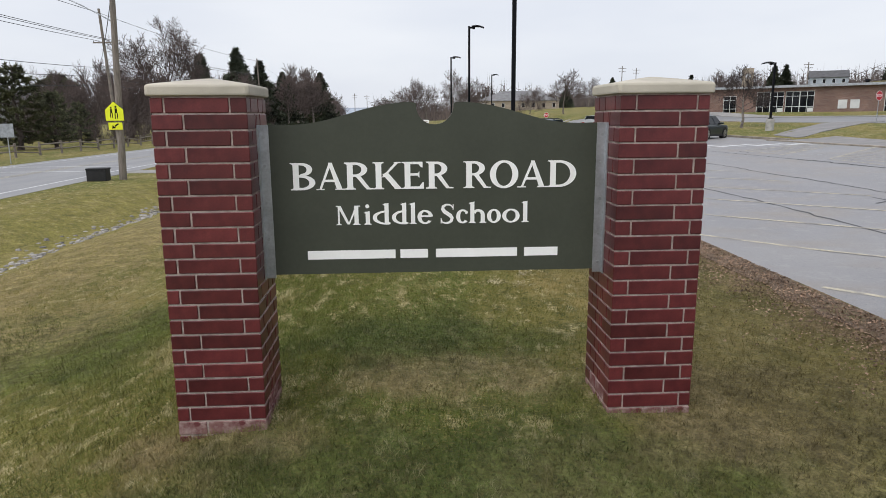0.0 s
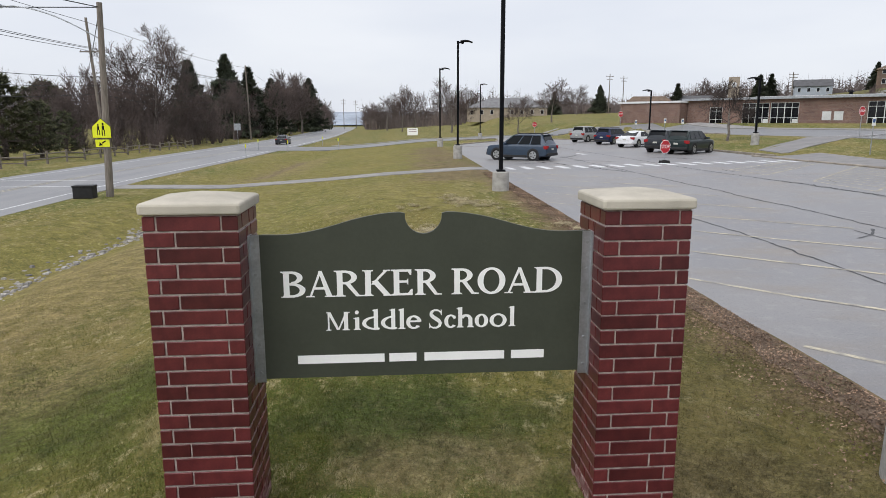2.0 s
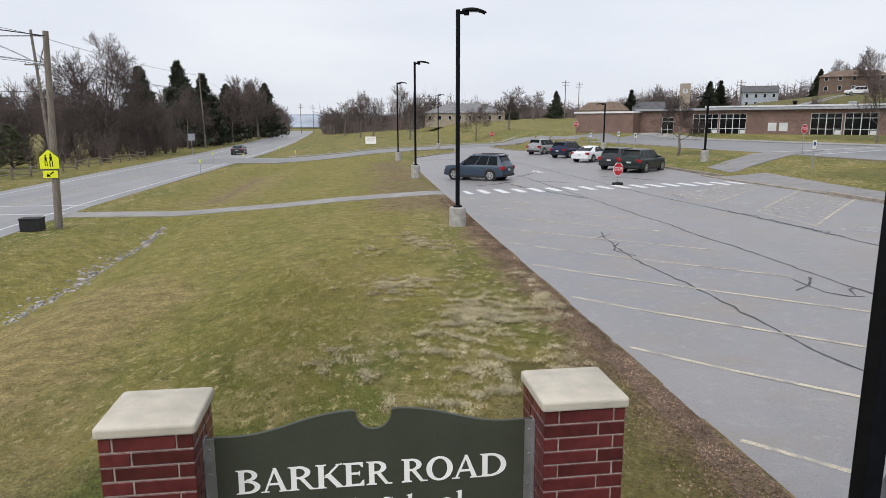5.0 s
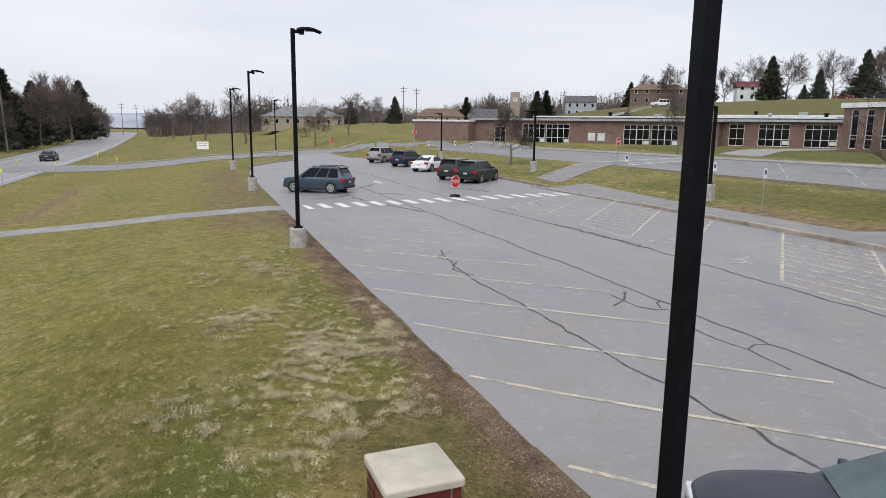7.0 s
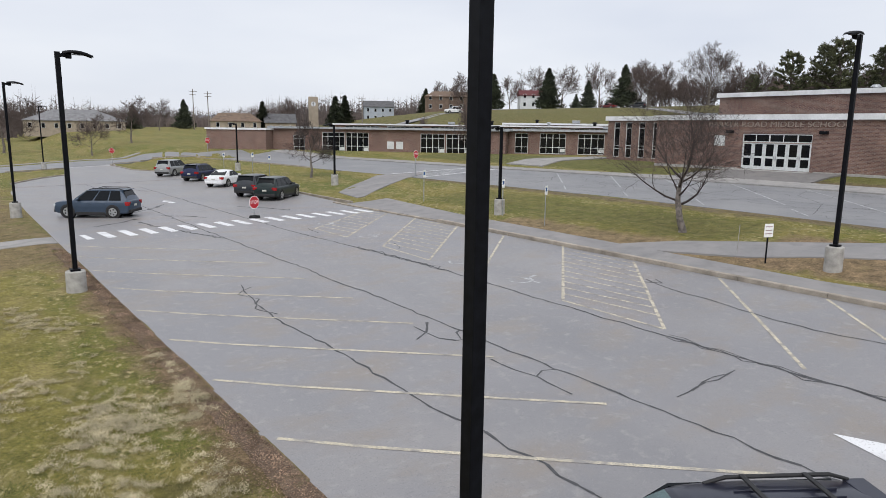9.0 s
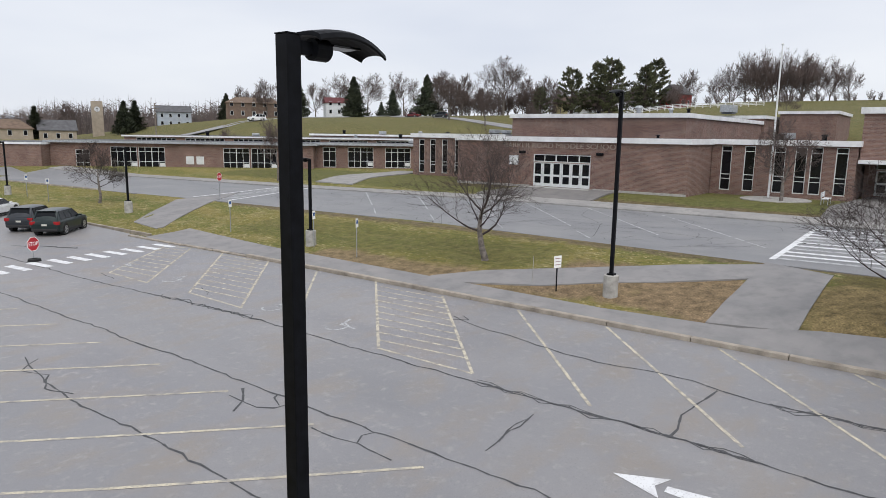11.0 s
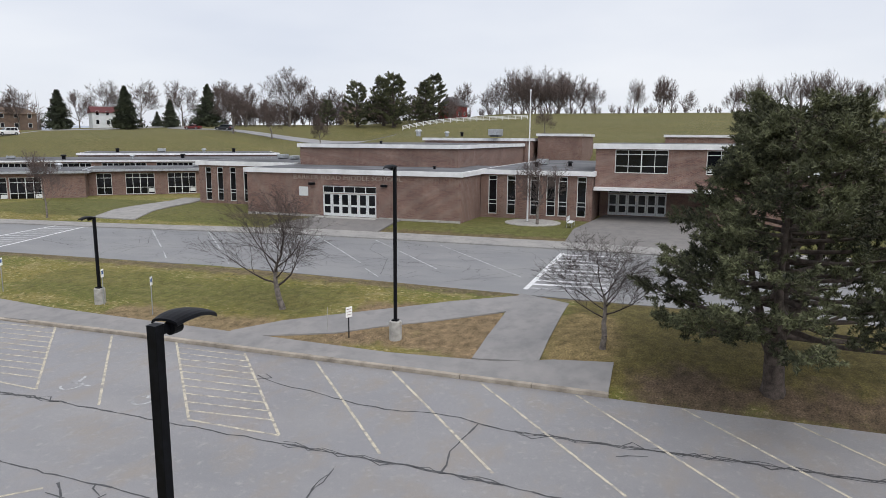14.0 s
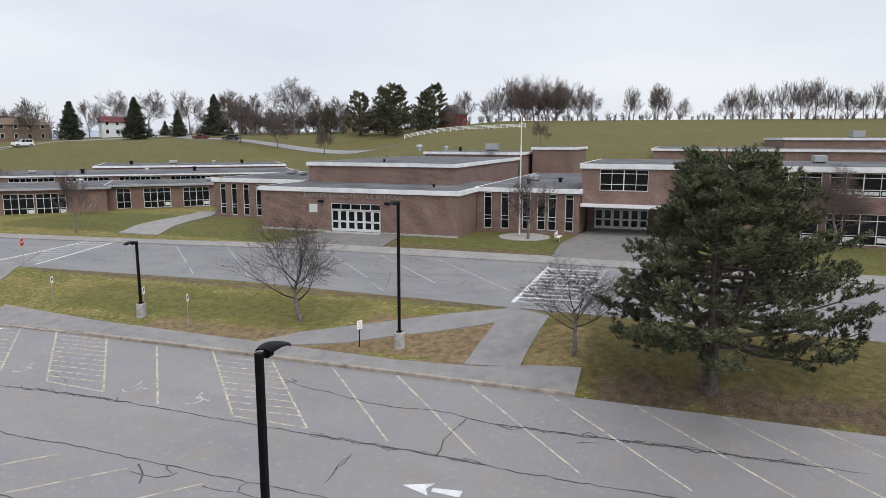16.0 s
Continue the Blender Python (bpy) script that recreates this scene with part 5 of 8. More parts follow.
crack([(8.8, 3.25), (9.4, 3.5), (10.2, 3.4)], 0.06, 13)
crack([(16.4, 10.1), (15.9, 8.8), (15.6, 6.8), (15.1, 4.8), (15.1, 3.4), (15.3, 2), (15.3, .9), (15.0, 0), (14.85, -1.2), (14.9, -4), (15.1, -8.1), (15.2, -15)], 0.075, 14)
crack([(14.85, -1.2), (14.9, -4), (15.1, -8.1), (15.2, -13)], 0.06, 15, strands=4)
crack([(15.0, .1), (13.8, .25), (12.8, .4), (11.9, .3), (11.45, .25)], 0.085, 16)
crack([(16.1, 9.9), (16.35, 9.4), (16.7, 9.9)], 0.07, 17)
crack([(5.6, 36.5), (5.9, 34), (6.6, 31), (7.5, 28)], 0.10, 18, strands=2)
crack([(14.2, -4.6), (14.4, -5.0), (14.5, -5.6)], 0.07, 19)
crack([(12.0, 28.2), (11.8, 26.5)], 0.06, 20)
crack([(13.2, 21.6), (12.9, 20.6), (12.6, 20.3)], 0.05, 21)


# ---- signs ----
def octagon(r, y, z):
    return [(r * math.cos(math.pi / 8 + i * math.pi / 4), z + r * math.sin(math.pi / 8 + i * math.pi / 4)) for i in range(8)]


def text_mesh(body, size, width, material, parent, m, label="white lettering"):
    cu = bpy.data.curves.new("lettering", "FONT")
    cu.body, cu.size, cu.align_x, cu.align_y, cu.extrude = body, size, "CENTER", "CENTER", 0.001
    ob = new("lettering", cu)
    bpy.context.view_layer.update()
    w = ob.dimensions.x
    me = bpy.data.meshes.new_from_object(ob)
    bpy.data.objects.remove(ob)
    me.materials.clear()
    me.materials.append(material)
    ob = new("lettering", me)
    ob.parent = parent
    ob.matrix_basis = m @ pose(0, 0, 0, 90, 0, 0) @ Matrix.Diagonal((width / w, 1, 1, 1))
    return tagged(ob, label=label)


def stop_sign(u, v, turn, z_sign, r, post_h, portable=False):
    root = thing("stop_sign", LOT @ pose(u, v, gz(u, v), 0, 0, turn), "red octagonal stop sign on a low rubber base" if portable else "red octagonal stop sign on a steel post", "stop sign", "stop signs")
    bm = bmesh.new()
    if portable:
        tube(bm, (0, 0, 0.0), (0, 0, 0.13), 0.33, 0.30, n=20)
        tube(bm, (0, 0, 0.13), (0, 0, 0.17), 0.14, 0.10, n=14)
        part("base", bm, M_RUBBER, root, "round black rubber base")
        bm = bmesh.new()
        tube(bm, (0, 0.03, 0.1), (0, 0.03, z_sign), 0.025, n=8)
    else:
        box(bm, -0.03, 0.03, 0.0, 0.03, -0.4, post_h, bevel=0.004)
    part("post", bm, M_METAL, root)
    bm = bmesh.new()
    prism(bm, octagon(r, 0, z_sign), -0.006, 0.0)
    plate = part("rim", bm, M_WHITE, root, "white sign rim")
    bm = bmesh.new()
    prism(bm, octagon(r * 0.93, 0, z_sign), -0.010, -0.006)
    face = part("face", bm, M_RED, root, "red sign face")
    text_mesh("STOP", r * 0.72, r * 1.5, M_WHITE, root, pose(0, -0.0115, z_sign))


stop_sign(11.4, 34.0, 22, 0.92, 0.40, 1.2, portable=True)
stop_sign(31.4, 46.2, 20, 2.0, 0.38, 2.4)
stop_sign(16.5, 99.6, 6, 1.9, 0.40, 2.2)
stop_sign(28.6, 95.6, 15, 2.3, 0.45, 3.2)


def bay_sign(u, v, turn, h=2.1, w=0.32, hh=0.48):
    root = thing("bay_sign", LOT @ pose(u, v, gz(u, v), 0, 0, turn), "small white parking sign on a steel post", "parking sign", "parking signs")
    bm = bmesh.new()
    box(bm, -0.03, 0.03, 0.0, 0.03, -0.4, h, bevel=0.004)
    part("post", bm, M_METAL, root)
    bm = bmesh.new()
    box(bm, -w / 2, w / 2, -0.008, -0.001, h - hh, h, bevel=0.002)
    part("plate", bm, M_WHITE, root, "white sign plate")
    bm = bmesh.new()
    box(bm, -w * 0.32, w * 0.32, -0.012, -0.008, h - hh * 0.62, h - hh * 0.2)
    part("symbol", bm, M_DBLUE, root, "plain dark blue square")


M_DBLUE = mat("sign_blue", (0.04, 0.10, 0.28), 0.5, var=0.05, bump=0.0)
M_BARS = mat("sign_text_grey", (0.34, 0.24, 0.24), 0.6, var=0.05, bump=0.0)
for u, v in ((22.9, 32.9), (22.5, 24.5), (22.0, 20.6), (23.4, 60.5), (24.0, 66.5), (22.6, 71.5)):
    bay_sign(u, v, 20)


def notice(u, v, turn, h, w, hh, label, bars=3, post=None, dark=None):
    root = thing("notice_sign", LOT @ pose(u, v, gz(u, v), 0, 0, turn), label, "sign")
    bm = bmesh.new()
    tube(bm, (0, 0.02, -0.4), (0, 0.02, h - 0.05), 0.03, n=8)
    part("post", bm, post or M_BLACK, root)
    bm = bmesh.new()
    box(bm, -w / 2, w / 2, -0.012, -0.002, h - hh, h, bevel=0.003)
    part("plate", bm, dark or M_WHITE, root)
    for i in range(bars):
        z = h - hh * (0.22 + 0.26 * i)
        bm = bmesh.new()
        box(bm, -w * 0.36, w * 0.36, -0.016, -0.012, z - hh * 0.03, z + hh * 0.03)
        part("text_bar", bm, M_BARS, root)


notice(21.9, 8.65, -20, 1.55, 0.42, 0.52, "white notice sign on a dark post by the walk")
notice(-2.0, 118.0, 0, 1.6, 1.9, 1.3, "white notice board on the far lawn", bars=2, post=M_WOODPOLE)
bm = bmesh.new()
tube(bm, (22.35, 10.1, gz(22.3, 10.1) - 0.3), (22.38, 10.08, gz(22.3, 10.1) + 1.25), 0.012, n=6)
mk = link("marker_stake", bm, M_CONC)
mk.matrix_world = LOT
tagged(mk, "thin pale wooden marker stake in the verge", "stake")


# ---- utility poles, wires and the school crossing sign ----
def wood_pole(u, v, z, h, r, lean=(0, 0), arms=(), label="grey weathered wooden utility pole"):
    root = thing("utility_pole", LOT @ pose(u, v, z), label, "utility pole", "utility poles")
    bm = bmesh.new()
    tube(bm, (0, 0, -0.5), (lean[0], lean[1], h), r, r * 0.68, n=12)
    part("pole", bm, M_WOODPOLE, root)
    for k, w in arms:
        cx, cy, cz = lean[0] * k, lean[1] * k, h * k
        bm = bmesh.new()
        box(bm, cx - w / 2, cx + w / 2, cy - 0.05 - r, cy + 0.05 - r, cz - 0.06, cz + 0.06, bevel=0.01)
        arm = part("crossarm", bm, M_WOODPOLE, root)
        for s in (-0.46, -0.2, 0.2, 0.46):
            bm = bmesh.new()
            tube(bm, (cx + s * w, cy - r, cz + 0.06), (cx + s * w, cy - r, cz + 0.2), 0.035, 0.02, n=8)
            part("insulator", bm, M_GLASS, arm)
    return root


def school_sign_pole():
    z = gz(-17.15, 27.3)
    root = wood_pole(-17.05, 27.3, z, 8.45, 0.17, lean=(0.34, 0.0), label="grey wooden pole carrying a yellow school crossing sign")
    pent = [(-0.40, -0.36), (0.40, -0.36), (0.40, 0.12), (0.0, 0.48), (-0.40, 0.12)]
    bm = bmesh.new()
    prism(bm, [(x * 1.04, 3.02 + y2 * 1.04) for x, y2 in pent], -0.200, -0.196)
    part("sign_rim", bm, M_BLACK, root)
    bm = bmesh.new()
    prism(bm, [(x, 3.02 + y2) for x, y2 in pent], -0.206, -0.201)
    face = part("sign_face", bm, M_YELLOW, root, "fluorescent yellow five-sided sign")
    for cx, s in ((-0.13, 0.85), (0.08, 1.0)):
        bm = bmesh.new()
        box(bm, cx - 0.05 * s, cx + 0.05 * s, -0.211, -0.207, 3.0, 3.0 + 0.2 * s, bevel=0.002)
        tube(bm, (cx, -0.211, 3.0 + 0.27 * s), (cx, -0.207, 3.0 + 0.27 * s), 0.045 * s, n=12)
        box(bm, cx - 0.07 * s, cx - 0.03 * s, -0.211, -0.207, 3.0 - 0.25 * s, 3.0)
        box(bm, cx + 0.03 * s, cx + 0.07 * s, -0.211, -0.207, 3.0 - 0.25 * s, 3.0)
        part("symbol", bm, M_BLACK, face, "plain black symbol")
    bm = bmesh.new()
    box(bm, -0.31, 0.31, -0.206, -0.2, 2.26, 2.58, bevel=0.003)
    plate = part("arrow_plate", bm, M_YELLOW, root, "yellow plate with a black arrow")
    bm = bmesh.new()
    box(bm, -0.03, 0.17, -0.0022, 0.0022, -0.028, 0.028)
    slab_m = pose(0.0, -0.209, 2.43, 0, -35, 0)
    bmesh.ops.transform(bm, matrix=slab_m, verts=bm.verts)
    prism(bm, [(-0.16, 2.31), (0.02, 2.33), (-0.12, 2.47)], -0.211, -0.207)
    part("arrow", bm, M_BLACK, plate)
    # street lamp arm near the top
    bm = bmesh.new()
    prev, last = Vector((0.28, 0, 6.9)), None
    for i in range(14):
        k = i / 13
        p = Vector((0.28 - 3.6 * k, -0.9 * k, 6.9 + 1.25 * math.sin(min(k * 1.75, 1.57))))
        ring = [bm.verts.new(p + Vector((0.01 * math.cos(a), 0.03 * math.cos(a), 0.03 * math.sin(a)))) for a in [math.pi * q / 4 for q in range(8)]]
        if last:
            for q in range(8):
                bm.faces.new((last[q], last[(q + 1) % 8], ring[(q + 1) % 8], ring[q]))
        last, prev = ring, p
    part("lamp_arm", bm, M_METAL, root)
    bm = bmesh.new()
    box(bm, prev.x - 0.55, prev.x + 0.05, prev.y - 0.2, prev.y + 0.1, prev.z - 0.1, prev.z + 0.06, bevel=0.05)
    part("lamp_head", bm, M_METAL, root, "grey street lamp head")


school_sign_pole()
bm = bmesh.new()
box(bm, -0.42, 0.42, -0.3, 0.3, 0.0, 0.5, bevel=0.03)
bx = link("salt_box", bm, M_BOXPL)
bm = bmesh.new()
box(bm, -0.44, 0.44, -0.32, 0.32, 0.5, 0.58, bevel=0.02)
link("lid", bm, M_BOXPL, bx)
bx.matrix_world = LOT @ pose(-17.85, 26.7, gz(-17.85, 26.7), 0, 0, 5)
tagged(bx, "black plastic storage box at the foot of the pole", "storage box")
POLES = [(-33.2, 65.0, 13.2, (-0.7, 0.0)), (-33.2, 129.7, 14.0, (-0.4, 0.0)), (-36.6, 190.0, 12.0, (0, 0)), (-37.8, 230.0, 14.5, (0, 0)), (-42.0, 270.0, 12.5, (0, 0)), (-46.0, 340.0, 13, (0, 0)), (-22.0, -20.0, 10.5, (0, 0))]
for i, (u, v, h, lean) in enumerate(POLES):
    wood_pole(u, v, gz(u, v), h, 0.17, lean, arms=((0.76, 1.9),) if i != 1 else ((0.9, 0.9),))
for u, v, h in ((-30.0, 300, 13), (-26, 320, 13), (60, 205, 12), (66, 210, 11.5), (92, 160, 9.5)):
    wood_pole(u, v, gz(u, v), h, 0.16, arms=((0.94, 2.4), (0.86, 2.0)))


def wire(name, a, b, sag, r=0.02):
    cu = bpy.data.curves.new(name, "CURVE")
    cu.dimensions, cu.bevel_depth, cu.bevel_resolution = "3D", r, 0
    sp = cu.splines.new("POLY")
    sp.points.add(14)
    for i in range(15):
        k = i / 14
        p = Vector(a).lerp(Vector(b), k)
        sp.points[i].co = (p.x, p.y, p.z - sag * 4 * k * (1 - k), 1)
    cu.materials.append(M_BLACK)
    ob = new(name, cu)
    ob.matrix_world = LOT
    tagged(ob, "thin black overhead wire between the poles", "overhead wire", "overhead wires")


runs = [POLES[6]] + POLES[:5]
for (u0, v0, h0, l0), (u1, v1, h1, l1) in zip(runs, runs[1:]):
    za, zb2 = gz(u0, v0), gz(u1, v1)
    for k, dx in ((0.97, 0.0), (0.78, -0.85), (0.78, 0.85), (0.78, 0.35), (0.58, 0.0), (0.52, 0.1), (0.46, 0.1)):
        wire("overhead_wire", (u0 + l0[0] * k + dx, v0, za + h0 * k), (u1 + l1[0] * k + dx, v1, zb2 + h1 * k), 0.5 + 1.3 * (0.8 - min(k, 0.8)))
zp = gz(-17.15, 27.3)
wire("overhead_wire", (-16.72, 27.3, zp + 8.25), (-34.3, 65.0, gz(-33.8, 65) + 8.0), 0.3)
wire("overhead_wire", (-16.72, 27.3, zp + 8.25), (-60, 20.0, 9.5), 1.0)
wire("overhead_wire", (-16.72, 27.3, zp + 8.25), (-22.0, -20.0, gz(-22, -20) + 9), 0.8)
notice(-29.0, 39.3, 20, 2.5, 0.75, 0.85, "back of a pale road sign on a steel post", bars=0, post=M_METAL, dark=M_METAL)
notice(-28.6, 100, 20, 3.19, 0.95, 1.0, "back of a pale road sign on a steel post", bars=0, post=M_METAL, dark=M_METAL)
for u, v in ((-18.8, 62.0), (-17.0, 75.0), (-21.4, 80.0), (-12.0, 83.5), (-15.5, 96.0)):
    notice(u, v, 0, 1.3, 0.12, 0.35, "short marker post beside the road", bars=0, post=M_METAL, dark=M_YELLOW)


def rail_fence():
    root = thing("rail_fence", LOT, "weathered split-rail fence along the far side of the road", "fence")
    prev = None
    for i in range(17):
        v = 40 + i * 3.2
        u = lerp_table(v, ROAD_EDGE) - 14.0
        z = gz(u, v)
        bm = bmesh.new()
        box(bm, u - 0.07, u + 0.07, v - 0.07, v + 0.07, z - 0.3, z + 1.05, bevel=0.01)
        part("post", bm, M_WOODPOLE, root)
        if prev:
            for h in (0.4, 0.82):
                bm = bmesh.new()
                tube(bm, (prev[0], prev[1], prev[2] + h), (u, v, z + h + (0.05 if i % 3 else -0.2)), 0.05, n=6)
                part("rail", bm, M_WOODPOLE, root)
        prev = (u, v, z)


rail_fence()


def crack_web():
    """A web of fine unsealed cracks over the old drive."""
    rnd = random.Random(88)
    q = []
    for _ in range(120):
        u, v = rnd.uniform(32.2, 43.8), rnd.uniform(3, 44)
        a = rnd.choice((0.4, 2.0, 1.57, 2.7)) + rnd.gauss(0, 0.35)
        for _ in range(rnd.randint(4, 13)):
            a += rnd.gauss(0, 0.45)
            ln = rnd.uniform(0.25, 0.6)
            p = (u + math.cos(a) * ln, v + math.sin(a) * ln)
            if not (31.9 < p[0] < 44 and 2.6 < p[1] < 46):
                break
            q.append(line_quad((u, v), p, rnd.uniform(0.015, 0.042)))
            u, v = p
    decal("crack_web", q, 0.0165, M_TAR, "web of fine dark cracks in the old asphalt", "cracks", kind="stuff")


crack_web()


# more sealed cracks on the drive and near the far bays
for i, (a, b) in enumerate((((33, 12), (43, 17)), ((32, 22), (41, 20)), ((36, 6), (38, 30)), ((40, 26), (43.5, 40)), ((33, 34), (42, 37)), ((34.5, 40), (37, 56)), ((33, -6), (42, -14)), ((37.5, -4), (39, -30)))):
    m1 = (a[0] * 0.6 + b[0] * 0.4 + 0.4, a[1] * 0.6 + b[1] * 0.4 - 0.5)
    m2 = (a[0] * 0.25 + b[0] * 0.75 - 0.5, a[1] * 0.25 + b[1] * 0.75 + 0.4)
    rd = [a, m1, m2, b]
    crack(rd, 0.055, 40 + i, strands=1 + i % 2, lift=0.014)
for i, (a, b) in enumerate((((6.2, 41), (9.0, 44.5)), ((7.3, 38.5), (9.2, 36)), ((12.6, 40), (14.5, 36)), ((8.0, 62), (10.5, 55)), ((3.2, 36), (5.8, 38)))):
    crack([a, ((a[0] + b[0]) / 2 + 0.3, (a[1] + b[1]) / 2), b], 0.10, 60 + i, strands=3)


def ditch_stones():
    """Broken grey stones along the bottom of the ditch."""
    rnd = random.Random(31)
    verts, faces = [], []
    for _ in range(1500):
        v = rnd.uniform(-8, 28.5)
        u = -12.9 + rnd.gauss(0, 0.20) + 0.12 * math.sin(v * 0.8)
        r = rnd.uniform(0.03, 0.11)
        z = gz(u, v)
        s0 = len(verts)
        a = rnd.uniform(0, 6.28)
        for h, k in ((-0.03, 1.0), (r * rnd.uniform(0.3, 0.7), rnd.uniform(0.45, 0.75))):
            for i in range(5):
                t = a + i * 1.2566 + rnd.uniform(-0.3, 0.3)
                verts.append((u + math.cos(t) * r * k, v + math.sin(t) * r * k * 1.2, z + h))
        for i in range(5):
            j = (i + 1) % 5
            faces.append((s0 + i, s0 + j, s0 + 5 + j, s0 + 5 + i))
        faces.append(tuple(range(s0 + 5, s0 + 10)))
    me = bpy.data.meshes.new("ditch_stones")
    me.from_pydata(verts, [], faces)
    me.materials.append(mat("rubble", (0.27, 0.255, 0.235), 0.95, var=0.25, scale=3, fine=30, bump=0.4, island=0.4))
    ob = new("ditch_stones", me)
    ob.matrix_world = LOT
    tagged(ob, "broken grey stones lining a shallow ditch", "ditch stones", kind="stuff")


ditch_stones()

for p, q in (((31.4, 50.2), (42.2, 50.0)), ((31.6, 45.2), (42.2, 46.8))):
    decal("crossing_edge", [line_quad(p, q, 0.28)], 0.022, M_WSTRIPE, "worn white crossing edge line", group="crossing edge lines")



# ---- trees ----
def mesh_tubes(name, segs, sides, material):
    """Tapered tubes for trunk, limbs and twigs: (a, b, ra, rb); a twig with rb of 0 ends in a point."""
    verts, faces = [], []
    for a, b, ra, rb in segs:
        d = (b - a)
        if d.length < 1e-5:
            continue
        d = d.normalized()
        x = d.orthogonal().normalized()
        y = d.cross(x)
        n = sides if ra > 0.05 else 3
        s = len(verts)
        for p, r in ((a, ra), (b, rb)) if rb else ((a, ra),):
            for i in range(n):
                t = 2 * math.pi * i / n
                verts.append(p + (x * math.cos(t) + y * math.sin(t)) * r)
        if not rb:
            verts.append(b)
        for i in range(n):
            j = (i + 1) % n
            faces.append((s + i, s + j, s + n + j, s + n + i) if rb else (s + i, s + j, s + n))
    me = bpy.data.meshes.new(name)
    me.from_pydata([tuple(v) for v in verts], [], faces)
    me.polygons.foreach_set("use_smooth", [True] * len(faces))
    me.materials.append(material)
    return me


def grow_bare(seed, height, spread, trunk_r, clear=0.22, lean=(0, 0), levels=4, dens=1.0, upright=0.5, twig=0.006, limbs=7, sweep=0.0):
    """Limbs, branches and twigs of a leafless tree; returns the trunk's and the crown's segments."""
    rnd = random.Random(seed)
    trunk, crown = [], []

    def branch(p, d, length, r, level):
        if level >= levels:
            crown.append((p, p + d * length, max(twig, r), 0))
            return
        steps = (5, 4, 3, 3)[min(level - 1, 3)]
        spin = rnd.uniform(0, 6.28)
        for i in range(steps):
            wob = 0.10 if level < 3 else 0.13
            d = (d + Vector((rnd.gauss(0, wob), rnd.gauss(0, wob), rnd.gauss(0.09 * upright + 0.02 + (sweep if level < 3 else 0), wob * 0.6)))).normalized()
            q = p + d * (length / steps)
            r2 = max(twig, r * 0.78)
            crown.append((p, q, r, r2))
            kids = dens * (2.0 if level > 1 else 1.7)
            kids = int(kids) + (rnd.random() < kids % 1)
            for k in range(kids if i or level > 1 else 0):
                spin += 2.4 + rnd.gauss(0, 0.3)
                x = d.orthogonal().normalized()
                side = x * math.cos(spin) + d.cross(x) * math.sin(spin)
                nd = (d * rnd.uniform(0.65, 1.0) + side * rnd.uniform(0.6, 1.0) + Vector((0, 0, 0.08 + 0.18 * upright))).normalized()
                branch(q, nd, length * rnd.uniform(0.44 + 0.5 * sweep, 0.68 + 0.5 * sweep) * (1.1 - 0.40 * i / steps), max(twig, r2 * rnd.uniform(0.42, 0.62)), level + 1)
            p, r = q, r2
        branch(p, d, length * 0.35, r, levels)

    fork = Vector((0, 0, height * clear))
    trunk.append((Vector((0, 0, -0.4)), Vector((0, 0, 0.15)), trunk_r * 1.5, trunk_r * 1.08))
    bend = Vector((rnd.gauss(0, 0.03), rnd.gauss(0, 0.03), 0)) * height * clear
    trunk.append((Vector((0, 0, 0.15)), fork * 0.5 + bend, trunk_r * 1.08, trunk_r * 0.95))
    trunk.append((fork * 0.5 + bend, fork, trunk_r * 0.95, trunk_r * 0.85))
    top = fork
    lead = Vector((rnd.gauss(0, 0.05), rnd.gauss(0, 0.05), 1)).normalized()
    for i in range(limbs):
        k = i / (limbs - 1)
        nxt = top + lead * (height * (0.34 - 0.1 * clear) / limbs)
        a = i * 2.4 + rnd.gauss(0, 0.35)
        rise = (0.35 + 0.9 * k) * (0.5 + upright)
        d = Vector((math.cos(a), math.sin(a), rise * rnd.uniform(0.75, 1.25))).normalized()
        branch(top, d, height * rnd.uniform(0.36, 0.46) * (1.0 - 0.15 * k), trunk_r * rnd.uniform(0.32, 0.48) * (1 - 0.3 * k), 1)
        trunk.append((top, nxt, trunk_r * 0.8 * (1 - 0.55 * k), trunk_r * 0.8 * (1 - 0.55 * (k + 1 / limbs))))
        top = nxt
        lead = (lead + Vector((rnd.gauss(0, 0.12), rnd.gauss(0, 0.12), 0.1))).normalized()
    branch(top, lead, height * 0.36, trunk_r * 0.34, 1)
    # fit the crown to its height and spread, leaning with height
    tip = max(b.z for a, b, ra, rb in crown)
    wide = sorted(math.hypot(b.x, b.y) for a, b, ra, rb in crown)[int(len(crown) * 0.92)]

    def fit(p):
        k = max(p.z, 0) / tip
        return Vector((p.x * spread / wide + lean[0] * k, p.y * spread / wide + lean[1] * k, p.z * height / tip if p.z > 0 else p.z))

    return tuple([(fit(a), fit(b), ra, rb) for a, b, ra, rb in segs] for segs in (trunk, crown))


def bare_tree(m, seed, height, spread, trunk_r, label, group="", limb=None, **kw):
    root = thing("bare_tree", m, label, "tree", group)
    trunk, crown = grow_bare(seed, height, spread, trunk_r, **kw)
    for nm, segs, mt in (("trunk", trunk, M_BARK), ("crown", crown, limb or M_TWIG)):
        ob = new(nm, mesh_tubes(nm, segs, 7 if nm == "trunk" else 4 if kw.get("twig", 0) < 0.012 else 3, mt))
        ob.parent = root
    return root


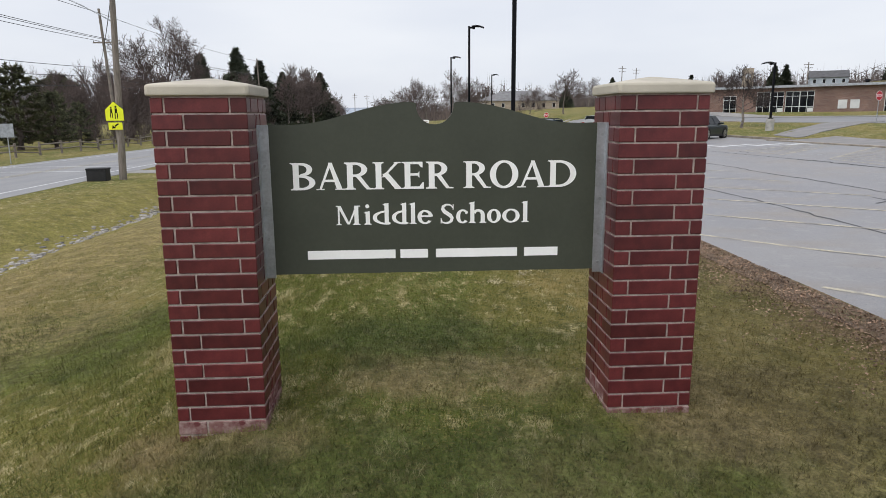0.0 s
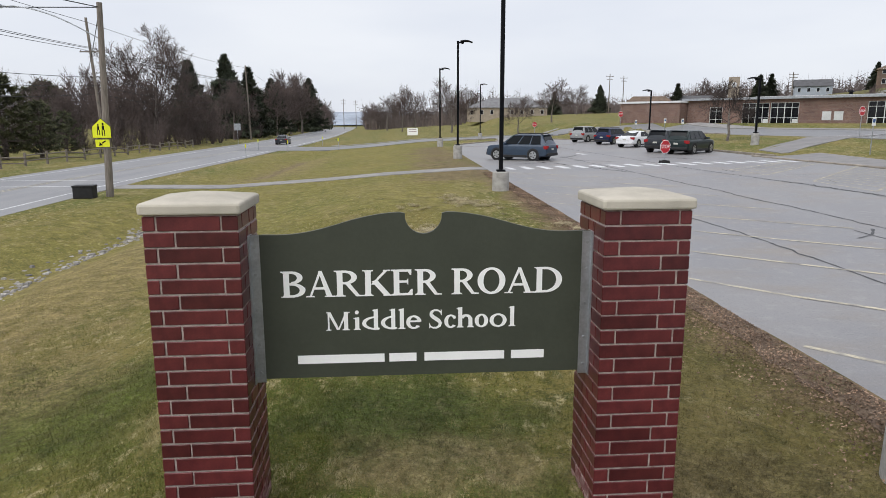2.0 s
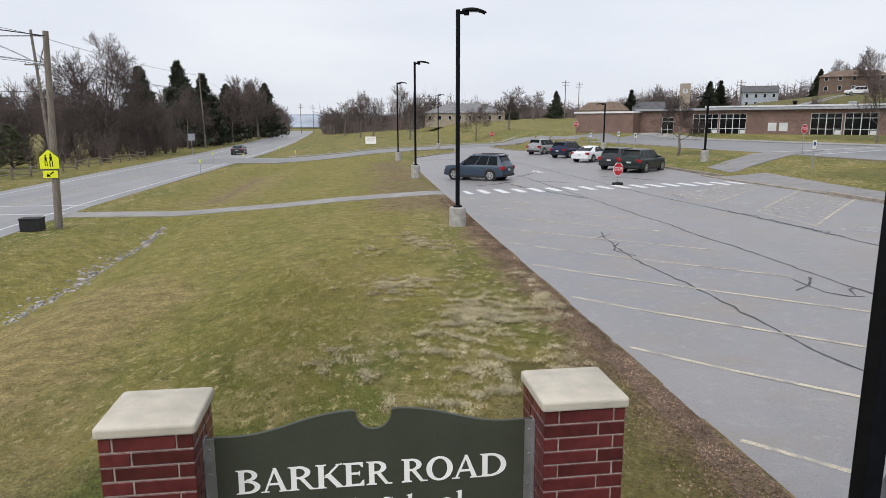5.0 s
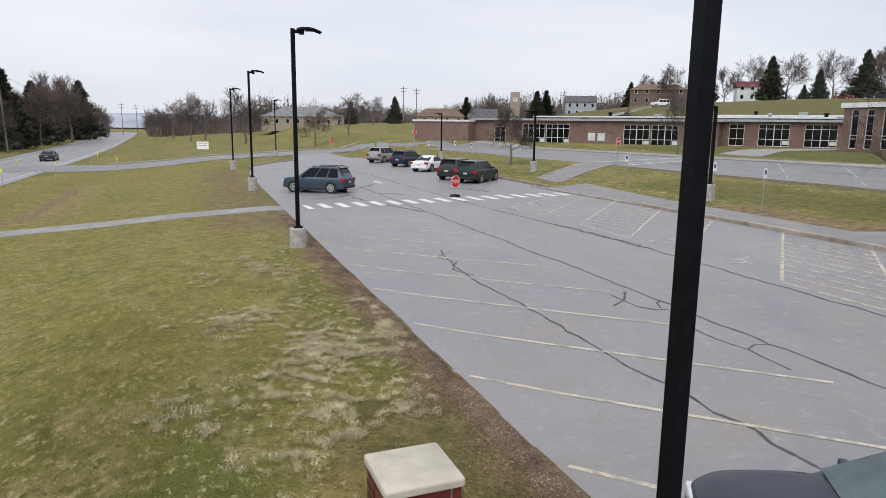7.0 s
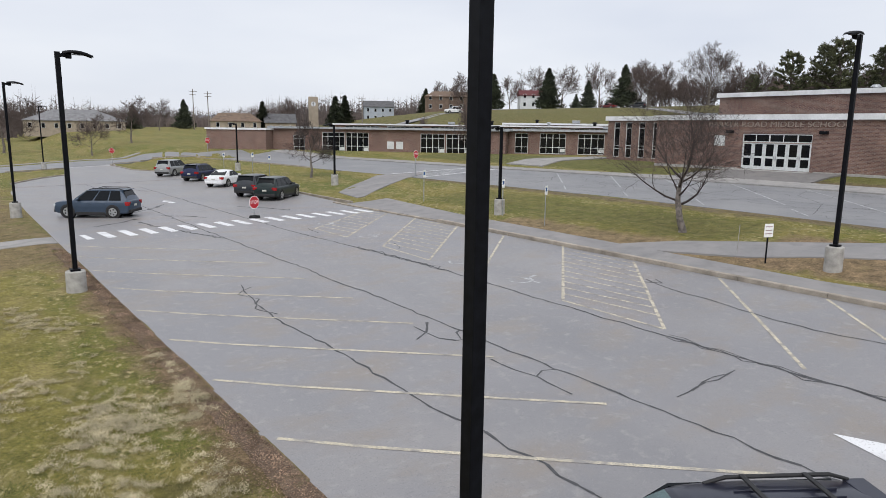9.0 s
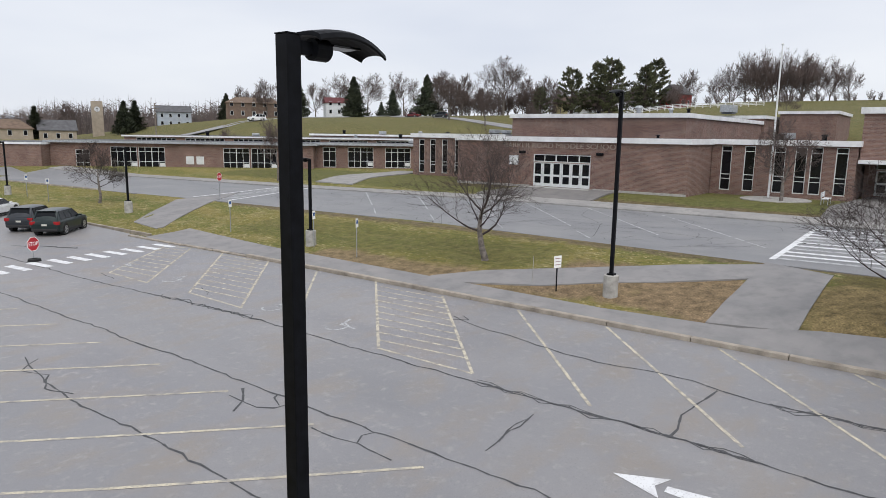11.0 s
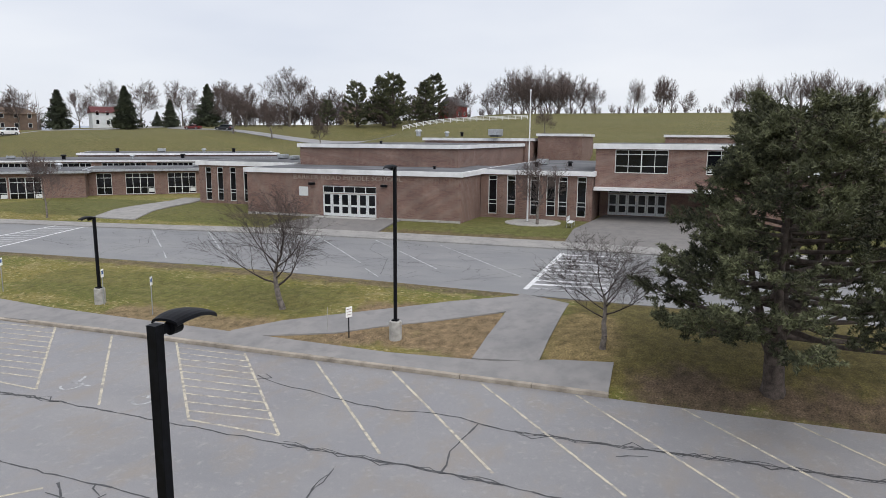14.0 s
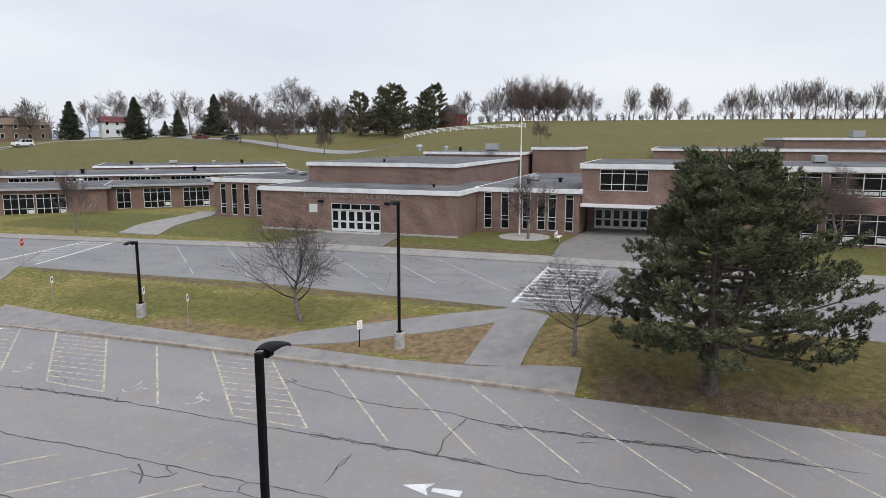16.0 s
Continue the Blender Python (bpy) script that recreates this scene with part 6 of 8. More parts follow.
def grow_thicket(seed, height, width, stems, twig=0.02, reach=1.0, n=8, fine=False):
    """Several slender upright stems from one stool, each with rising side branches and twigs."""
    rnd = random.Random(seed)
    trunk, crown = [], []
    for _ in range(stems):
        a = rnd.uniform(0, 2 * math.pi)
        ro = width * math.sqrt(rnd.random()) * 0.6
        p = Vector((math.cos(a) * ro * 0.15, math.sin(a) * ro * 0.15, -0.3))
        d = Vector((math.cos(a) * 1.5 * ro / height + rnd.gauss(0, .05), math.sin(a) * 1.5 * ro / height + rnd.gauss(0, .05), 1)).normalized()
        top = height * rnd.uniform(0.62, 1.0)
        r = 0.008 * height * rnd.uniform(0.7, 1.2)
        for i in range(n):
            d = (d + Vector((rnd.gauss(0, 0.09), rnd.gauss(0, 0.09), 0.06))).normalized()
            q = p + d * (top / n)
            r2 = max(twig * 0.8, r * 0.72)
            trunk.append((p, q, r, r2))
            if i >= 0:
                for _ in range(3):
                    b = rnd.uniform(0, 2 * math.pi)
                    e = Vector((math.cos(b) * 0.75, math.sin(b) * 0.75, rnd.uniform(0.5, 1.2))).normalized()
                    ln = height * reach * rnd.uniform(0.10, 0.20) * (1.15 - 0.5 * i / n)
                    w = q + e * ln
                    crown.append((q, w, max(twig, r2 * 0.45), 0))
                    for _ in range(3 if n > 5 else 2):
                        st = q.lerp(w, rnd.uniform(0.3, 1.0))
                        f = (e + Vector((rnd.gauss(0, .55), rnd.gauss(0, .55), rnd.gauss(.25, .35)))).normalized()
                        x = st + f * ln * rnd.uniform(0.35, 0.7)
                        crown.append((st, x, twig, 0))
                        for _ in range(2 if fine else 0):
                            g = (f + Vector((rnd.gauss(0, .6), rnd.gauss(0, .6), rnd.gauss(.2, .4)))).normalized()
                            y = st.lerp(x, rnd.uniform(0.4, 1.0))
                            crown.append((y, y + g * ln * rnd.uniform(0.2, 0.4), twig * 0.8, twig * 0.5))
            p, r = q, r2
    return trunk, crown


def thicket(m, seed, height, width, stems, label, group, twig=0.026, reach=1.0, n=6):
    root = thing("bare_tree", m, label, "tree", group)
    trunk, crown = grow_thicket(seed, height, width, stems, twig, reach, n)
    for nm, segs, mt in (("trunk", trunk, M_TWIG), ("crown", crown, M_TWIG)):
        ob = new(nm, mesh_tubes(nm, segs, 5 if nm == "trunk" else 3, mt))
        ob.parent = root
    return root


def needle_mesh(name, clumps, material, rnd, blades, length, width):
    """Tufts of needles: thin crossed blades at each clump (place, radius)."""
    verts, faces = [], []
    for c, r in clumps:
        for _ in range(blades):
            d = Vector((rnd.gauss(0, 1), rnd.gauss(0, 1), rnd.gauss(0.25, 0.8))).normalized()
            p = c + d * r * rnd.random() ** 0.5
            d2 = (d + Vector((rnd.gauss(0, .4), rnd.gauss(0, .4), rnd.gauss(0.3, .4)))).normalized()
            x = d2.orthogonal().normalized() * width * rnd.uniform(0.6, 1.3)
            ln = length * rnd.uniform(0.6, 1.3)
            s = len(verts)
            verts += [tuple(p - x), tuple(p + x), tuple(p + d2 * ln)]
            faces.append((s, s + 1, s + 2))
    me = bpy.data.meshes.new(name)
    me.from_pydata(verts, [], faces)
    me.materials.append(material)
    return me


def pine_tree(m, seed, height, radius, label, limbs=62, sprays=11, tufts=5, blades=34, blade=(0.17, 0.017), group="", clear=0.12, skew=(0.0, 0.0), tuft=0.19, inner=0.20, stems=0):
    """A broad old pine: limbs that sweep out and up from a forked bole, hung with sprays of needle tufts."""
    rnd = random.Random(seed)
    root = thing("pine_tree", m, label, "tree", group)
    bole = 0.030 * height
    segs = [(Vector((0, 0, -0.4)), Vector((0, 0, 0.35)), bole * 1.55, bole * 1.08)]
    axis_pts = [Vector((rnd.gauss(0, .06), rnd.gauss(0, .06), 0.35 + (height * 0.93 - 0.35) * i / 9)) for i in range(10)]
    axis_pts[0] = Vector((0, 0, 0.35))
    for i in range(9):
        segs.append((axis_pts[i], axis_pts[i + 1], bole * 1.08 * (1 - i / 9.5), bole * 1.08 * (1 - (i + 1) / 9.5)))
    tips = []

    def at_height(z):
        k = min(max((z - 0.35) / (height * 0.93 - 0.35), 0), 0.999) * 9
        return axis_pts[int(k)].lerp(axis_pts[int(k) + 1], k % 1)

    # co-dominant stems rise steeply from low on the bole
    for i in range(stems):
        a = 0.9 + i * 2 * math.pi / stems
        p = at_height(height * (0.10 + 0.03 * i))
        d = Vector((math.cos(a), math.sin(a), 0))
        last, r = p, bole * 0.62
        for j in range(1, 8):
            f = j / 7
            nxt = p + d * (0.20 * radius * math.sqrt(f) + 0.12 * radius * f) + Vector((rnd.gauss(0, .05), rnd.gauss(0, .05), height * 0.58 * f))
            segs.append((last, nxt, r, r * 0.82))
            last, r = nxt, r * 0.82
    for i in range(limbs):
        k = (i + rnd.random()) / limbs
        z = height * (clear + (0.84 - clear) * k ** 1.05)
        a = i * 2.399 + rnd.gauss(0, 0.3)
        # widest a third of the way up, domed above
        full = max(0.05, 1 - 0.66 * max(k - 0.12, 0) / 0.88 - 0.12 * k ** 4) if stems else max(0.05, 1 - (max(k - 0.20, 0) / 0.86) ** 1.7) * (0.90 + 0.10 * min(k / 0.2, 1))
        out = Vector((math.cos(a), math.sin(a), 0))
        reach = radius * full * rnd.uniform(0.72, 1.08) * (1 + out.x * skew[0] + out.y * skew[1])
        p = at_height(z)
        rise = 0.04 + 0.42 * k * k
        pts = [p]
        for j in range(1, 6):
            f = j / 5
            sag = -0.06 * reach * math.sin(math.pi * f) * (1 - k)
            pts.append(p + out * reach * f + Vector((rnd.gauss(0, .05), rnd.gauss(0, .05), rise * reach * f + sag + 0.10 * reach * f * f)))
        r0 = 0.0115 * height * (1 - 0.65 * k)
        for j in range(5):
            segs.append((pts[j], pts[j + 1], r0 * (1 - j / 5.5), r0 * (1 - (j + 1) / 5.5)))
        for j in range(sprays):
            low = max(inner, 0.62 - 1.1 * k) if inner > 0.2 else inner
            f = low + (1 - low) * (j + rnd.random()) / sprays
            q = f * 4.999
            b = pts[int(q)].lerp(pts[int(q) + 1], q % 1)
            w = (1 if j % 2 else -1) * rnd.uniform(0.45, 1.1)
            d = (out * rnd.uniform(0.5, 1.0) + Vector((-out.y, out.x, 0)) * w + Vector((0, 0, rnd.gauss(0.25, 0.38)))).normalized()
            ln = (0.26 * radius * (1.15 - f) + 0.35) * rnd.uniform(0.6, 1.1)
            e = b + d * ln
            segs.append((b, e, 0.012, 0))
            for n in range(tufts):
                g = (n + rnd.random()) / tufts
                c = b.lerp(e, 0.25 + 0.75 * g) + Vector((rnd.gauss(0, 0.10), rnd.gauss(0, 0.10), rnd.gauss(0.04, 0.07)))
                tips.append((c, (d + Vector((rnd.gauss(0, .3), rnd.gauss(0, .3), 0.45))).normalized()))
    ob = new("trunk", mesh_tubes("trunk", segs, 8, M_PINEBARK))
    ob.parent = root
    # each tuft is a brush of needles that point along and out from its shoot
    verts, faces = [], []
    for c, d in tips:
        size = tuft * rnd.uniform(0.75, 1.3)
        for _ in range(blades):
            f = rnd.random()
            side = Vector((rnd.gauss(0, 1), rnd.gauss(0, 1), rnd.gauss(0, 1)))
            n = (d * rnd.uniform(0.15, 0.9) + side.normalized() * 0.9).normalized()
            p = c + d * size * (f - 0.5) * 1.3
            x = n.orthogonal().normalized() * blade[1] * rnd.uniform(0.7, 1.3)
            s = len(verts)
            verts += [tuple(p - x), tuple(p + x), tuple(p + n * blade[0] * rnd.uniform(0.7, 1.2))]
            faces.append((s, s + 1, s + 2))
    me = bpy.data.meshes.new("crown")
    me.from_pydata(verts, [], faces)
    me.materials.append(M_NEEDLE)
    ob = new("crown", me)
    ob.parent = root
    return root


def spruce_tree(m, seed, height, radius, label, group="", tiers=26, per=15, blades=12):
    """A conical spruce with drooping boughs."""
    rnd = random.Random(seed)
    root = thing("spruce_tree", m, label, "tree", group)
    segs = [(Vector((0, 0, -0.4)), Vector((0, 0, height * 0.95)), 0.02 * height, 0.02)]
    tufts = []
    for i in range(tiers):
        k = i / tiers
        z = height * (0.06 + 0.9 * k)
        for j in range(max(4, int(per * (1 - 0.6 * k)))):
            a = rnd.uniform(0, 2 * math.pi)
            rr = (radius * (1 - k) ** 0.9 + 0.12) * rnd.uniform(0.45, 1.25)
            lift = rnd.gauss(0, 0.022 * height)
            for q in (0.3, 0.55, 0.8, 1.0):
                c = Vector((math.cos(a) * rr * q, math.sin(a) * rr * q, z + lift - 0.14 * rr * q + 0.16 * rr * q * q))
                tufts.append((c, 0.024 * height * (1.2 - 0.6 * k)))
    ob = new("trunk", mesh_tubes("trunk", segs, 6, M_BARK))
    ob.parent = root
    ob = new("crown", needle_mesh("crown", tufts, M_SPRUCE, rnd, blades, 0.05 * height, 0.012 * height))
    ob.parent = root
    return root


def at(u, v, turn=0.0, scale=1.0, z=None):
    return LOT @ pose(u, v, gz(u, v) if z is None else z, 0, 0, turn) @ Matrix.Diagonal((scale, scale, scale, 1))


bare_tree(at(24.6, 14.1), 11, 7.0, 3.1, 0.17, "leafless young tree leaning over the verge", lean=(-0.4, 1.7), levels=4, dens=0.98, upright=0.15, twig=0.0055, clear=0.20, limbs=9, limb=M_LIMB, sweep=0.16)
bare_tree(at(22.75, -3.3), 5, 5.6, 2.6, 0.13, "leafless young tree with a round crown on the lawn", levels=4, dens=0.95, upright=0.4, clear=0.27, twig=0.0055, limbs=8, limb=M_LIMB, sweep=0.14)
pine_tree(at(20.75, -9.85), 3, 12.0, 6.3, "tall dark-green pine with low spreading limbs", limbs=96, sprays=14, tufts=5, blades=26, blade=(0.19, 0.024), tuft=0.21, clear=0.17, skew=(0.05, -0.20), inner=0.34, stems=3)
bare_tree(at(25.2, 54.8), 23, 5.6, 2.3, 0.12, "small leafless tree beside the drive", levels=4, dens=1.1, upright=0.3, clear=0.28, limb=M_LIMB, twig=0.010)
bare_tree(at(45.5, 55.6), 31, 7.4, 2.1, 0.10, "slender leafless tree before the classroom wing", levels=4, dens=1.0, upright=0.9, twig=0.010)
bare_tree(at(54.0, 5.9), 37, 6.6, 2.5, 0.14, "leafless tree in a paved ring before the school", levels=5, dens=0.72, upright=0.6, twig=0.009)
bare_tree(at(56.5, -21.5), 41, 8.0, 3.3, 0.17, "leafless tree before the classroom block", levels=4, dens=1.25, upright=0.5, twig=0.010)

# trees far off are copies of a few grown ones
ROADSIDE, HILLTOP = "trees along the road", "trees on the hill"
proto_bare = [bare_tree(at(-38.75, 95.0), 101, 17.0, 6.6, 0.36, "broad leafless old tree behind the road", ROADSIDE, levels=5, dens=0.86, upright=0.40, twig=0.017, clear=0.16, limbs=9),
              bare_tree(at(-36.0, 128.0), 102, 12.0, 4.2, 0.22, "leafless tree in a roadside wood", ROADSIDE, levels=4, dens=1.0, upright=0.7, twig=0.026, clear=0.14),
              bare_tree(at(-38.0, 142.0), 103, 11.0, 3.8, 0.2, "leafless tree in a roadside wood", ROADSIDE, levels=4, dens=1.0, upright=0.8, twig=0.026, clear=0.12),
              bare_tree(at(-0.4, 190.0), 104, 12.8, 5.2, 0.24, "leafless tree on the far lawn", "trees on the far lawn", levels=4, dens=1.05, upright=0.45, twig=0.026, clear=0.20)]
proto_thick = [thicket(at(-43.0, 92.0), 131, 9.5, 2.4, 7, "clump of slender leafless stems in a roadside wood", ROADSIDE, 0.022),
               thicket(at(-46.0, 80.0), 132, 8.0, 3.0, 9, "clump of slender leafless stems in a roadside wood", ROADSIDE, 0.022)]
proto_far = [bare_tree(at(224, 41), 141, 14.0, 5.2, 0.26, "leafless tree in a dense hilltop grove", HILLTOP, levels=3, dens=1.5, upright=0.55, twig=0.030, clear=0.05, limbs=11),
             bare_tree(at(230, 34), 142, 14.0, 4.6, 0.24, "leafless tree in a dense hilltop grove", HILLTOP, levels=3, dens=1.5, upright=0.6, twig=0.030, clear=0.04, limbs=11),
             bare_tree(at(229, 1), 143, 13.0, 3.3, 0.20, "slender leafless tree along the hill's crest", "trees on the crest", levels=3, dens=1.2, upright=0.8, twig=0.030, clear=0.10, limbs=9)]
proto_spruce = [spruce_tree(at(-39.6, 138), 111, 16.8, 5.6, "dark spruce beside the road", ROADSIDE),
                spruce_tree(at(-48.2, 142), 112, 16.1, 5.4, "dark spruce beside the road", ROADSIDE)]
proto_pine = pine_tree(at(177, 95), 121, 9.0, 3.4, "dark pine on the hill", limbs=34, sprays=7, tufts=3, blades=22, blade=(0.30, 0.045), group=HILLTOP, clear=0.05, tuft=0.34)


def plant(proto, grown, u, v, h, turn, label="", group=""):
    ob = copy_thing(proto, at(u, v, turn, h / grown))
    if label:
        tagged(ob, label=label)
    if group:
        ob["group"] = group
    return ob


rt = random.Random(77)
# the dark evergreens beside the road
for u, v, h in ((-38.9, 58, 8.3), (-37.8, 62, 5.9), (-39.3, 70, 5.0), (-56.3, 100, 10.2), (-59.4, 110, 10.0), (-52, 88, 8.6), (-44, 50, 7.5), (-47.5, 66, 7.0)):
    plant(proto_pine, 9.0, u, v, h, rt.uniform(0, 360), "dark evergreen beside the road", ROADSIDE)
for u, v, h in ((-37.6, 150, 15.3), (-37.6, 175, 14.4), (-34.8, 225, 17.4), (-39, 160, 11), (-42, 172, 12)):
    plant(rt.choice(proto_spruce), 16.8, u, v, h, rt.uniform(0, 360))
for u, v, h in ((-40.4, 238, 5.0), (-39.6, 243, 5.2), (-38.8, 233, 4.6), (-40, 228, 4.8)):
    plant(proto_spruce[1], 16.1, u, v, h, rt.uniform(0, 360), "clipped dark evergreen beside the road", ROADSIDE)
for u, v, h in ((-35.5, 170, 14.8), (-34.5, 185, 17.2), (-33.7, 200, 17.6), (-37, 193, 16.5), (-36, 178, 15.5), (-40, 207, 16), (-49.3, 95, 10.8), (-45.3, 92, 9.0), (-36.0, 105, 9.2), (-43, 101, 11), (-47, 84, 8.6), (-52, 108, 11), (-41, 86, 9), (-46, 112, 12), (-39, 150, 12.5), (-42, 137, 12)):
    plant(rt.choice(proto_bare[1:3]), 11.5, u, v, h, rt.uniform(0, 360))
for i in range(30):
    v = 66 + i * 4.4 + rt.uniform(-2, 2)
    u = lerp_table(v, ROAD_EDGE) - rt.uniform(17.5, 33)
    plant(rt.choice(proto_thick), 9.0, u, v, rt.uniform(5.0, 8.2) + (3.5 if v > 140 else 0), rt.uniform(0, 360))
for i in range(44):
    v = rt.uniform(76, 118)
    u = lerp_table(v, ROAD_EDGE) - 12 - rt.uniform(2.5, 26)
    plant(rt.choice(proto_thick), 9.0, u, v, rt.uniform(6.0, 9.8), rt.uniform(0, 360))
for i in range(46):
    v = 212 + i * 4.2 + rt.uniform(-2, 2)
    u = lerp_table(v, ROAD_EDGE) - rt.uniform(15.0, 36)
    plant(rt.choice(proto_far[:2]), 14.0, u, v, rt.uniform(12.0, 17.5), rt.uniform(0, 360), "tall leafless trees in a roadside wood", ROADSIDE)


def brush_line(name, places, label, seed, twig):
    """Low tangled brush, too thick to count, grown along a line."""
    rnd = random.Random(seed)
    segs = []
    for u, v, h in places:
        trunk, crown = grow_thicket(rnd.randint(0, 99999), h, 0.6 * h, 9, twig, 1.3, 4)
        o = Vector((u, v, gz(u, v)))
        segs += [(a + o, b + o, ra, rb) for a, b, ra, rb in trunk + crown]
    ob = new(name, mesh_tubes(name, segs, 3, M_TWIG))
    ob.matrix_world = LOT
    tagged(ob, label, "brush", kind="stuff")


brush_line("roadside_brush", [(lerp_table(v, ROAD_EDGE) - rt.uniform(15.2, 19), v, rt.uniform(2.0, 4.2)) for v in [70 + i * 2.2 for i in range(36)]], "low leafless brown brush along a rail fence", 5, 0.022)
brush_line("hill_brush", [(192 + rt.uniform(-9, 9), v, rt.uniform(2.5, 5.0)) for v in [60 + i * 2.1 for i in range(62)]], "low leafless brown brush between the hill trees", 8, 0.04)
brush_line("crest_brush", [(218 - 0.05 * abs(v) + rt.uniform(-2, 5), v, rt.uniform(1.4, 3.6)) for v in [66 - i * 2.0 + rt.uniform(-1, 1) for i in range(72)]], "low leafless brown brush along the hill's crest", 6, 0.035)
for u, v, h in ((7.6, 155, 12.9), (19.3, 131, 7.9), (27.1, 136, 9.2), (-9.4, 236, 13.5), (14, 232, 12), (50, 205, 9.5), (-13.8, 280, 11.5), (-16, 262, 10), (24, 250, 12)):
    plant(proto_bare[3], 12.8, u, v, h, rt.uniform(0, 360), "leafless tree on the far lawn", "trees on the far lawn")
plant(proto_far[2], 13.5, -4.0, 188, 14.0, 30, "slender pale leafless tree on the far lawn", "trees on the far lawn")
for u, v, h in ((149, 145, 12.4), (165, 143, 8.6), (174, 136, 13.3), (139, 159, 11.8), (176, 158, 5.3), (78, 196, 9.5), (103, 196, 10.5), (107, 197, 10), (60, 215, 9), (152, 214, 11), (48, 228, 8)):
    plant(rt.choice(proto_spruce), 16.8, u, v, h, rt.uniform(0, 360), "dark spruce on the hillside", HILLTOP)
for u, v, h in ((173, 83, 14.4), (176, 76, 15.6), (172, 71, 16.6), (191, 66, 16.0), (181, 65, 13.5)):
    plant(proto_pine, 9.0, u, v, h, rt.uniform(0, 360), "tall dark pine on the hill", HILLTOP)
for u, v, h in ((181, 152, 13.5), (189, 142, 15.8), (179, 130, 14.3), (177, 124, 13.2), (193, 109, 13.5), (192, 100, 12.8), (143, 104, 10.9), (144, 93, 9.7), (144, 79, 7.1), (138, 173, 13.1), (167, 182, 13.2), (179, 184, 14.6), (187, 175, 14.6), (227, 68, 12.2), (136, 21, 4.6), (92, 206, 12), (150, 200, 12), (160, 210, 11), (68, 96, 6)):
    plant(rt.choice(proto_bare[1:]), 11.2, u, v, h, rt.uniform(0, 360), "leafless tree on the hill", HILLTOP)
plant(proto_bare[0], 18.0, 180, 110, 20.0, 40, "very large leafless tree on the hill", HILLTOP)
for u, v, h in ((230, 59, 11.2), (226, 54, 14.1), (224, 49, 15.9), (233, 47, 17.5), (224, 41, 17.4), (230, 38, 17.2), (225, 33, 15.8), (231, 30, 15.7), (226, 26, 13.8), (225, 21, 11.7), (193, 103, 9.4), (198, 101, 10.6), (192, 90, 9.2), (198, 88, 9.4), (205, 85, 9.5), (184, 92, 8), (188, 80, 9), (186, 72, 8), (196, 70, 8), (183, 118, 9), (187, 128, 9), (190, 150, 9), (228, 44, 15), (221, 45, 13), (222, 36, 14), (228, 34, 15), (150, 190, 9), (172, 178, 8), (195, 120, 10), (197, 112, 10)):
    plant(rt.choice(proto_far[:2]), 14.0, u, v, h, rt.uniform(0, 360), "leafless tree in a dense hilltop grove", HILLTOP)
for i in range(44):
    v = 150 - i * 2.1 + rt.uniform(-2, 2)
    plant(rt.choice(proto_far[:2]), 14.0, 196 + rt.uniform(-10, 12), v, rt.uniform(6, 11), rt.uniform(0, 360), "leafless tree in a dense hilltop grove", HILLTOP)
for u, v, h in ((228, 9, 12.6), (233, 8, 12.4), (229, 1, 13.2), (234, 0, 13.9), (229, -3, 12.2), (229, -8, 8.1), (223, -21, 8.5), (223, -23, 10.5), (223, -26, 11.5), (223, -29, 10.5), (223, -31, 9.5), (222, -34, 10.5), (222, -37, 12.5), (222, -40, 12.1), (221, -42, 12.9), (221, -44, 12.5), (221, -46, 13.5), (220, -49, 10.9), (220, -51, 10.5), (219, -54, 9.9),
                (219, -56, 9.3), (218, -58, 8.9), (218, -61, 11.5), (217, -63, 8.5), (224, -66, 10), (222, -70, 11), (224, -75, 10)):
    plant(proto_far[2] if rt.random() < 0.75 else proto_far[0], 13.5, u, v, h, rt.uniform(0, 360), "slender leafless tree along the hill's crest", "trees on the crest")

def far_woods():
    """The blurred line of woods at the horizon: countless thin leafless stems."""
    rnd = random.Random(5)
    verts, faces = [], []
    for i in range(12500):
        k = rnd.random()
        a = math.radians(-44 + 84 * k)
        r = rnd.uniform(270, 430)
        u, v = math.sin(a) * r, math.cos(a) * r
        if lerp_table(v, ROAD_EDGE) - 13 < u < lerp_table(v, ROAD_EDGE) + 5 and v > 0:
            continue
        z = gz(u, v) - 0.5
        h = rnd.uniform(5, 13.5) * (0.75 + 0.9 * noise.noise((u * 0.025, v * 0.025, 1)))
        s = len(verts)
        w = rnd.uniform(0.12, 0.35)
        t = Vector((rnd.gauss(0, 1.2), rnd.gauss(0, 1.2), 0))
        verts += [(u - w, v, z), (u + w, v, z), (u + t.x, v + t.y, z + h)]
        faces.append((s, s + 1, s + 2))
        for _ in range(5):
            q = rnd.uniform(0.25, 0.8)
            b = Vector((u + t.x * q, v + t.y * q, z + h * q))
            e = b + Vector((rnd.gauss(0, 1.7), rnd.gauss(0, 1.7), rnd.uniform(0.8, 2.4)))
            s = len(verts)
            verts += [tuple(b), (b.x, b.y, b.z + 0.28), tuple(e)]
            faces.append((s, s + 1, s + 2))
    me = bpy.data.meshes.new("far_woods")
    me.from_pydata(verts, [], faces)
    me.materials.append(M_FARTWIG)
    ob = new("far_woods", me)
    ob.matrix_world = LOT
    tagged(ob, "grey-brown leafless woods along the horizon", "woods", kind="stuff")


far_woods()


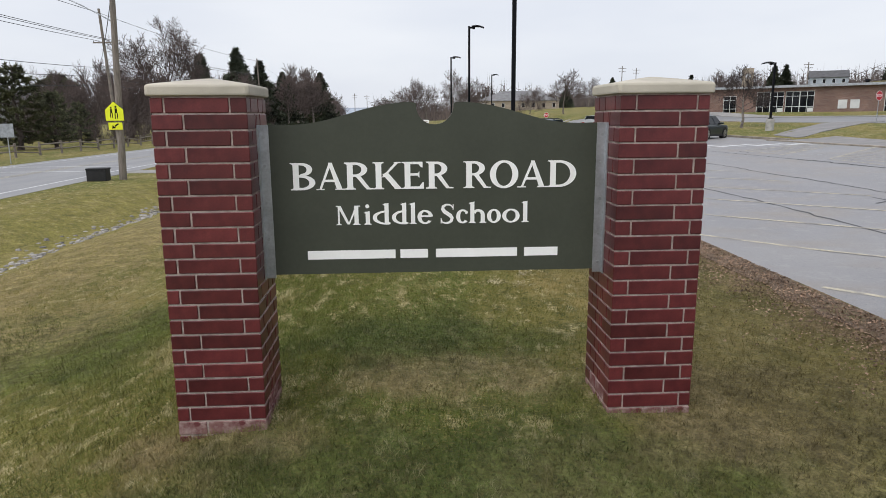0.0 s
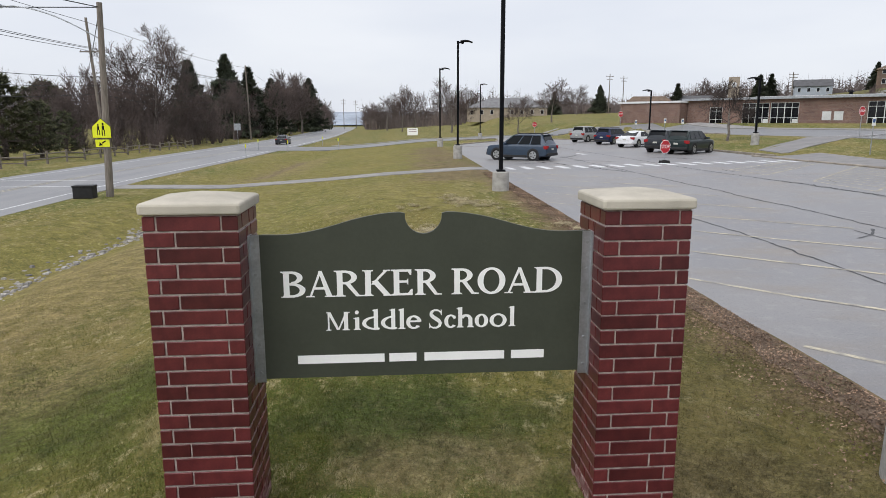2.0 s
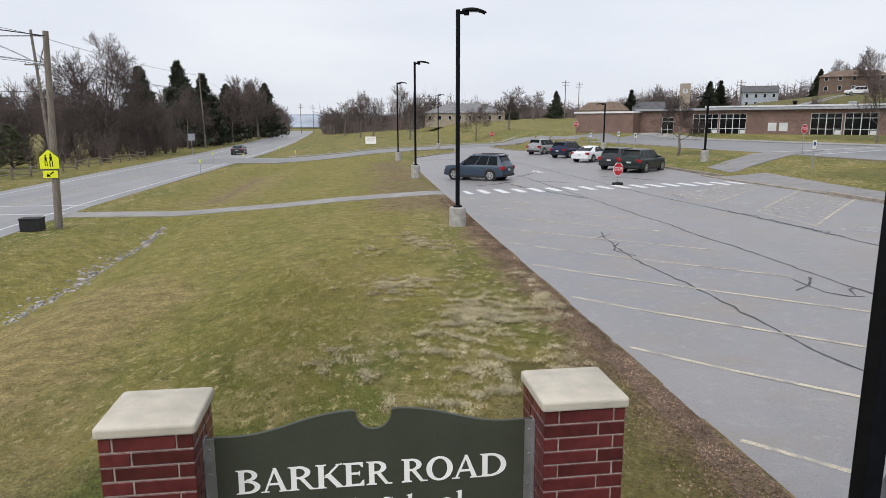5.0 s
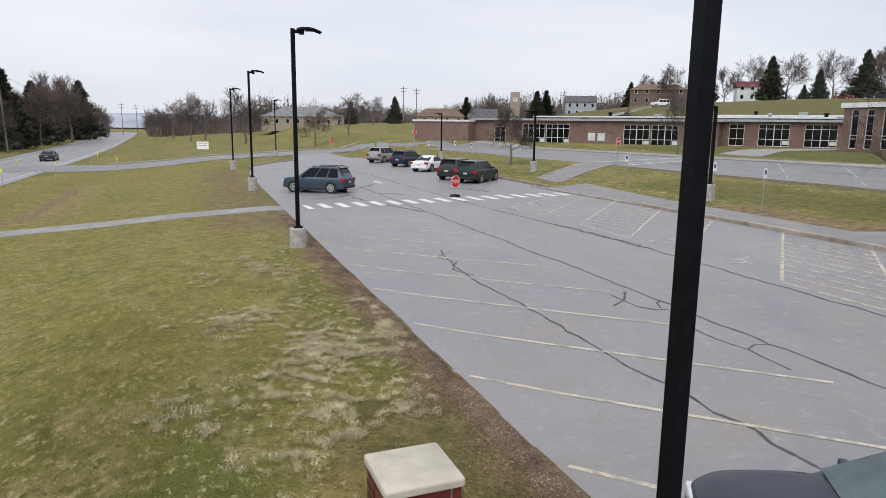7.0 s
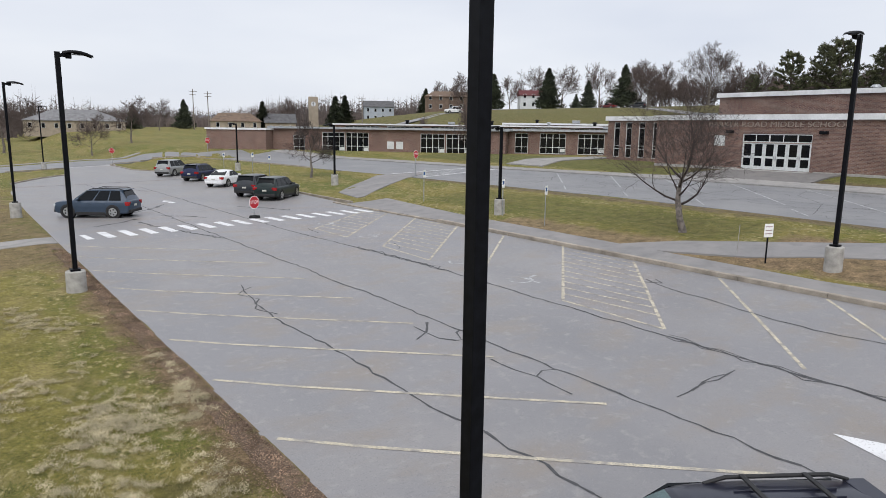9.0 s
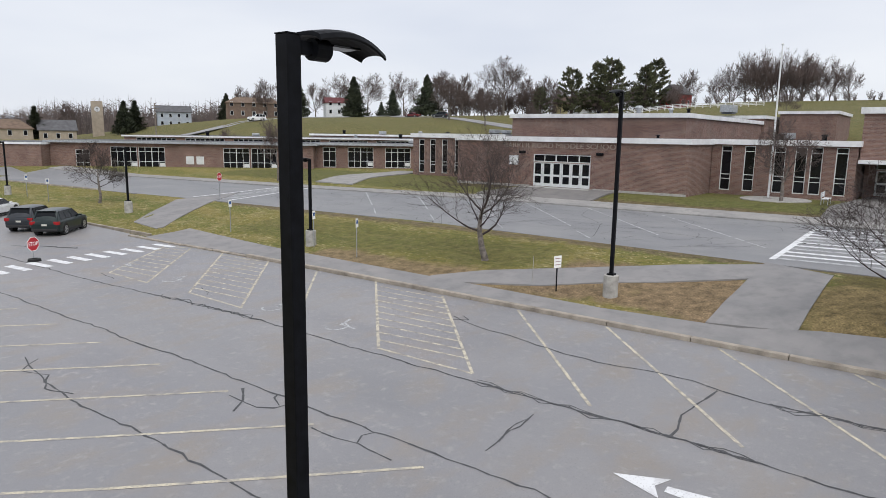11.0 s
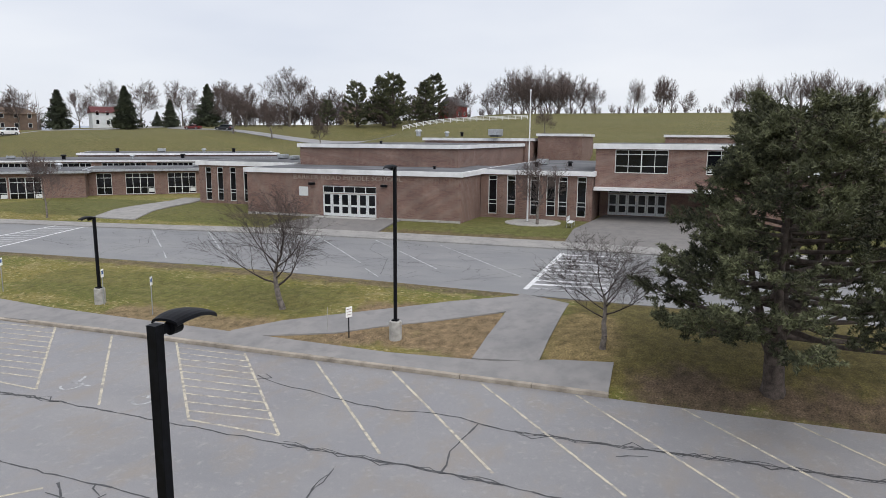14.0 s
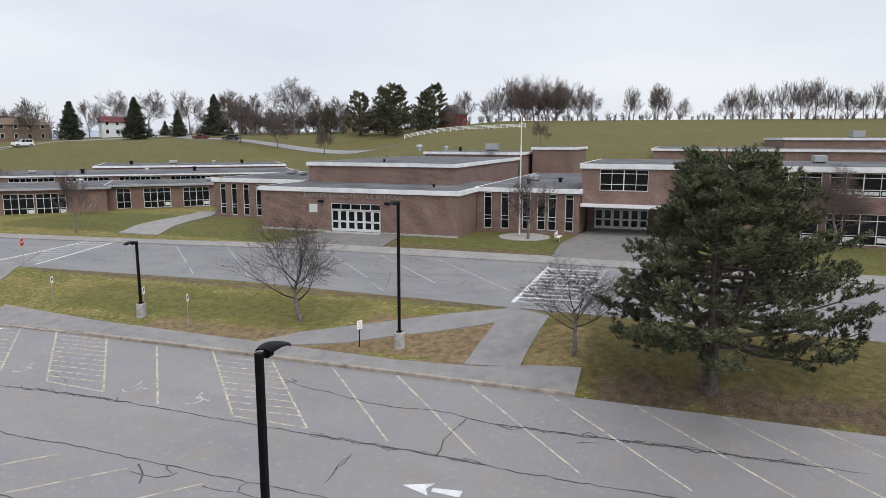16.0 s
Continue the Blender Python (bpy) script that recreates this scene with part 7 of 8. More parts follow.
def distant_ridge():
    """Low hills at the horizon, with blue-grey haze put into their colour."""
    verts, faces = [], []
    n = 120
    for i in range(n + 1):
        a = math.radians(-70 + 150 * i / n)
        h = 20 + 11 * noise.noise((i * 0.07, 0.4, 0)) + 5 * noise.noise((i * 0.3, 2.4, 0))
        for r, z in ((1150, -6), (1230, h * 0.7), (1300, h), (1420, -6)):
            verts.append((math.sin(a) * r, math.cos(a) * r, z))
    for i in range(n):
        for j in range(3):
            faces.append((i * 4 + j, i * 4 + j + 1, (i + 1) * 4 + j + 1, (i + 1) * 4 + j))
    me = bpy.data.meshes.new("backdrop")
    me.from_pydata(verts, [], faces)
    # distance haze is painted in as the base colour
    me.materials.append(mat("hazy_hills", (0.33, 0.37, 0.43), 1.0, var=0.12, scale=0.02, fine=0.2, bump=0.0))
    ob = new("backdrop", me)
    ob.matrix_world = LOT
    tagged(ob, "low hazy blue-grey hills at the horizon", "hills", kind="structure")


distant_ridge()


# ---- cars ----
def paint(name, c, metal=0.1):
    m = mat(name, c, 0.30, metal, var=0.05, scale=3, fine=40, bump=0.0, spec=0.3)
    m.node_tree.nodes["Principled BSDF"].inputs["Coat Weight"].default_value = 0.22
    m.node_tree.nodes["Principled BSDF"].inputs["Coat Roughness"].default_value = 0.06
    return m


M_CARGLASS = mat("car_glass", (0.006, 0.008, 0.010), 0.08, var=0.1, bump=0.0, spec=0.2)
# teal base colour stands in for sky mirrored in the windscreen
M_SCREEN = mat("windscreen_glass", (0.050, 0.085, 0.088), 0.06, var=0.25, scale=2, bump=0.0, spec=0.9)
M_TYRE = mat("tyre", (0.014, 0.014, 0.014), 0.85, var=0.2, bump=0.2)
M_RIM = mat("alloy", (0.42, 0.43, 0.44), 0.35, 0.8, var=0.1, bump=0.0)
M_TAIL = mat("tail_lamp", (0.30, 0.012, 0.015), 0.25, var=0.1, bump=0.0)
M_HEAD = mat("head_lamp", (0.55, 0.57, 0.58), 0.15, var=0.1, bump=0.0)
M_PLATE = mat("plate", (0.50, 0.50, 0.45), 0.6, var=0.1, bump=0.0)
M_TRIM = mat("black_trim", (0.018, 0.018, 0.019), 0.6, var=0.1, bump=0.1)


def loft(bm, rings, cap=True):
    vs = [[bm.verts.new(p) for p in r] for r in rings]
    n = len(rings[0])
    for a, b in zip(vs, vs[1:]):
        for i in range(n):
            j = (i + 1) % n
            bm.faces.new((a[i], a[j], b[j], b[i]))
    if cap:
        bm.faces.new(vs[0][::-1])
        bm.faces.new(vs[-1])
    return bm


def car(u, v, heading, colour, label, kind="suv", length=4.7, width=1.86, height=1.70, rails=False, bars=False, group="parked cars", hood_k=0.0):
    """A car that faces its own +x: one lofted shell with panes, wheels, lamps and trim set on it."""
    root = thing("car", LOT @ pose(u, v, gz(u, v) + 0.005, 0, 0, heading), label, "car", group)
    L2, W, H = length / 2, width / 2, height
    suv = kind == "suv"
    belt, hood = H * (0.595 if suv else 0.63), H * (hood_k or (0.585 if suv else 0.60))
    back, roof_b, roof_f, cowl = (-L2 + 0.13, -L2 + 0.46, L2 * 0.11, L2 * 0.48) if suv else (-L2 * 0.70, -L2 * 0.30, L2 * 0.08, L2 * 0.44)
    tail = belt if suv else belt + 0.02
    # stations from tail to nose: x, low edge, shoulder, half width, roof height or none, roof half width
    st = [(-L2, 0.50, tail * 0.84, W * 0.80, 0, 0), (-L2 + 0.05, 0.36, tail * 0.96, W * 0.91, 0, 0), (min(-L2 + 0.13, back), 0.29, tail, W * 0.96, 0, 0)]
    if not suv:
        st.append((back, 0.26, tail, W * 0.99, 0, 0))
    st += [(roof_b, 0.24, belt, W, H - 0.035, W * 0.68), (roof_b * 0.45 + roof_f * 0.55, 0.22, belt * 0.99, W, H, W * 0.69), (roof_f - 0.15, 0.22, belt * 0.98, W, H - 0.02, W * 0.67), (roof_f, 0.22, belt * 0.98, W, H - 0.05, W * 0.655),
           (cowl, 0.23, hood, W * 0.99, 0, 0), (L2 - 0.42, 0.25, hood * 0.95, W * 0.95, 0, 0), (L2 - 0.12, 0.30, hood * 0.85, W * 0.86, 0, 0), (L2, 0.42, hood * 0.66, W * 0.72, 0, 0)]
    rings = []
    for x, lo, sh, w, rz, rw in st:
        mid = lo + (sh - lo) * 0.55
        half = [(w * 0.88, lo), (w * 0.985, lo + 0.07), (w, mid), (w * 0.985, sh - 0.12), (w * 0.945, sh - 0.01)]
        if rz:
            half += [(w * 0.915, sh + 0.02), (rw + 0.035, rz - 0.075), (rw * 0.86, rz - 0.014), (rw * 0.3, rz + 0.006)]
        else:
            half += [(w * 0.91, sh + 0.004), (w * 0.84, sh + 0.014), (w * 0.6, sh + 0.028), (w * 0.2, sh + 0.034)]
        rings.append([(x, -a, z) for a, z in half] + [(x, a, z) for a, z in reversed(half)])
    # the shell is eased between its stations, but for the straight slopes of the two screens
    fine = []
    for i in range(len(rings) - 1):
        a, b = rings[i], rings[i + 1]
        p, n = rings[max(i - 1, 0)], rings[min(i + 2, len(rings) - 1)]
        straight = bool(st[i][4]) != bool(st[i + 1][4])
        steps = 1 if straight or b[0][0] - a[0][0] < 0.08 else 5
        for j in range(steps):
            f = j / steps
            row = []
            for va, vb, vp, vn in zip(a, b, p, n):
                q = [va[0] + (vb[0] - va[0]) * f]
                for c in (1, 2):
                    h = vb[0] - va[0]
                    d = (vb[c] - va[c]) / h
                    d0 = (va[c] - vp[c]) / (va[0] - vp[0]) if i else d
                    d1 = (vn[c] - vb[c]) / (vn[0] - vb[0]) if vn[0] > vb[0] else d
                    m0 = 0 if d0 * d <= 0 else 2 * d0 * d / (d0 + d)
                    m1 = 0 if d1 * d <= 0 else 2 * d1 * d / (d1 + d)
                    q.append(va[c] * (1 + 2 * f) * (1 - f) ** 2 + h * m0 * f * (1 - f) ** 2 + vb[c] * f * f * (3 - 2 * f) + h * m1 * f * f * (f - 1))
                row.append(tuple(q))
            fine.append(row)
    fine.append(rings[-1])
    bm = bmesh.new()
    loft(bm, fine)
    body = part("body", bm, colour, root, smooth=True)
    body.data.set_sharp_from_angle(angle=radians(32))

    def pane(name, corners, label_text="", glass=M_CARGLASS):
        """A thin pane laid just proud of the shell."""
        b = bmesh.new()
        c = [Vector(p) for p in corners]
        n = (c[1] - c[0]).cross(c[-1] - c[0]).normalized()
        mid = sum(c, Vector()) / len(c)
        if n.dot(mid - Vector((0, 0, belt * 0.6))) < 0:
            n = -n
        outer = [b.verts.new(p + n * 0.012) for p in c]
        inner = [b.verts.new(p - n * 0.03) for p in c]
        b.faces.new(outer)
        b.faces.new(inner[::-1])
        for i in range(len(c)):
            j = (i + 1) % len(c)
            b.faces.new((outer[i], outer[j], inner[j], inner[i]))
        return part(name, b, glass, root, label_text)

    rw = W * 0.655
    xs0, xs1 = cowl - 0.10, roof_f + 0.05
    screen_z = hood + 0.038 + (0.10 / (cowl - roof_f)) * (H - 0.05 - hood)
    pane("windscreen", [(xs0, -W * 0.78, screen_z), (xs0, W * 0.78, screen_z), (xs1, rw * 0.90, H - 0.085), (xs1, -rw * 0.90, H - 0.085)], "windscreen with the sky's teal reflection in its colour", M_SCREEN)
    xb0, xb1 = back + (0.07 if suv else 0.10), roof_b - 0.05
    pane("rear_window", [(xb0, W * 0.74, tail + 0.10), (xb0, -W * 0.74, tail + 0.10), (xb1, -rw * 0.88, H - 0.085), (xb1, rw * 0.88, H - 0.085)])
    lo0, lo1 = (roof_b + 0.0, cowl - 0.22) if suv else (roof_b - 0.28, cowl - 0.20)
    up0, up1 = roof_b + 0.10, roof_f - 0.04
    splits = (0.0, 0.27, 0.30, 0.60, 0.635, 1.0) if suv else (0.0, 0.42, 0.46, 1.0)
    for sgn in (-1, 1):
        for f0, f1 in zip(splits[::2], splits[1::2]):
            low = [(lo0 + (lo1 - lo0) * f, sgn * W * 0.915, belt + 0.035) for f in (f0, f1)]
            top_ = [(up0 + (up1 - up0) * f, sgn * (W * 0.69 + 0.04), H - 0.095) for f in (f0, f1)]
            pane("side_window", [low[0], low[1], top_[1], top_[0]])
    # wheels in dark arches
    wr = 0.365 if suv else 0.335
    for x in (-L2 + 0.95, L2 - 0.92):
        for sgn in (-1, 1):
            bm = bmesh.new()
            tube(bm, (x, sgn * (W - 0.26), wr + 0.01), (x, sgn * (W + 0.004), wr + 0.01), wr + 0.065, n=28)
            part("wheel_arch", bm, M_TRIM, root)
            bm = bmesh.new()
            tube(bm, (x, sgn * (W - 0.23), wr), (x, sgn * (W + 0.014), wr), wr, n=28)
            bmesh.ops.bevel(bm, geom=[e for e in bm.edges if len(e.link_faces) == 2 and e.calc_face_angle(0) > 1], offset=0.025, segments=2, affect="EDGES")
            wheel = part("wheel", bm, M_TYRE, root)
            bm = bmesh.new()
            tube(bm, (x, sgn * (W - 0.01), wr), (x, sgn * (W + 0.018), wr), wr * 0.68, n=24)
            part("rim", bm, M_RIM, wheel, "silver alloy rim")
            for q in range(5):
                a = 2 * math.pi * (q + 0.5) / 5
                bm = bmesh.new()
                tube(bm, (x + math.cos(a) * wr * 0.42, sgn * (W + 0.0175), wr + math.sin(a) * wr * 0.42), (x + math.cos(a) * wr * 0.42, sgn * (W + 0.0205), wr + math.sin(a) * wr * 0.42), wr * 0.14, n=6)
                part("rim_gap", bm, M_TRIM, wheel)
    for sgn in (-1, 1):
        bm = bmesh.new()
        y0, y1 = sorted((sgn * W * 0.9, sgn * (W + 0.004)))
        box(bm, -L2 + 1.42, L2 - 1.40, y0, y1, 0.19, 0.36 if suv else 0.30, bevel=0.02)
        part("sill", bm, M_TRIM, root)
        bm = bmesh.new()
        y0, y1 = sorted((sgn * (W * 0.92), sgn * (W + 0.17)))
        box(bm, cowl - 0.46, cowl - 0.36, y0, y1, belt + 0.03, belt + 0.15, bevel=0.035)
        part("mirror", bm, colour, root)
        bm = bmesh.new()
        y0, y1 = sorted((sgn * W * 0.60, sgn * W * 0.965))
        box(bm, -L2 + 0.0, -L2 + 0.24, y0, y1, tail * 0.74, tail * 0.97, bevel=0.03)
        part("tail_lamp", bm, M_TAIL, root, "red tail lamp")
        bm = bmesh.new()
        y0, y1 = sorted((sgn * W * 0.48, sgn * W * 0.86))
        box(bm, L2 - 0.24, L2 - 0.04, y0, y1, hood * 0.66, hood * 0.82, bevel=0.03)
        part("headlamp", bm, M_HEAD, root, "clear headlamp")
        for x in (lo0 + (lo1 - lo0) * 0.36, lo0 + (lo1 - lo0) * 0.66):
            bm = bmesh.new()
            y0, y1 = sorted((sgn * W, sgn * (W + 0.02)))
            box(bm, x - 0.10, x + 0.10, y0, y1, belt * 0.80, belt * 0.80 + 0.03, bevel=0.006)
            part("door_handle", bm, colour, body)
    bm = bmesh.new()
    box(bm, -L2 - 0.03, -L2 + 0.15, -W * 0.86, W * 0.86, 0.32, 0.50, bevel=0.04)
    part("rear_bumper", bm, M_TRIM if suv else colour, root)
    bm = bmesh.new()
    box(bm, L2 - 0.14, L2 + 0.03, -W * 0.72, W * 0.72, 0.30, 0.50, bevel=0.04)
    part("front_bumper", bm, M_TRIM, root)
    bm = bmesh.new()
    box(bm, -L2 - 0.012, -L2 + 0.03, -0.16, 0.16, tail * 0.68, tail * 0.80, bevel=0.004)
    part("plate", bm, M_PLATE, root, "plain licence plate without writing")
    if suv:
        bm = bmesh.new()
        box(bm, roof_b - 0.20, roof_b + 0.05, -W * 0.62, W * 0.62, H - 0.065, H - 0.03, bevel=0.012)
        part("spoiler", bm, colour, root)
    if rails:
        ry = W * 0.60
        ra, rb = roof_b + 0.10, roof_f - (0.50 if bars else 0.22)
        for sgn in (-1, 1):
            bm = bmesh.new()
            tube(bm, (ra + 0.12, sgn * ry, H + 0.035), (rb - 0.12, sgn * ry, H + 0.035), 0.024, n=10)
            tube(bm, (ra - 0.10, sgn * ry, H - 0.03), (ra + 0.13, sgn * ry, H + 0.035), 0.02, 0.024, n=10)
            tube(bm, (rb - 0.13, sgn * ry, H + 0.035), (rb + 0.12, sgn * ry, H - 0.03), 0.024, 0.02, n=10)
            part("roof_rail", bm, M_TRIM, root, "black roof rail")
        if bars:
            for x in (ra + 0.42, rb - 0.30):
                bm = bmesh.new()
                box(bm, x - 0.03, x + 0.03, -ry, ry, H + 0.045, H + 0.07, bevel=0.01)
                part("cross_bar", bm, M_TRIM, root)
            for y in (-0.32, -0.16, 0.0, 0.16, 0.32):
                bm = bmesh.new()
                box(bm, ra + 0.2, rb - 0.1, y - 0.008, y + 0.008, H - 0.02, H + 0.011, bevel=0.003)
                part("roof_rib", bm, colour, body)
    return root


P_BLUE = paint("slate_blue_paint", (0.036, 0.056, 0.088))
P_NAVY = paint("navy_paint", (0.011, 0.017, 0.055))
P_WHITE = paint("white_paint", (0.72, 0.73, 0.74), 0.0)
P_SILVER = paint("silver_paint", (0.30, 0.31, 0.31), 0.3)
P_CHAR = paint("charcoal_paint", (0.028, 0.032, 0.038))
P_GREEN = paint("black_green_paint", (0.012, 0.022, 0.022))
P_DARK = paint("near_black_paint", (0.020, 0.022, 0.036))
P_RED = paint("dark_red_paint", (0.12, 0.02, 0.02))
car(4.22, 40.67, 143.0, P_BLUE, "slate-blue estate car with roof rails parked by the lawn", length=4.55, rails=True)
car(16.96, 43.5, 43, P_GREEN, "black-green estate car parked at the kerb", height=1.66)
car(16.61, 46.65, 43, P_CHAR, "charcoal compact estate car parked at the kerb", length=4.5, height=1.66)
car(17.58, 56.45, 43, P_WHITE, "white saloon car parked at the kerb", kind="sedan", height=1.44, length=4.7)
car(17.86, 64.33, 43, P_NAVY, "navy-blue estate car with roof rails at the kerb", length=4.8, height=1.62, rails=True)
car(17.38, 72.29, 43, P_SILVER, "silver-grey estate car parked at the kerb", length=4.8, height=1.74)
car(2.52, -0.88, 147.7, P_DARK, "dark blue-black estate car with roof bars beside a lamp post", length=4.5, height=1.70, rails=True, bars=True, hood_k=0.635)
car(-22.4, 103.0, 92, P_CHAR, "dark saloon car on the road", kind="sedan", height=1.46, length=4.8, group="cars on the road")
car(117.4, 151.7, 170, P_WHITE, "white van parked on the hillside street", height=2.0, length=5.2, group="cars on the hill")
car(153.6, 125.4, 100, P_RED, "dark red car parked on the hillside street", kind="sedan", height=1.45, group="cars on the hill")
car(149.5, 111.8, 100, P_CHAR, "dark car parked on the hillside street", height=1.6, group="cars on the hill")


# ---- far houses ----
M_SIDING = mat("pale_siding", (0.60, 0.62, 0.64), 0.8, var=0.06, scale=1, fine=8, bump=0.1)
M_GSIDING = mat("grey_blue_siding", (0.36, 0.40, 0.45), 0.8, var=0.06, scale=1, fine=8, bump=0.1)
M_TAN = mat("tan_stone", (0.34, 0.29, 0.23), 0.9, var=0.1, scale=1, fine=6, bump=0.2)
M_HBRICK = mat("house_brick", (0.16, 0.115, 0.090), 0.9, var=0.12, scale=1, fine=6, bump=0.2)
M_STRAWW = mat("pale_yellow_siding", (0.45, 0.40, 0.22), 0.85, var=0.08, scale=1, fine=6, bump=0.1)
M_GREYROOF = mat("grey_shingle", (0.19, 0.19, 0.195), 0.95, var=0.15, scale=1, fine=8, bump=0.2)
M_BARN = mat("barn_red", (0.20, 0.030, 0.028), 0.85, var=0.15, scale=1, fine=6, bump=0.1)
M_SHINGLE = mat("dark_shingle", (0.10, 0.10, 0.105), 0.95, var=0.15, scale=1, fine=8, bump=0.2)
M_REDROOF = mat("red_shingle", (0.11, 0.036, 0.038), 0.95, var=0.15, scale=1, fine=8, bump=0.2)
M_BROWNROOF = mat("brown_shingle", (0.16, 0.115, 0.085), 0.95, var=0.15, scale=1, fine=8, bump=0.2)


def house(u, v, turn, w, d, h, rise, wall, roof_m, label, storeys=2, cols=3, hip=0.0, z=None):
    root = thing("house", LOT @ pose(u, v, gz(u, v) if z is None else z, 0, 0, turn), label, "house", "far houses")
    bm = bmesh.new()
    prism(bm, [(-w / 2, -1.5), (w / 2, -1.5), (w / 2, h), (-w / 2, h)], -d / 2, d / 2)
    if hip < 0.5:
        for s in (-1, 1):
            vs = [bm.verts.new((s * w / 2, -d / 2, h)), bm.verts.new((s * w / 2, d / 2, h)), bm.verts.new((s * (w / 2), 0, h + rise * (1 - 2 * hip)))]
            bm.faces.new(vs)
    part("wall", bm, wall, root)
    bm = bmesh.new()
    o = 0.35
    r0 = w / 2 + o - hip * w
    e = [(-w / 2 - o, -d / 2 - o, h - 0.05), (w / 2 + o, -d / 2 - o, h - 0.05), (w / 2 + o, d / 2 + o, h - 0.05), (-w / 2 - o, d / 2 + o, h - 0.05)]
    lo = [bm.verts.new(p) for p in e]
    up = [bm.verts.new((p[0], p[1], p[2] + 0.15)) for p in e]
    ra, rb = bm.verts.new((-r0, 0, h + rise + 0.1)), bm.verts.new((r0, 0, h + rise + 0.1))
    bm.faces.new(lo[::-1])
    for i in range(4):
        j = (i + 1) % 4
        bm.faces.new((lo[i], lo[j], up[j], up[i]))
    bm.faces.new((up[0], up[1], rb, ra))
    bm.faces.new((up[2], up[3], ra, rb))
    bm.faces.new((up[1], up[2], rb))
    bm.faces.new((up[3], up[0], ra))
    part("roof", bm, roof_m, root)
    for s in range(storeys):
        zz = 0.9 + s * 2.8
        for i in range(cols):
            x = -w / 2 + w * (i + 0.5) / cols
            for side in (-1, 1):
                bm = bmesh.new()
                box(bm, x - 0.5, x + 0.5, side * (d / 2 + 0.02) - 0.04, side * (d / 2 + 0.02) + 0.04, zz, zz + 1.4)
                win = part("window", bm, M_FRAME, root)
                bm = bmesh.new()
                box(bm, x - 0.42, x + 0.42, side * (d / 2 + 0.05) - 0.03, side * (d / 2 + 0.05) + 0.03, zz + 0.08, zz + 1.32)
                part("pane", bm, M_GLASS, win)
    return root


house(140.4, 230.3, -28, 11.6, 9, 5.6, 2.4, M_GSIDING, M_SHINGLE, "grey-blue two-storey house with white windows", cols=4)
house(138, 180, -35, 17, 10, 4.8, 1.9, M_HBRICK, M_BROWNROOF, "tan two-storey house with a brown roof", cols=5, hip=0.2)
house(166.8, 170.4, -35, 9, 7, 4.6, 1.9, M_SIDING, M_REDROOF, "white two-storey house with a red roof", cols=3)
house(216, 68, -10, 8, 7, 4.0, 3.0, M_BARN, M_SHINGLE, "red barn on the hill's crest", storeys=1, cols=2)
house(200, 97, -25, 9, 6, 3.0, 2.4, M_STRAWW, M_BROWNROOF, "pale yellow house among hill trees", storeys=1, cols=2)
house(192, 88, -25, 9, 5, 2.2, 1.0, M_SIDING, M_BROWNROOF, "low white garage among hill trees", storeys=1, cols=2)
house(30.9, 223.3, -8, 26, 14, 3.0, 3.2, M_TAN, M_GREYROOF, "low tan building with a grey hipped roof", storeys=1, cols=8, hip=0.3)
house(70, 198, -15, 14, 9, 2.6, 2.4, M_TAN, M_BROWNROOF, "low tan house with a brown roof", storeys=1, cols=4, hip=0.2)
house(83, 195, -20, 9, 8, 3.0, 2.8, M_TAN, M_SHINGLE, "house with a steep dark roof", storeys=1, cols=3)
house(-60, 92, 80, 10, 7, 4.6, 2.0, M_SIDING, M_SHINGLE, "white house among the roadside trees", cols=3)


def church_tower():
    root = thing("bell_tower", LOT @ pose(100.3, 206.8, gz(100.3, 206.8), 0, 0, -25), "tan stone bell tower with an oval opening", "tower")
    bm = bmesh.new()
    box(bm, -1.6, 1.6, -1.5, 1.5, -2, 10.6, bevel=0.05)
    part("shaft", bm, M_TAN, root)
    bm = bmesh.new()
    tube(bm, (0, -1.56, 8.2), (0, -1.45, 8.2), 0.8, n=20)
    part("opening", bm, M_SIDING, root)
    bm = bmesh.new()
    box(bm, -0.06, 0.06, -1.6, -1.56, 7.5, 8.9)
    box(bm, -0.35, 0.35, -1.6, -1.56, 8.3, 8.42)
    part("bars", bm, M_BLACK, root)


church_tower()


def hill_fence():
    root = thing("white_fence", LOT, "white rail fence along the hillside", "fence")
    a, b = Vector((164.2, 65.0)), Vector((184.1, 35.0))
    for i in range(20):
        p = a.lerp(b, i / 19)
        bm = bmesh.new()
        box(bm, p.x - 0.08, p.x + 0.08, p.y - 0.08, p.y + 0.08, gz(p.x, p.y) - 0.3, gz(p.x, p.y) + 1.3)
        part("post", bm, M_TRIMW, root)
        if i:
            for h in (0.45, 0.8, 1.15):
                bm = bmesh.new()
                tube(bm, (q.x, q.y, gz(q.x, q.y) + h), (p.x, p.y, gz(p.x, p.y) + h), 0.07, n=4)
                part("rail", bm, M_TRIMW, root)
        q = p


hill_fence()

# ---- things before and on the school ----
fp = thing("flagpole", LOT @ pose(55.8, 7.2, gz(55.8, 7.2)), "tall white flagpole in a round paved ring", "flagpole")
bm = bmesh.new()
tube(bm, (0, 0, 0), (0, 0, 12.1), 0.09, 0.05, n=14)
part("pole", bm, M_TRIMW, fp)
bm = bmesh.new()
bmesh.ops.create_uvsphere(bm, u_segments=12, v_segments=8, radius=0.11, matrix=pose(0, 0, 12.15))
part("ball", bm, M_TRIMW, fp)
bm = bmesh.new()
tube(bm, (0, 0, -0.2), (0, 0, 0.14), 0.35, n=20)
part("footing", bm, M_CONC, fp)
bm = bmesh.new()
tube(bm, (0, 0, -0.3), (0, 0, 0.05), 2.6, n=40)
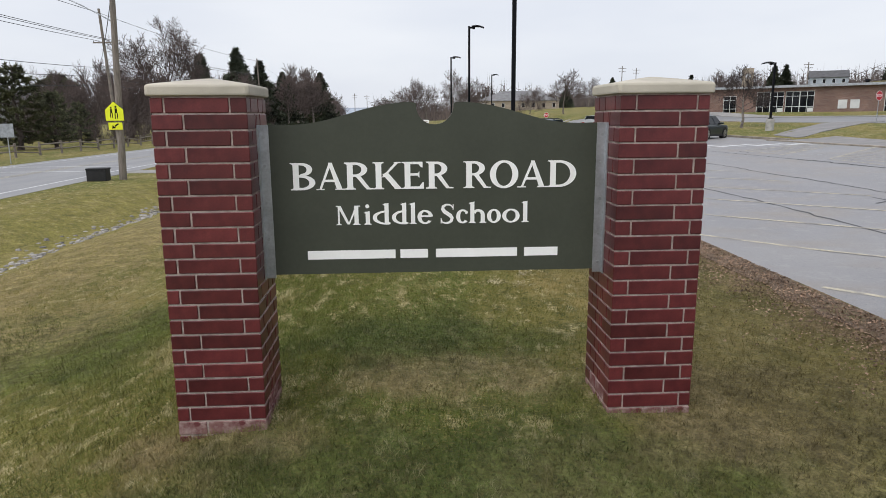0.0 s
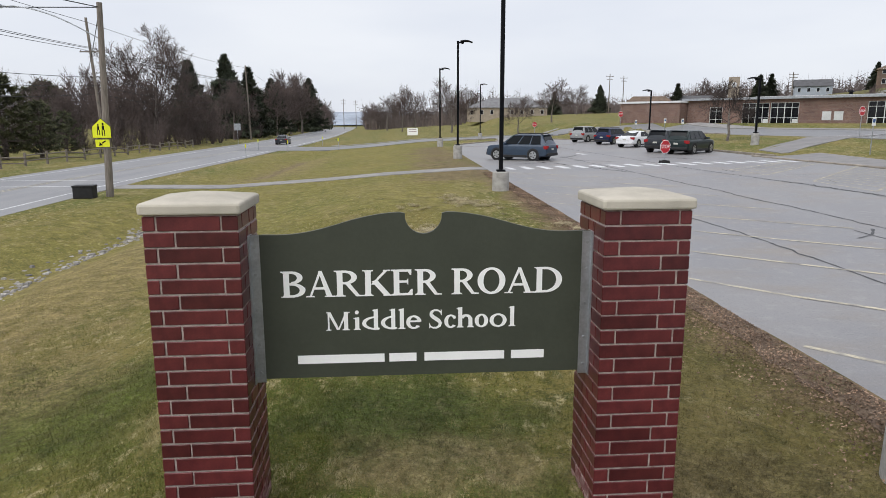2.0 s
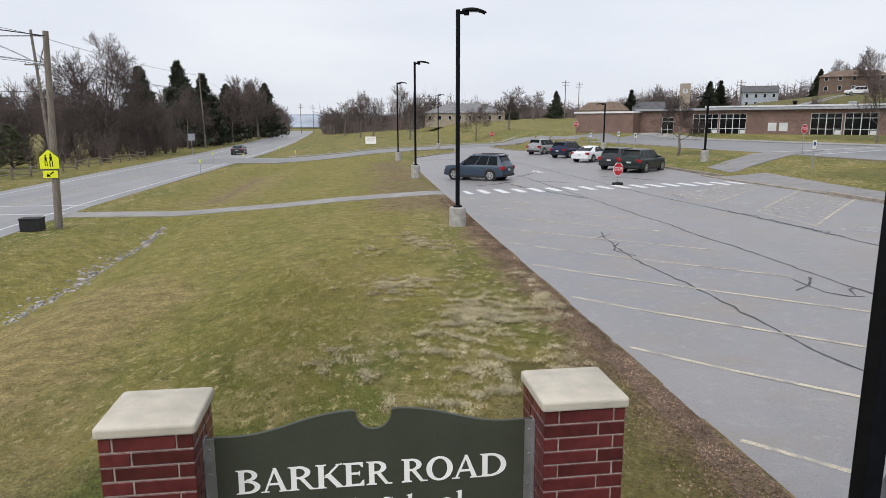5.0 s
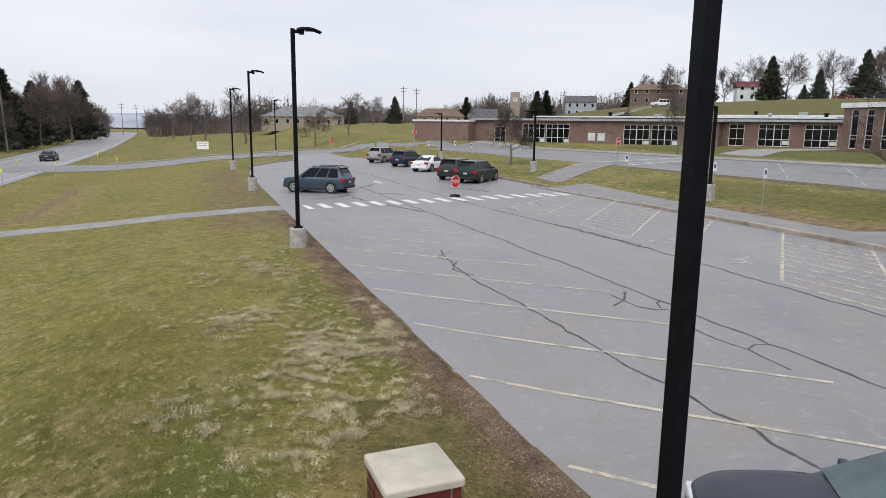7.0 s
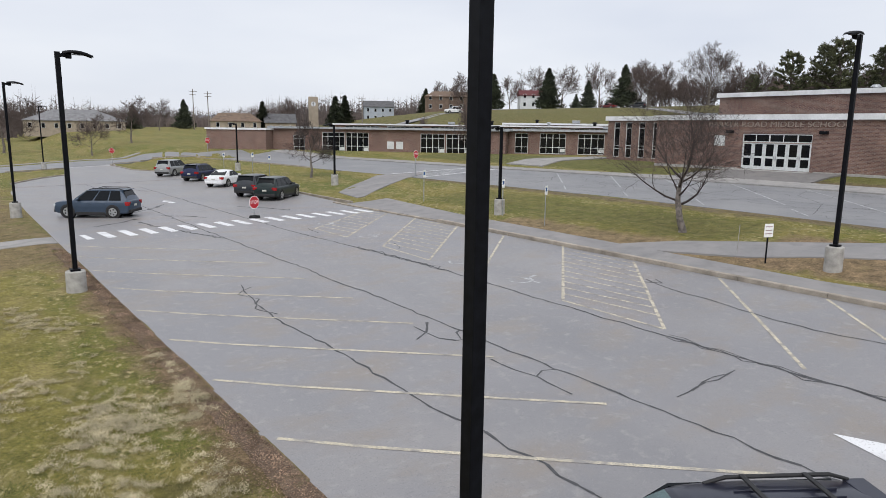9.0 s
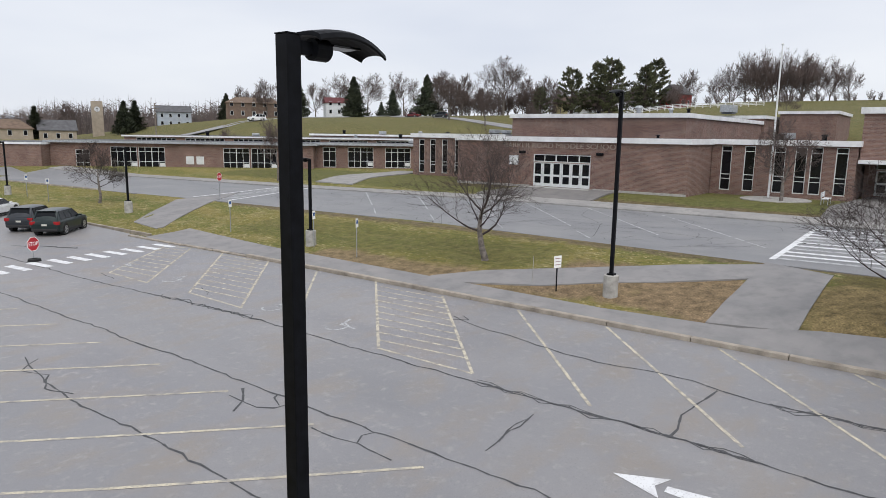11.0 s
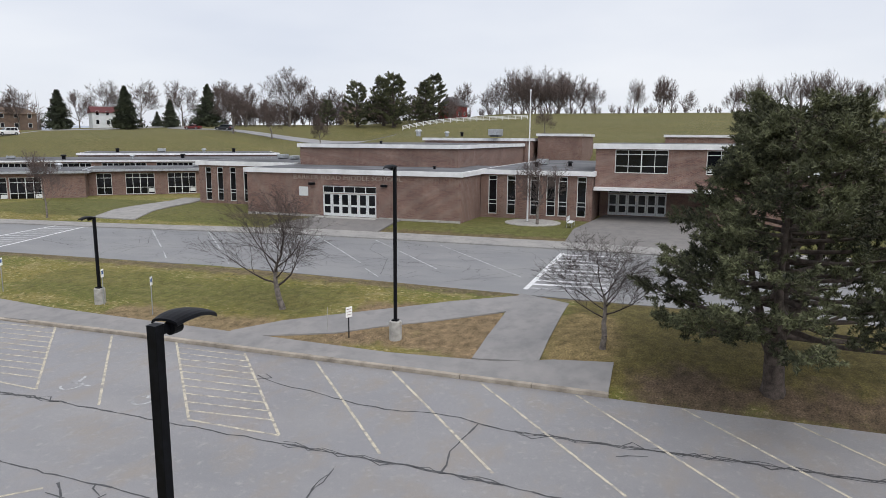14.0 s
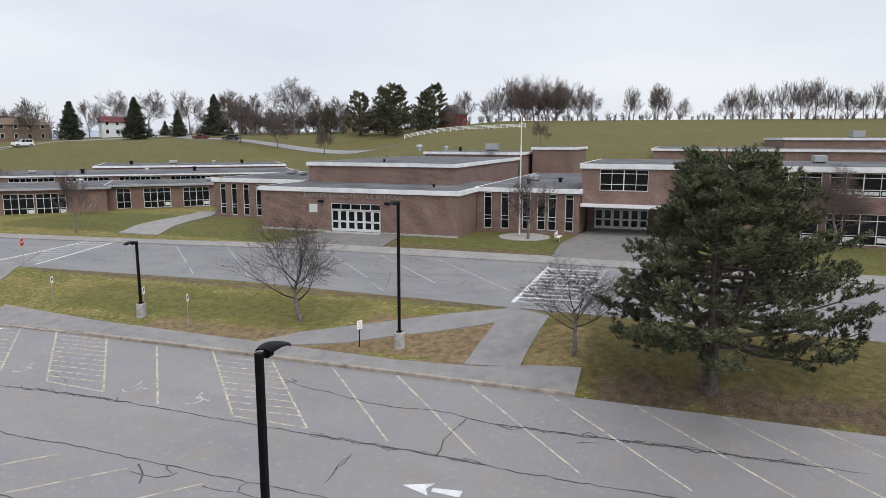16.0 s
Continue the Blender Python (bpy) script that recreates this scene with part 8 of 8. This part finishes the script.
ring = link("paved_ring", bm, M_CONC)
ring.matrix_world = LOT @ pose(55.4, 6.6, gz(55.4, 6.6) + 0.03)
tagged(ring, "round concrete paving at the flagpole", "paving", kind="structure")


def bench(u, v, turn):
    root = thing("bench", LOT @ pose(u, v, gz(u, v) + 0.05, 0, 0, turn), "pale slatted bench beside the entrance walk", "bench")
    for i in range(4):
        bm = bmesh.new()
        box(bm, -0.9, 0.9, -0.2 + i * 0.12, -0.10 + i * 0.12, 0.42, 0.46, bevel=0.01)
        part("seat_slat", bm, M_TRIMW, root)
    for i in range(3):
        bm = bmesh.new()
        box(bm, -0.9, 0.9, 0.27, 0.31, 0.55 + i * 0.13, 0.65 + i * 0.13, bevel=0.01)
        part("back_slat", bm, M_TRIMW, root)
    for x in (-0.7, 0.7):
        bm = bmesh.new()
        box(bm, x - 0.03, x + 0.03, -0.2, 0.3, 0.36, 0.42)
        box(bm, x - 0.03, x + 0.03, -0.2, -0.14, 0, 0.36)
        box(bm, x - 0.03, x + 0.03, 0.24, 0.30, 0, 0.95)
        part("leg", bm, M_METAL, root)


bench(53.6, 2.75, 0)


def roof_vent(m, z, size, kind, group="roof vents"):
    root = thing("roof_vent", m, "pale metal vent on the flat school roof" if kind != "dark" else "dark vent stack on the flat school roof", "roof vent", group)
    mt = M_METAL if kind != "dark" else M_BLACK
    bm = bmesh.new()
    if kind == "box":
        box(bm, -size, size, -size * 0.7, size * 0.7, 0.15, size * 0.9, bevel=0.04)
        part("housing", bm, mt, root)
        bm = bmesh.new()
        box(bm, -size * 0.8, size * 0.8, -size * 0.55, size * 0.55, -0.05, 0.15)
        part("kerb", bm, M_ROOF, root)
    else:
        tube(bm, (0, 0, -0.05), (0, 0, size * 0.8), size * 0.42, n=12)
        part("vent_pipe", bm, mt, root)
        bm = bmesh.new()
        tube(bm, (0, 0, size * 0.8), (0, 0, size * 1.15), size * 0.75, size * 0.45, n=14)
        part("hood", bm, mt, root)


for u, v, z, s, k in ((72, 44, 7.0, 0.7, "box"), (70, 41, 7.0, 0.6, "box"), (73, 39, 7.0, 0.55, "mushroom"), (86, 30, 10.2, 0.8, "mushroom"), (90, 27, 10.2, 0.6, "mushroom"), (92, 20, 10.2, 1.2, "box"), (88, 24, 10.2, 0.5, "dark"),
                      (72, 9, 6.85, 0.8, "box"), (70, 5.5, 6.85, 0.5, "dark"), (66, 8.5, 6.85, 0.5, "dark"), (64, 26, 9.2, 0.3, "dark"), (57, 17, 6.82, 0.3, "dark"), (70, -22, 9.5, 0.9, "box"), (120, -36, 12.3, 1.3, "box")):
    roof_vent(LOT @ pose(u, v, z), z, s, k)
for x, y, z, s, k in ((-4, 7, 5.35, 0.7, "mushroom"), (-22, 26, 6.05, 0.7, "dark"), (-14, 28, 6.05, 0.6, "box"), (-6, 25, 6.05, 0.7, "dark"), (4, 27, 6.05, 0.6, "mushroom"), (12, 30, 6.05, 0.7, "dark"), (0, 48, 6.7, 0.7, "dark"), (8, 50, 6.7, 0.8, "box"),
                      (16, 46, 6.7, 0.7, "mushroom"), (22, 50, 6.7, 0.7, "dark"), (14, 8, 5.42, 0.6, "box")):
    roof_vent(WING @ pose(x, y, z), z, s, k)


# ---- grass close to the sign ----
def grass_field():
    """Blades of the lawn nearest the sign, bent and of mixed straw and green."""
    rng = np.random.default_rng(4)
    n = 460000
    u = -4.6 + 7.6 * (rng.random(n) - rng.random(n))
    u = np.where(u > 0.45, -4.6 - (u - 0.45), u)
    v = -3.6 + 20.0 * (1 - np.sqrt(1 - rng.random(n)))
    gu, gv = np.linspace(-12.3, 0.7, 60), np.linspace(-3.7, 16.5, 80)
    table = np.array([[gz(a, b) for a in gu] for b in gv])
    iu = np.clip((u - gu[0]) / (gu[1] - gu[0]), 0, 58.99)
    iv = np.clip((v - gv[0]) / (gv[1] - gv[0]), 0, 78.99)
    a, b = iu.astype(int), iv.astype(int)
    fu, fv = iu - a, iv - b
    z = table[b, a] * (1 - fu) * (1 - fv) + table[b, a + 1] * fu * (1 - fv) + table[b + 1, a] * (1 - fu) * fv + table[b + 1, a + 1] * fu * fv
    h = rng.uniform(0.016, 0.050, n)
    ang = rng.uniform(0, 2 * np.pi, n)
    w = rng.uniform(0.0015, 0.0034, n)
    lx, ly = rng.normal(0, 0.55, n) * h, rng.normal(0, 0.55, n) * h
    co = np.empty((n, 3, 3))
    co[:, 0] = np.stack([u - w * np.cos(ang), v - w * np.sin(ang), z - 0.005], 1)
    co[:, 1] = np.stack([u + w * np.cos(ang), v + w * np.sin(ang), z - 0.005], 1)
    co[:, 2] = np.stack([u + lx, v + ly, z + h], 1)
    me = bpy.data.meshes.new("grass_blades")
    me.vertices.add(n * 3)
    me.vertices.foreach_set("co", co.ravel())
    me.loops.add(n * 3)
    me.loops.foreach_set("vertex_index", np.arange(n * 3, dtype=np.int32))
    me.polygons.add(n)
    me.polygons.foreach_set("loop_start", np.arange(0, n * 3, 3, dtype=np.int32))
    me.polygons.foreach_set("loop_total", np.full(n, 3, dtype=np.int32))
    me.update()
    me.validate()
    me.materials.append(M_BLADE)
    ob = new("grass_blades", me)
    ob.matrix_world = LOT
    tagged(ob, "short winter grass blades, straw and green", "grass", kind="stuff")


# the zones bring the painted shade before the sign into the blades too
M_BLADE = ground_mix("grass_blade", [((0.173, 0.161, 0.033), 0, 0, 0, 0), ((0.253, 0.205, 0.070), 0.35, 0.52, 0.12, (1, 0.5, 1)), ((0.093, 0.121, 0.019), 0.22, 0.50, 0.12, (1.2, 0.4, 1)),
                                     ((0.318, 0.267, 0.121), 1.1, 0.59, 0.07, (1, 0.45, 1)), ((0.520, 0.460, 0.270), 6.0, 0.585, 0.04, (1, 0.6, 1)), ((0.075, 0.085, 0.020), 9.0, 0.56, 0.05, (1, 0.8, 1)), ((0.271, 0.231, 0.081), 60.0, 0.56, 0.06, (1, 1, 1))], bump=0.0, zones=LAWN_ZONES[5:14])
grass_field()


def leaf_scatter():
    """Small curled brown leaves and chips, thickest at the lot's edge."""
    rng = np.random.default_rng(9)
    n = 34000
    v = rng.uniform(-6, 29, n)
    u = 0.74 - np.abs(rng.normal(0, 0.42, n)) * np.clip(1.25 - v / 40, 0.5, 1.3)
    size = rng.uniform(0.005, 0.015, n)
    ang = rng.uniform(0, 2 * np.pi, n)
    verts = np.empty((n, 4, 3))
    for c, (a, b) in enumerate(((-1, -0.5), (1, -0.6), (0.9, 0.6), (-0.8, 0.5))):
        verts[:, c, 0] = u + size * (a * np.cos(ang) - b * np.sin(ang))
        verts[:, c, 1] = v + size * (a * np.sin(ang) + b * np.cos(ang))
    ground_z = np.array([gz(a, b) for a, b in zip(u, v)])
    verts[:, :, 2] = ground_z[:, None] + 0.022 + rng.uniform(-0.006, 0.016, (n, 4))
    me = bpy.data.meshes.new("fallen_leaves")
    me.from_pydata(verts.reshape(-1, 3).tolist(), [], np.arange(n * 4).reshape(-1, 4).tolist())
    me.materials.append(mat("dry_leaf", (0.165, 0.105, 0.068), 0.9, var=0.3, scale=2, fine=30, bump=0.0, island=0.55, hue=(0.24, 0.165, 0.115)))
    ob = new("fallen_leaves", me)
    ob.matrix_world = LOT
    tagged(ob, "dry brown leaves strewn along the lot's edge", "leaves", kind="stuff")


leaf_scatter()


def dead_thatch():
    """Pale dead grass lying in ragged patches over the lawn."""
    rng = np.random.default_rng(12)
    gu, gv = np.linspace(-9, 0.5, 150), np.linspace(-2, 19, 320)
    spots = []
    for b in gv:
        for a in gu:
            d = 0.62 * noise.noise((a * 0.75, b * 0.40, 4.0)) + 0.42 * noise.noise((a * 3.1 + b * 0.8, b * 3.3, 9.0)) + 0.45 * noise.noise((a * 8.0, b * 9.5, 2.0)) - 0.13 * abs(a + 1.4) - 0.03 * abs(b - 8.5) - 0.16 * max(0.0, 4.5 - b)
            if d + 0.50 * rng.random() > 0.42:
                spots.append((a, b, gz(a, b), min(d, 0.7)))
    spots = np.array(spots)
    pick = rng.integers(0, len(spots), 90000)
    p = spots[pick]
    n = len(p)
    u, v = p[:, 0] + rng.normal(0, 0.05, n), p[:, 1] + rng.normal(0, 0.06, n)
    z = p[:, 2] + rng.uniform(0.01, 0.05, n)
    ang, ln, w = rng.normal(0.6, 0.8, n), rng.uniform(0.025, 0.065, n), rng.uniform(0.0022, 0.005, n)
    co = np.empty((n, 3, 3))
    co[:, 0] = np.stack([u - w * np.sin(ang), v + w * np.cos(ang), z], 1)
    co[:, 1] = np.stack([u + w * np.sin(ang), v - w * np.cos(ang), z + 0.003], 1)
    co[:, 2] = np.stack([u + ln * np.cos(ang), v + ln * np.sin(ang), z + rng.uniform(-0.01, 0.03, n)], 1)
    me = bpy.data.meshes.new("dead_grass")
    me.vertices.add(n * 3)
    me.vertices.foreach_set("co", co.ravel())
    me.loops.add(n * 3)
    me.loops.foreach_set("vertex_index", np.arange(n * 3, dtype=np.int32))
    me.polygons.add(n)
    me.polygons.foreach_set("loop_start", np.arange(0, n * 3, 3, dtype=np.int32))
    me.polygons.foreach_set("loop_total", np.full(n, 3, dtype=np.int32))
    me.update()
    me.validate()
    me.materials.append(mat("dead_straw", (0.47, 0.41, 0.265), 0.9, var=0.2, scale=2, fine=20, bump=0.0, island=0.35))
    ob = new("dead_grass", me)
    ob.matrix_world = LOT
    tagged(ob, "pale dead grass in ragged patches on the lawn", "grass", kind="stuff")


dead_thatch()
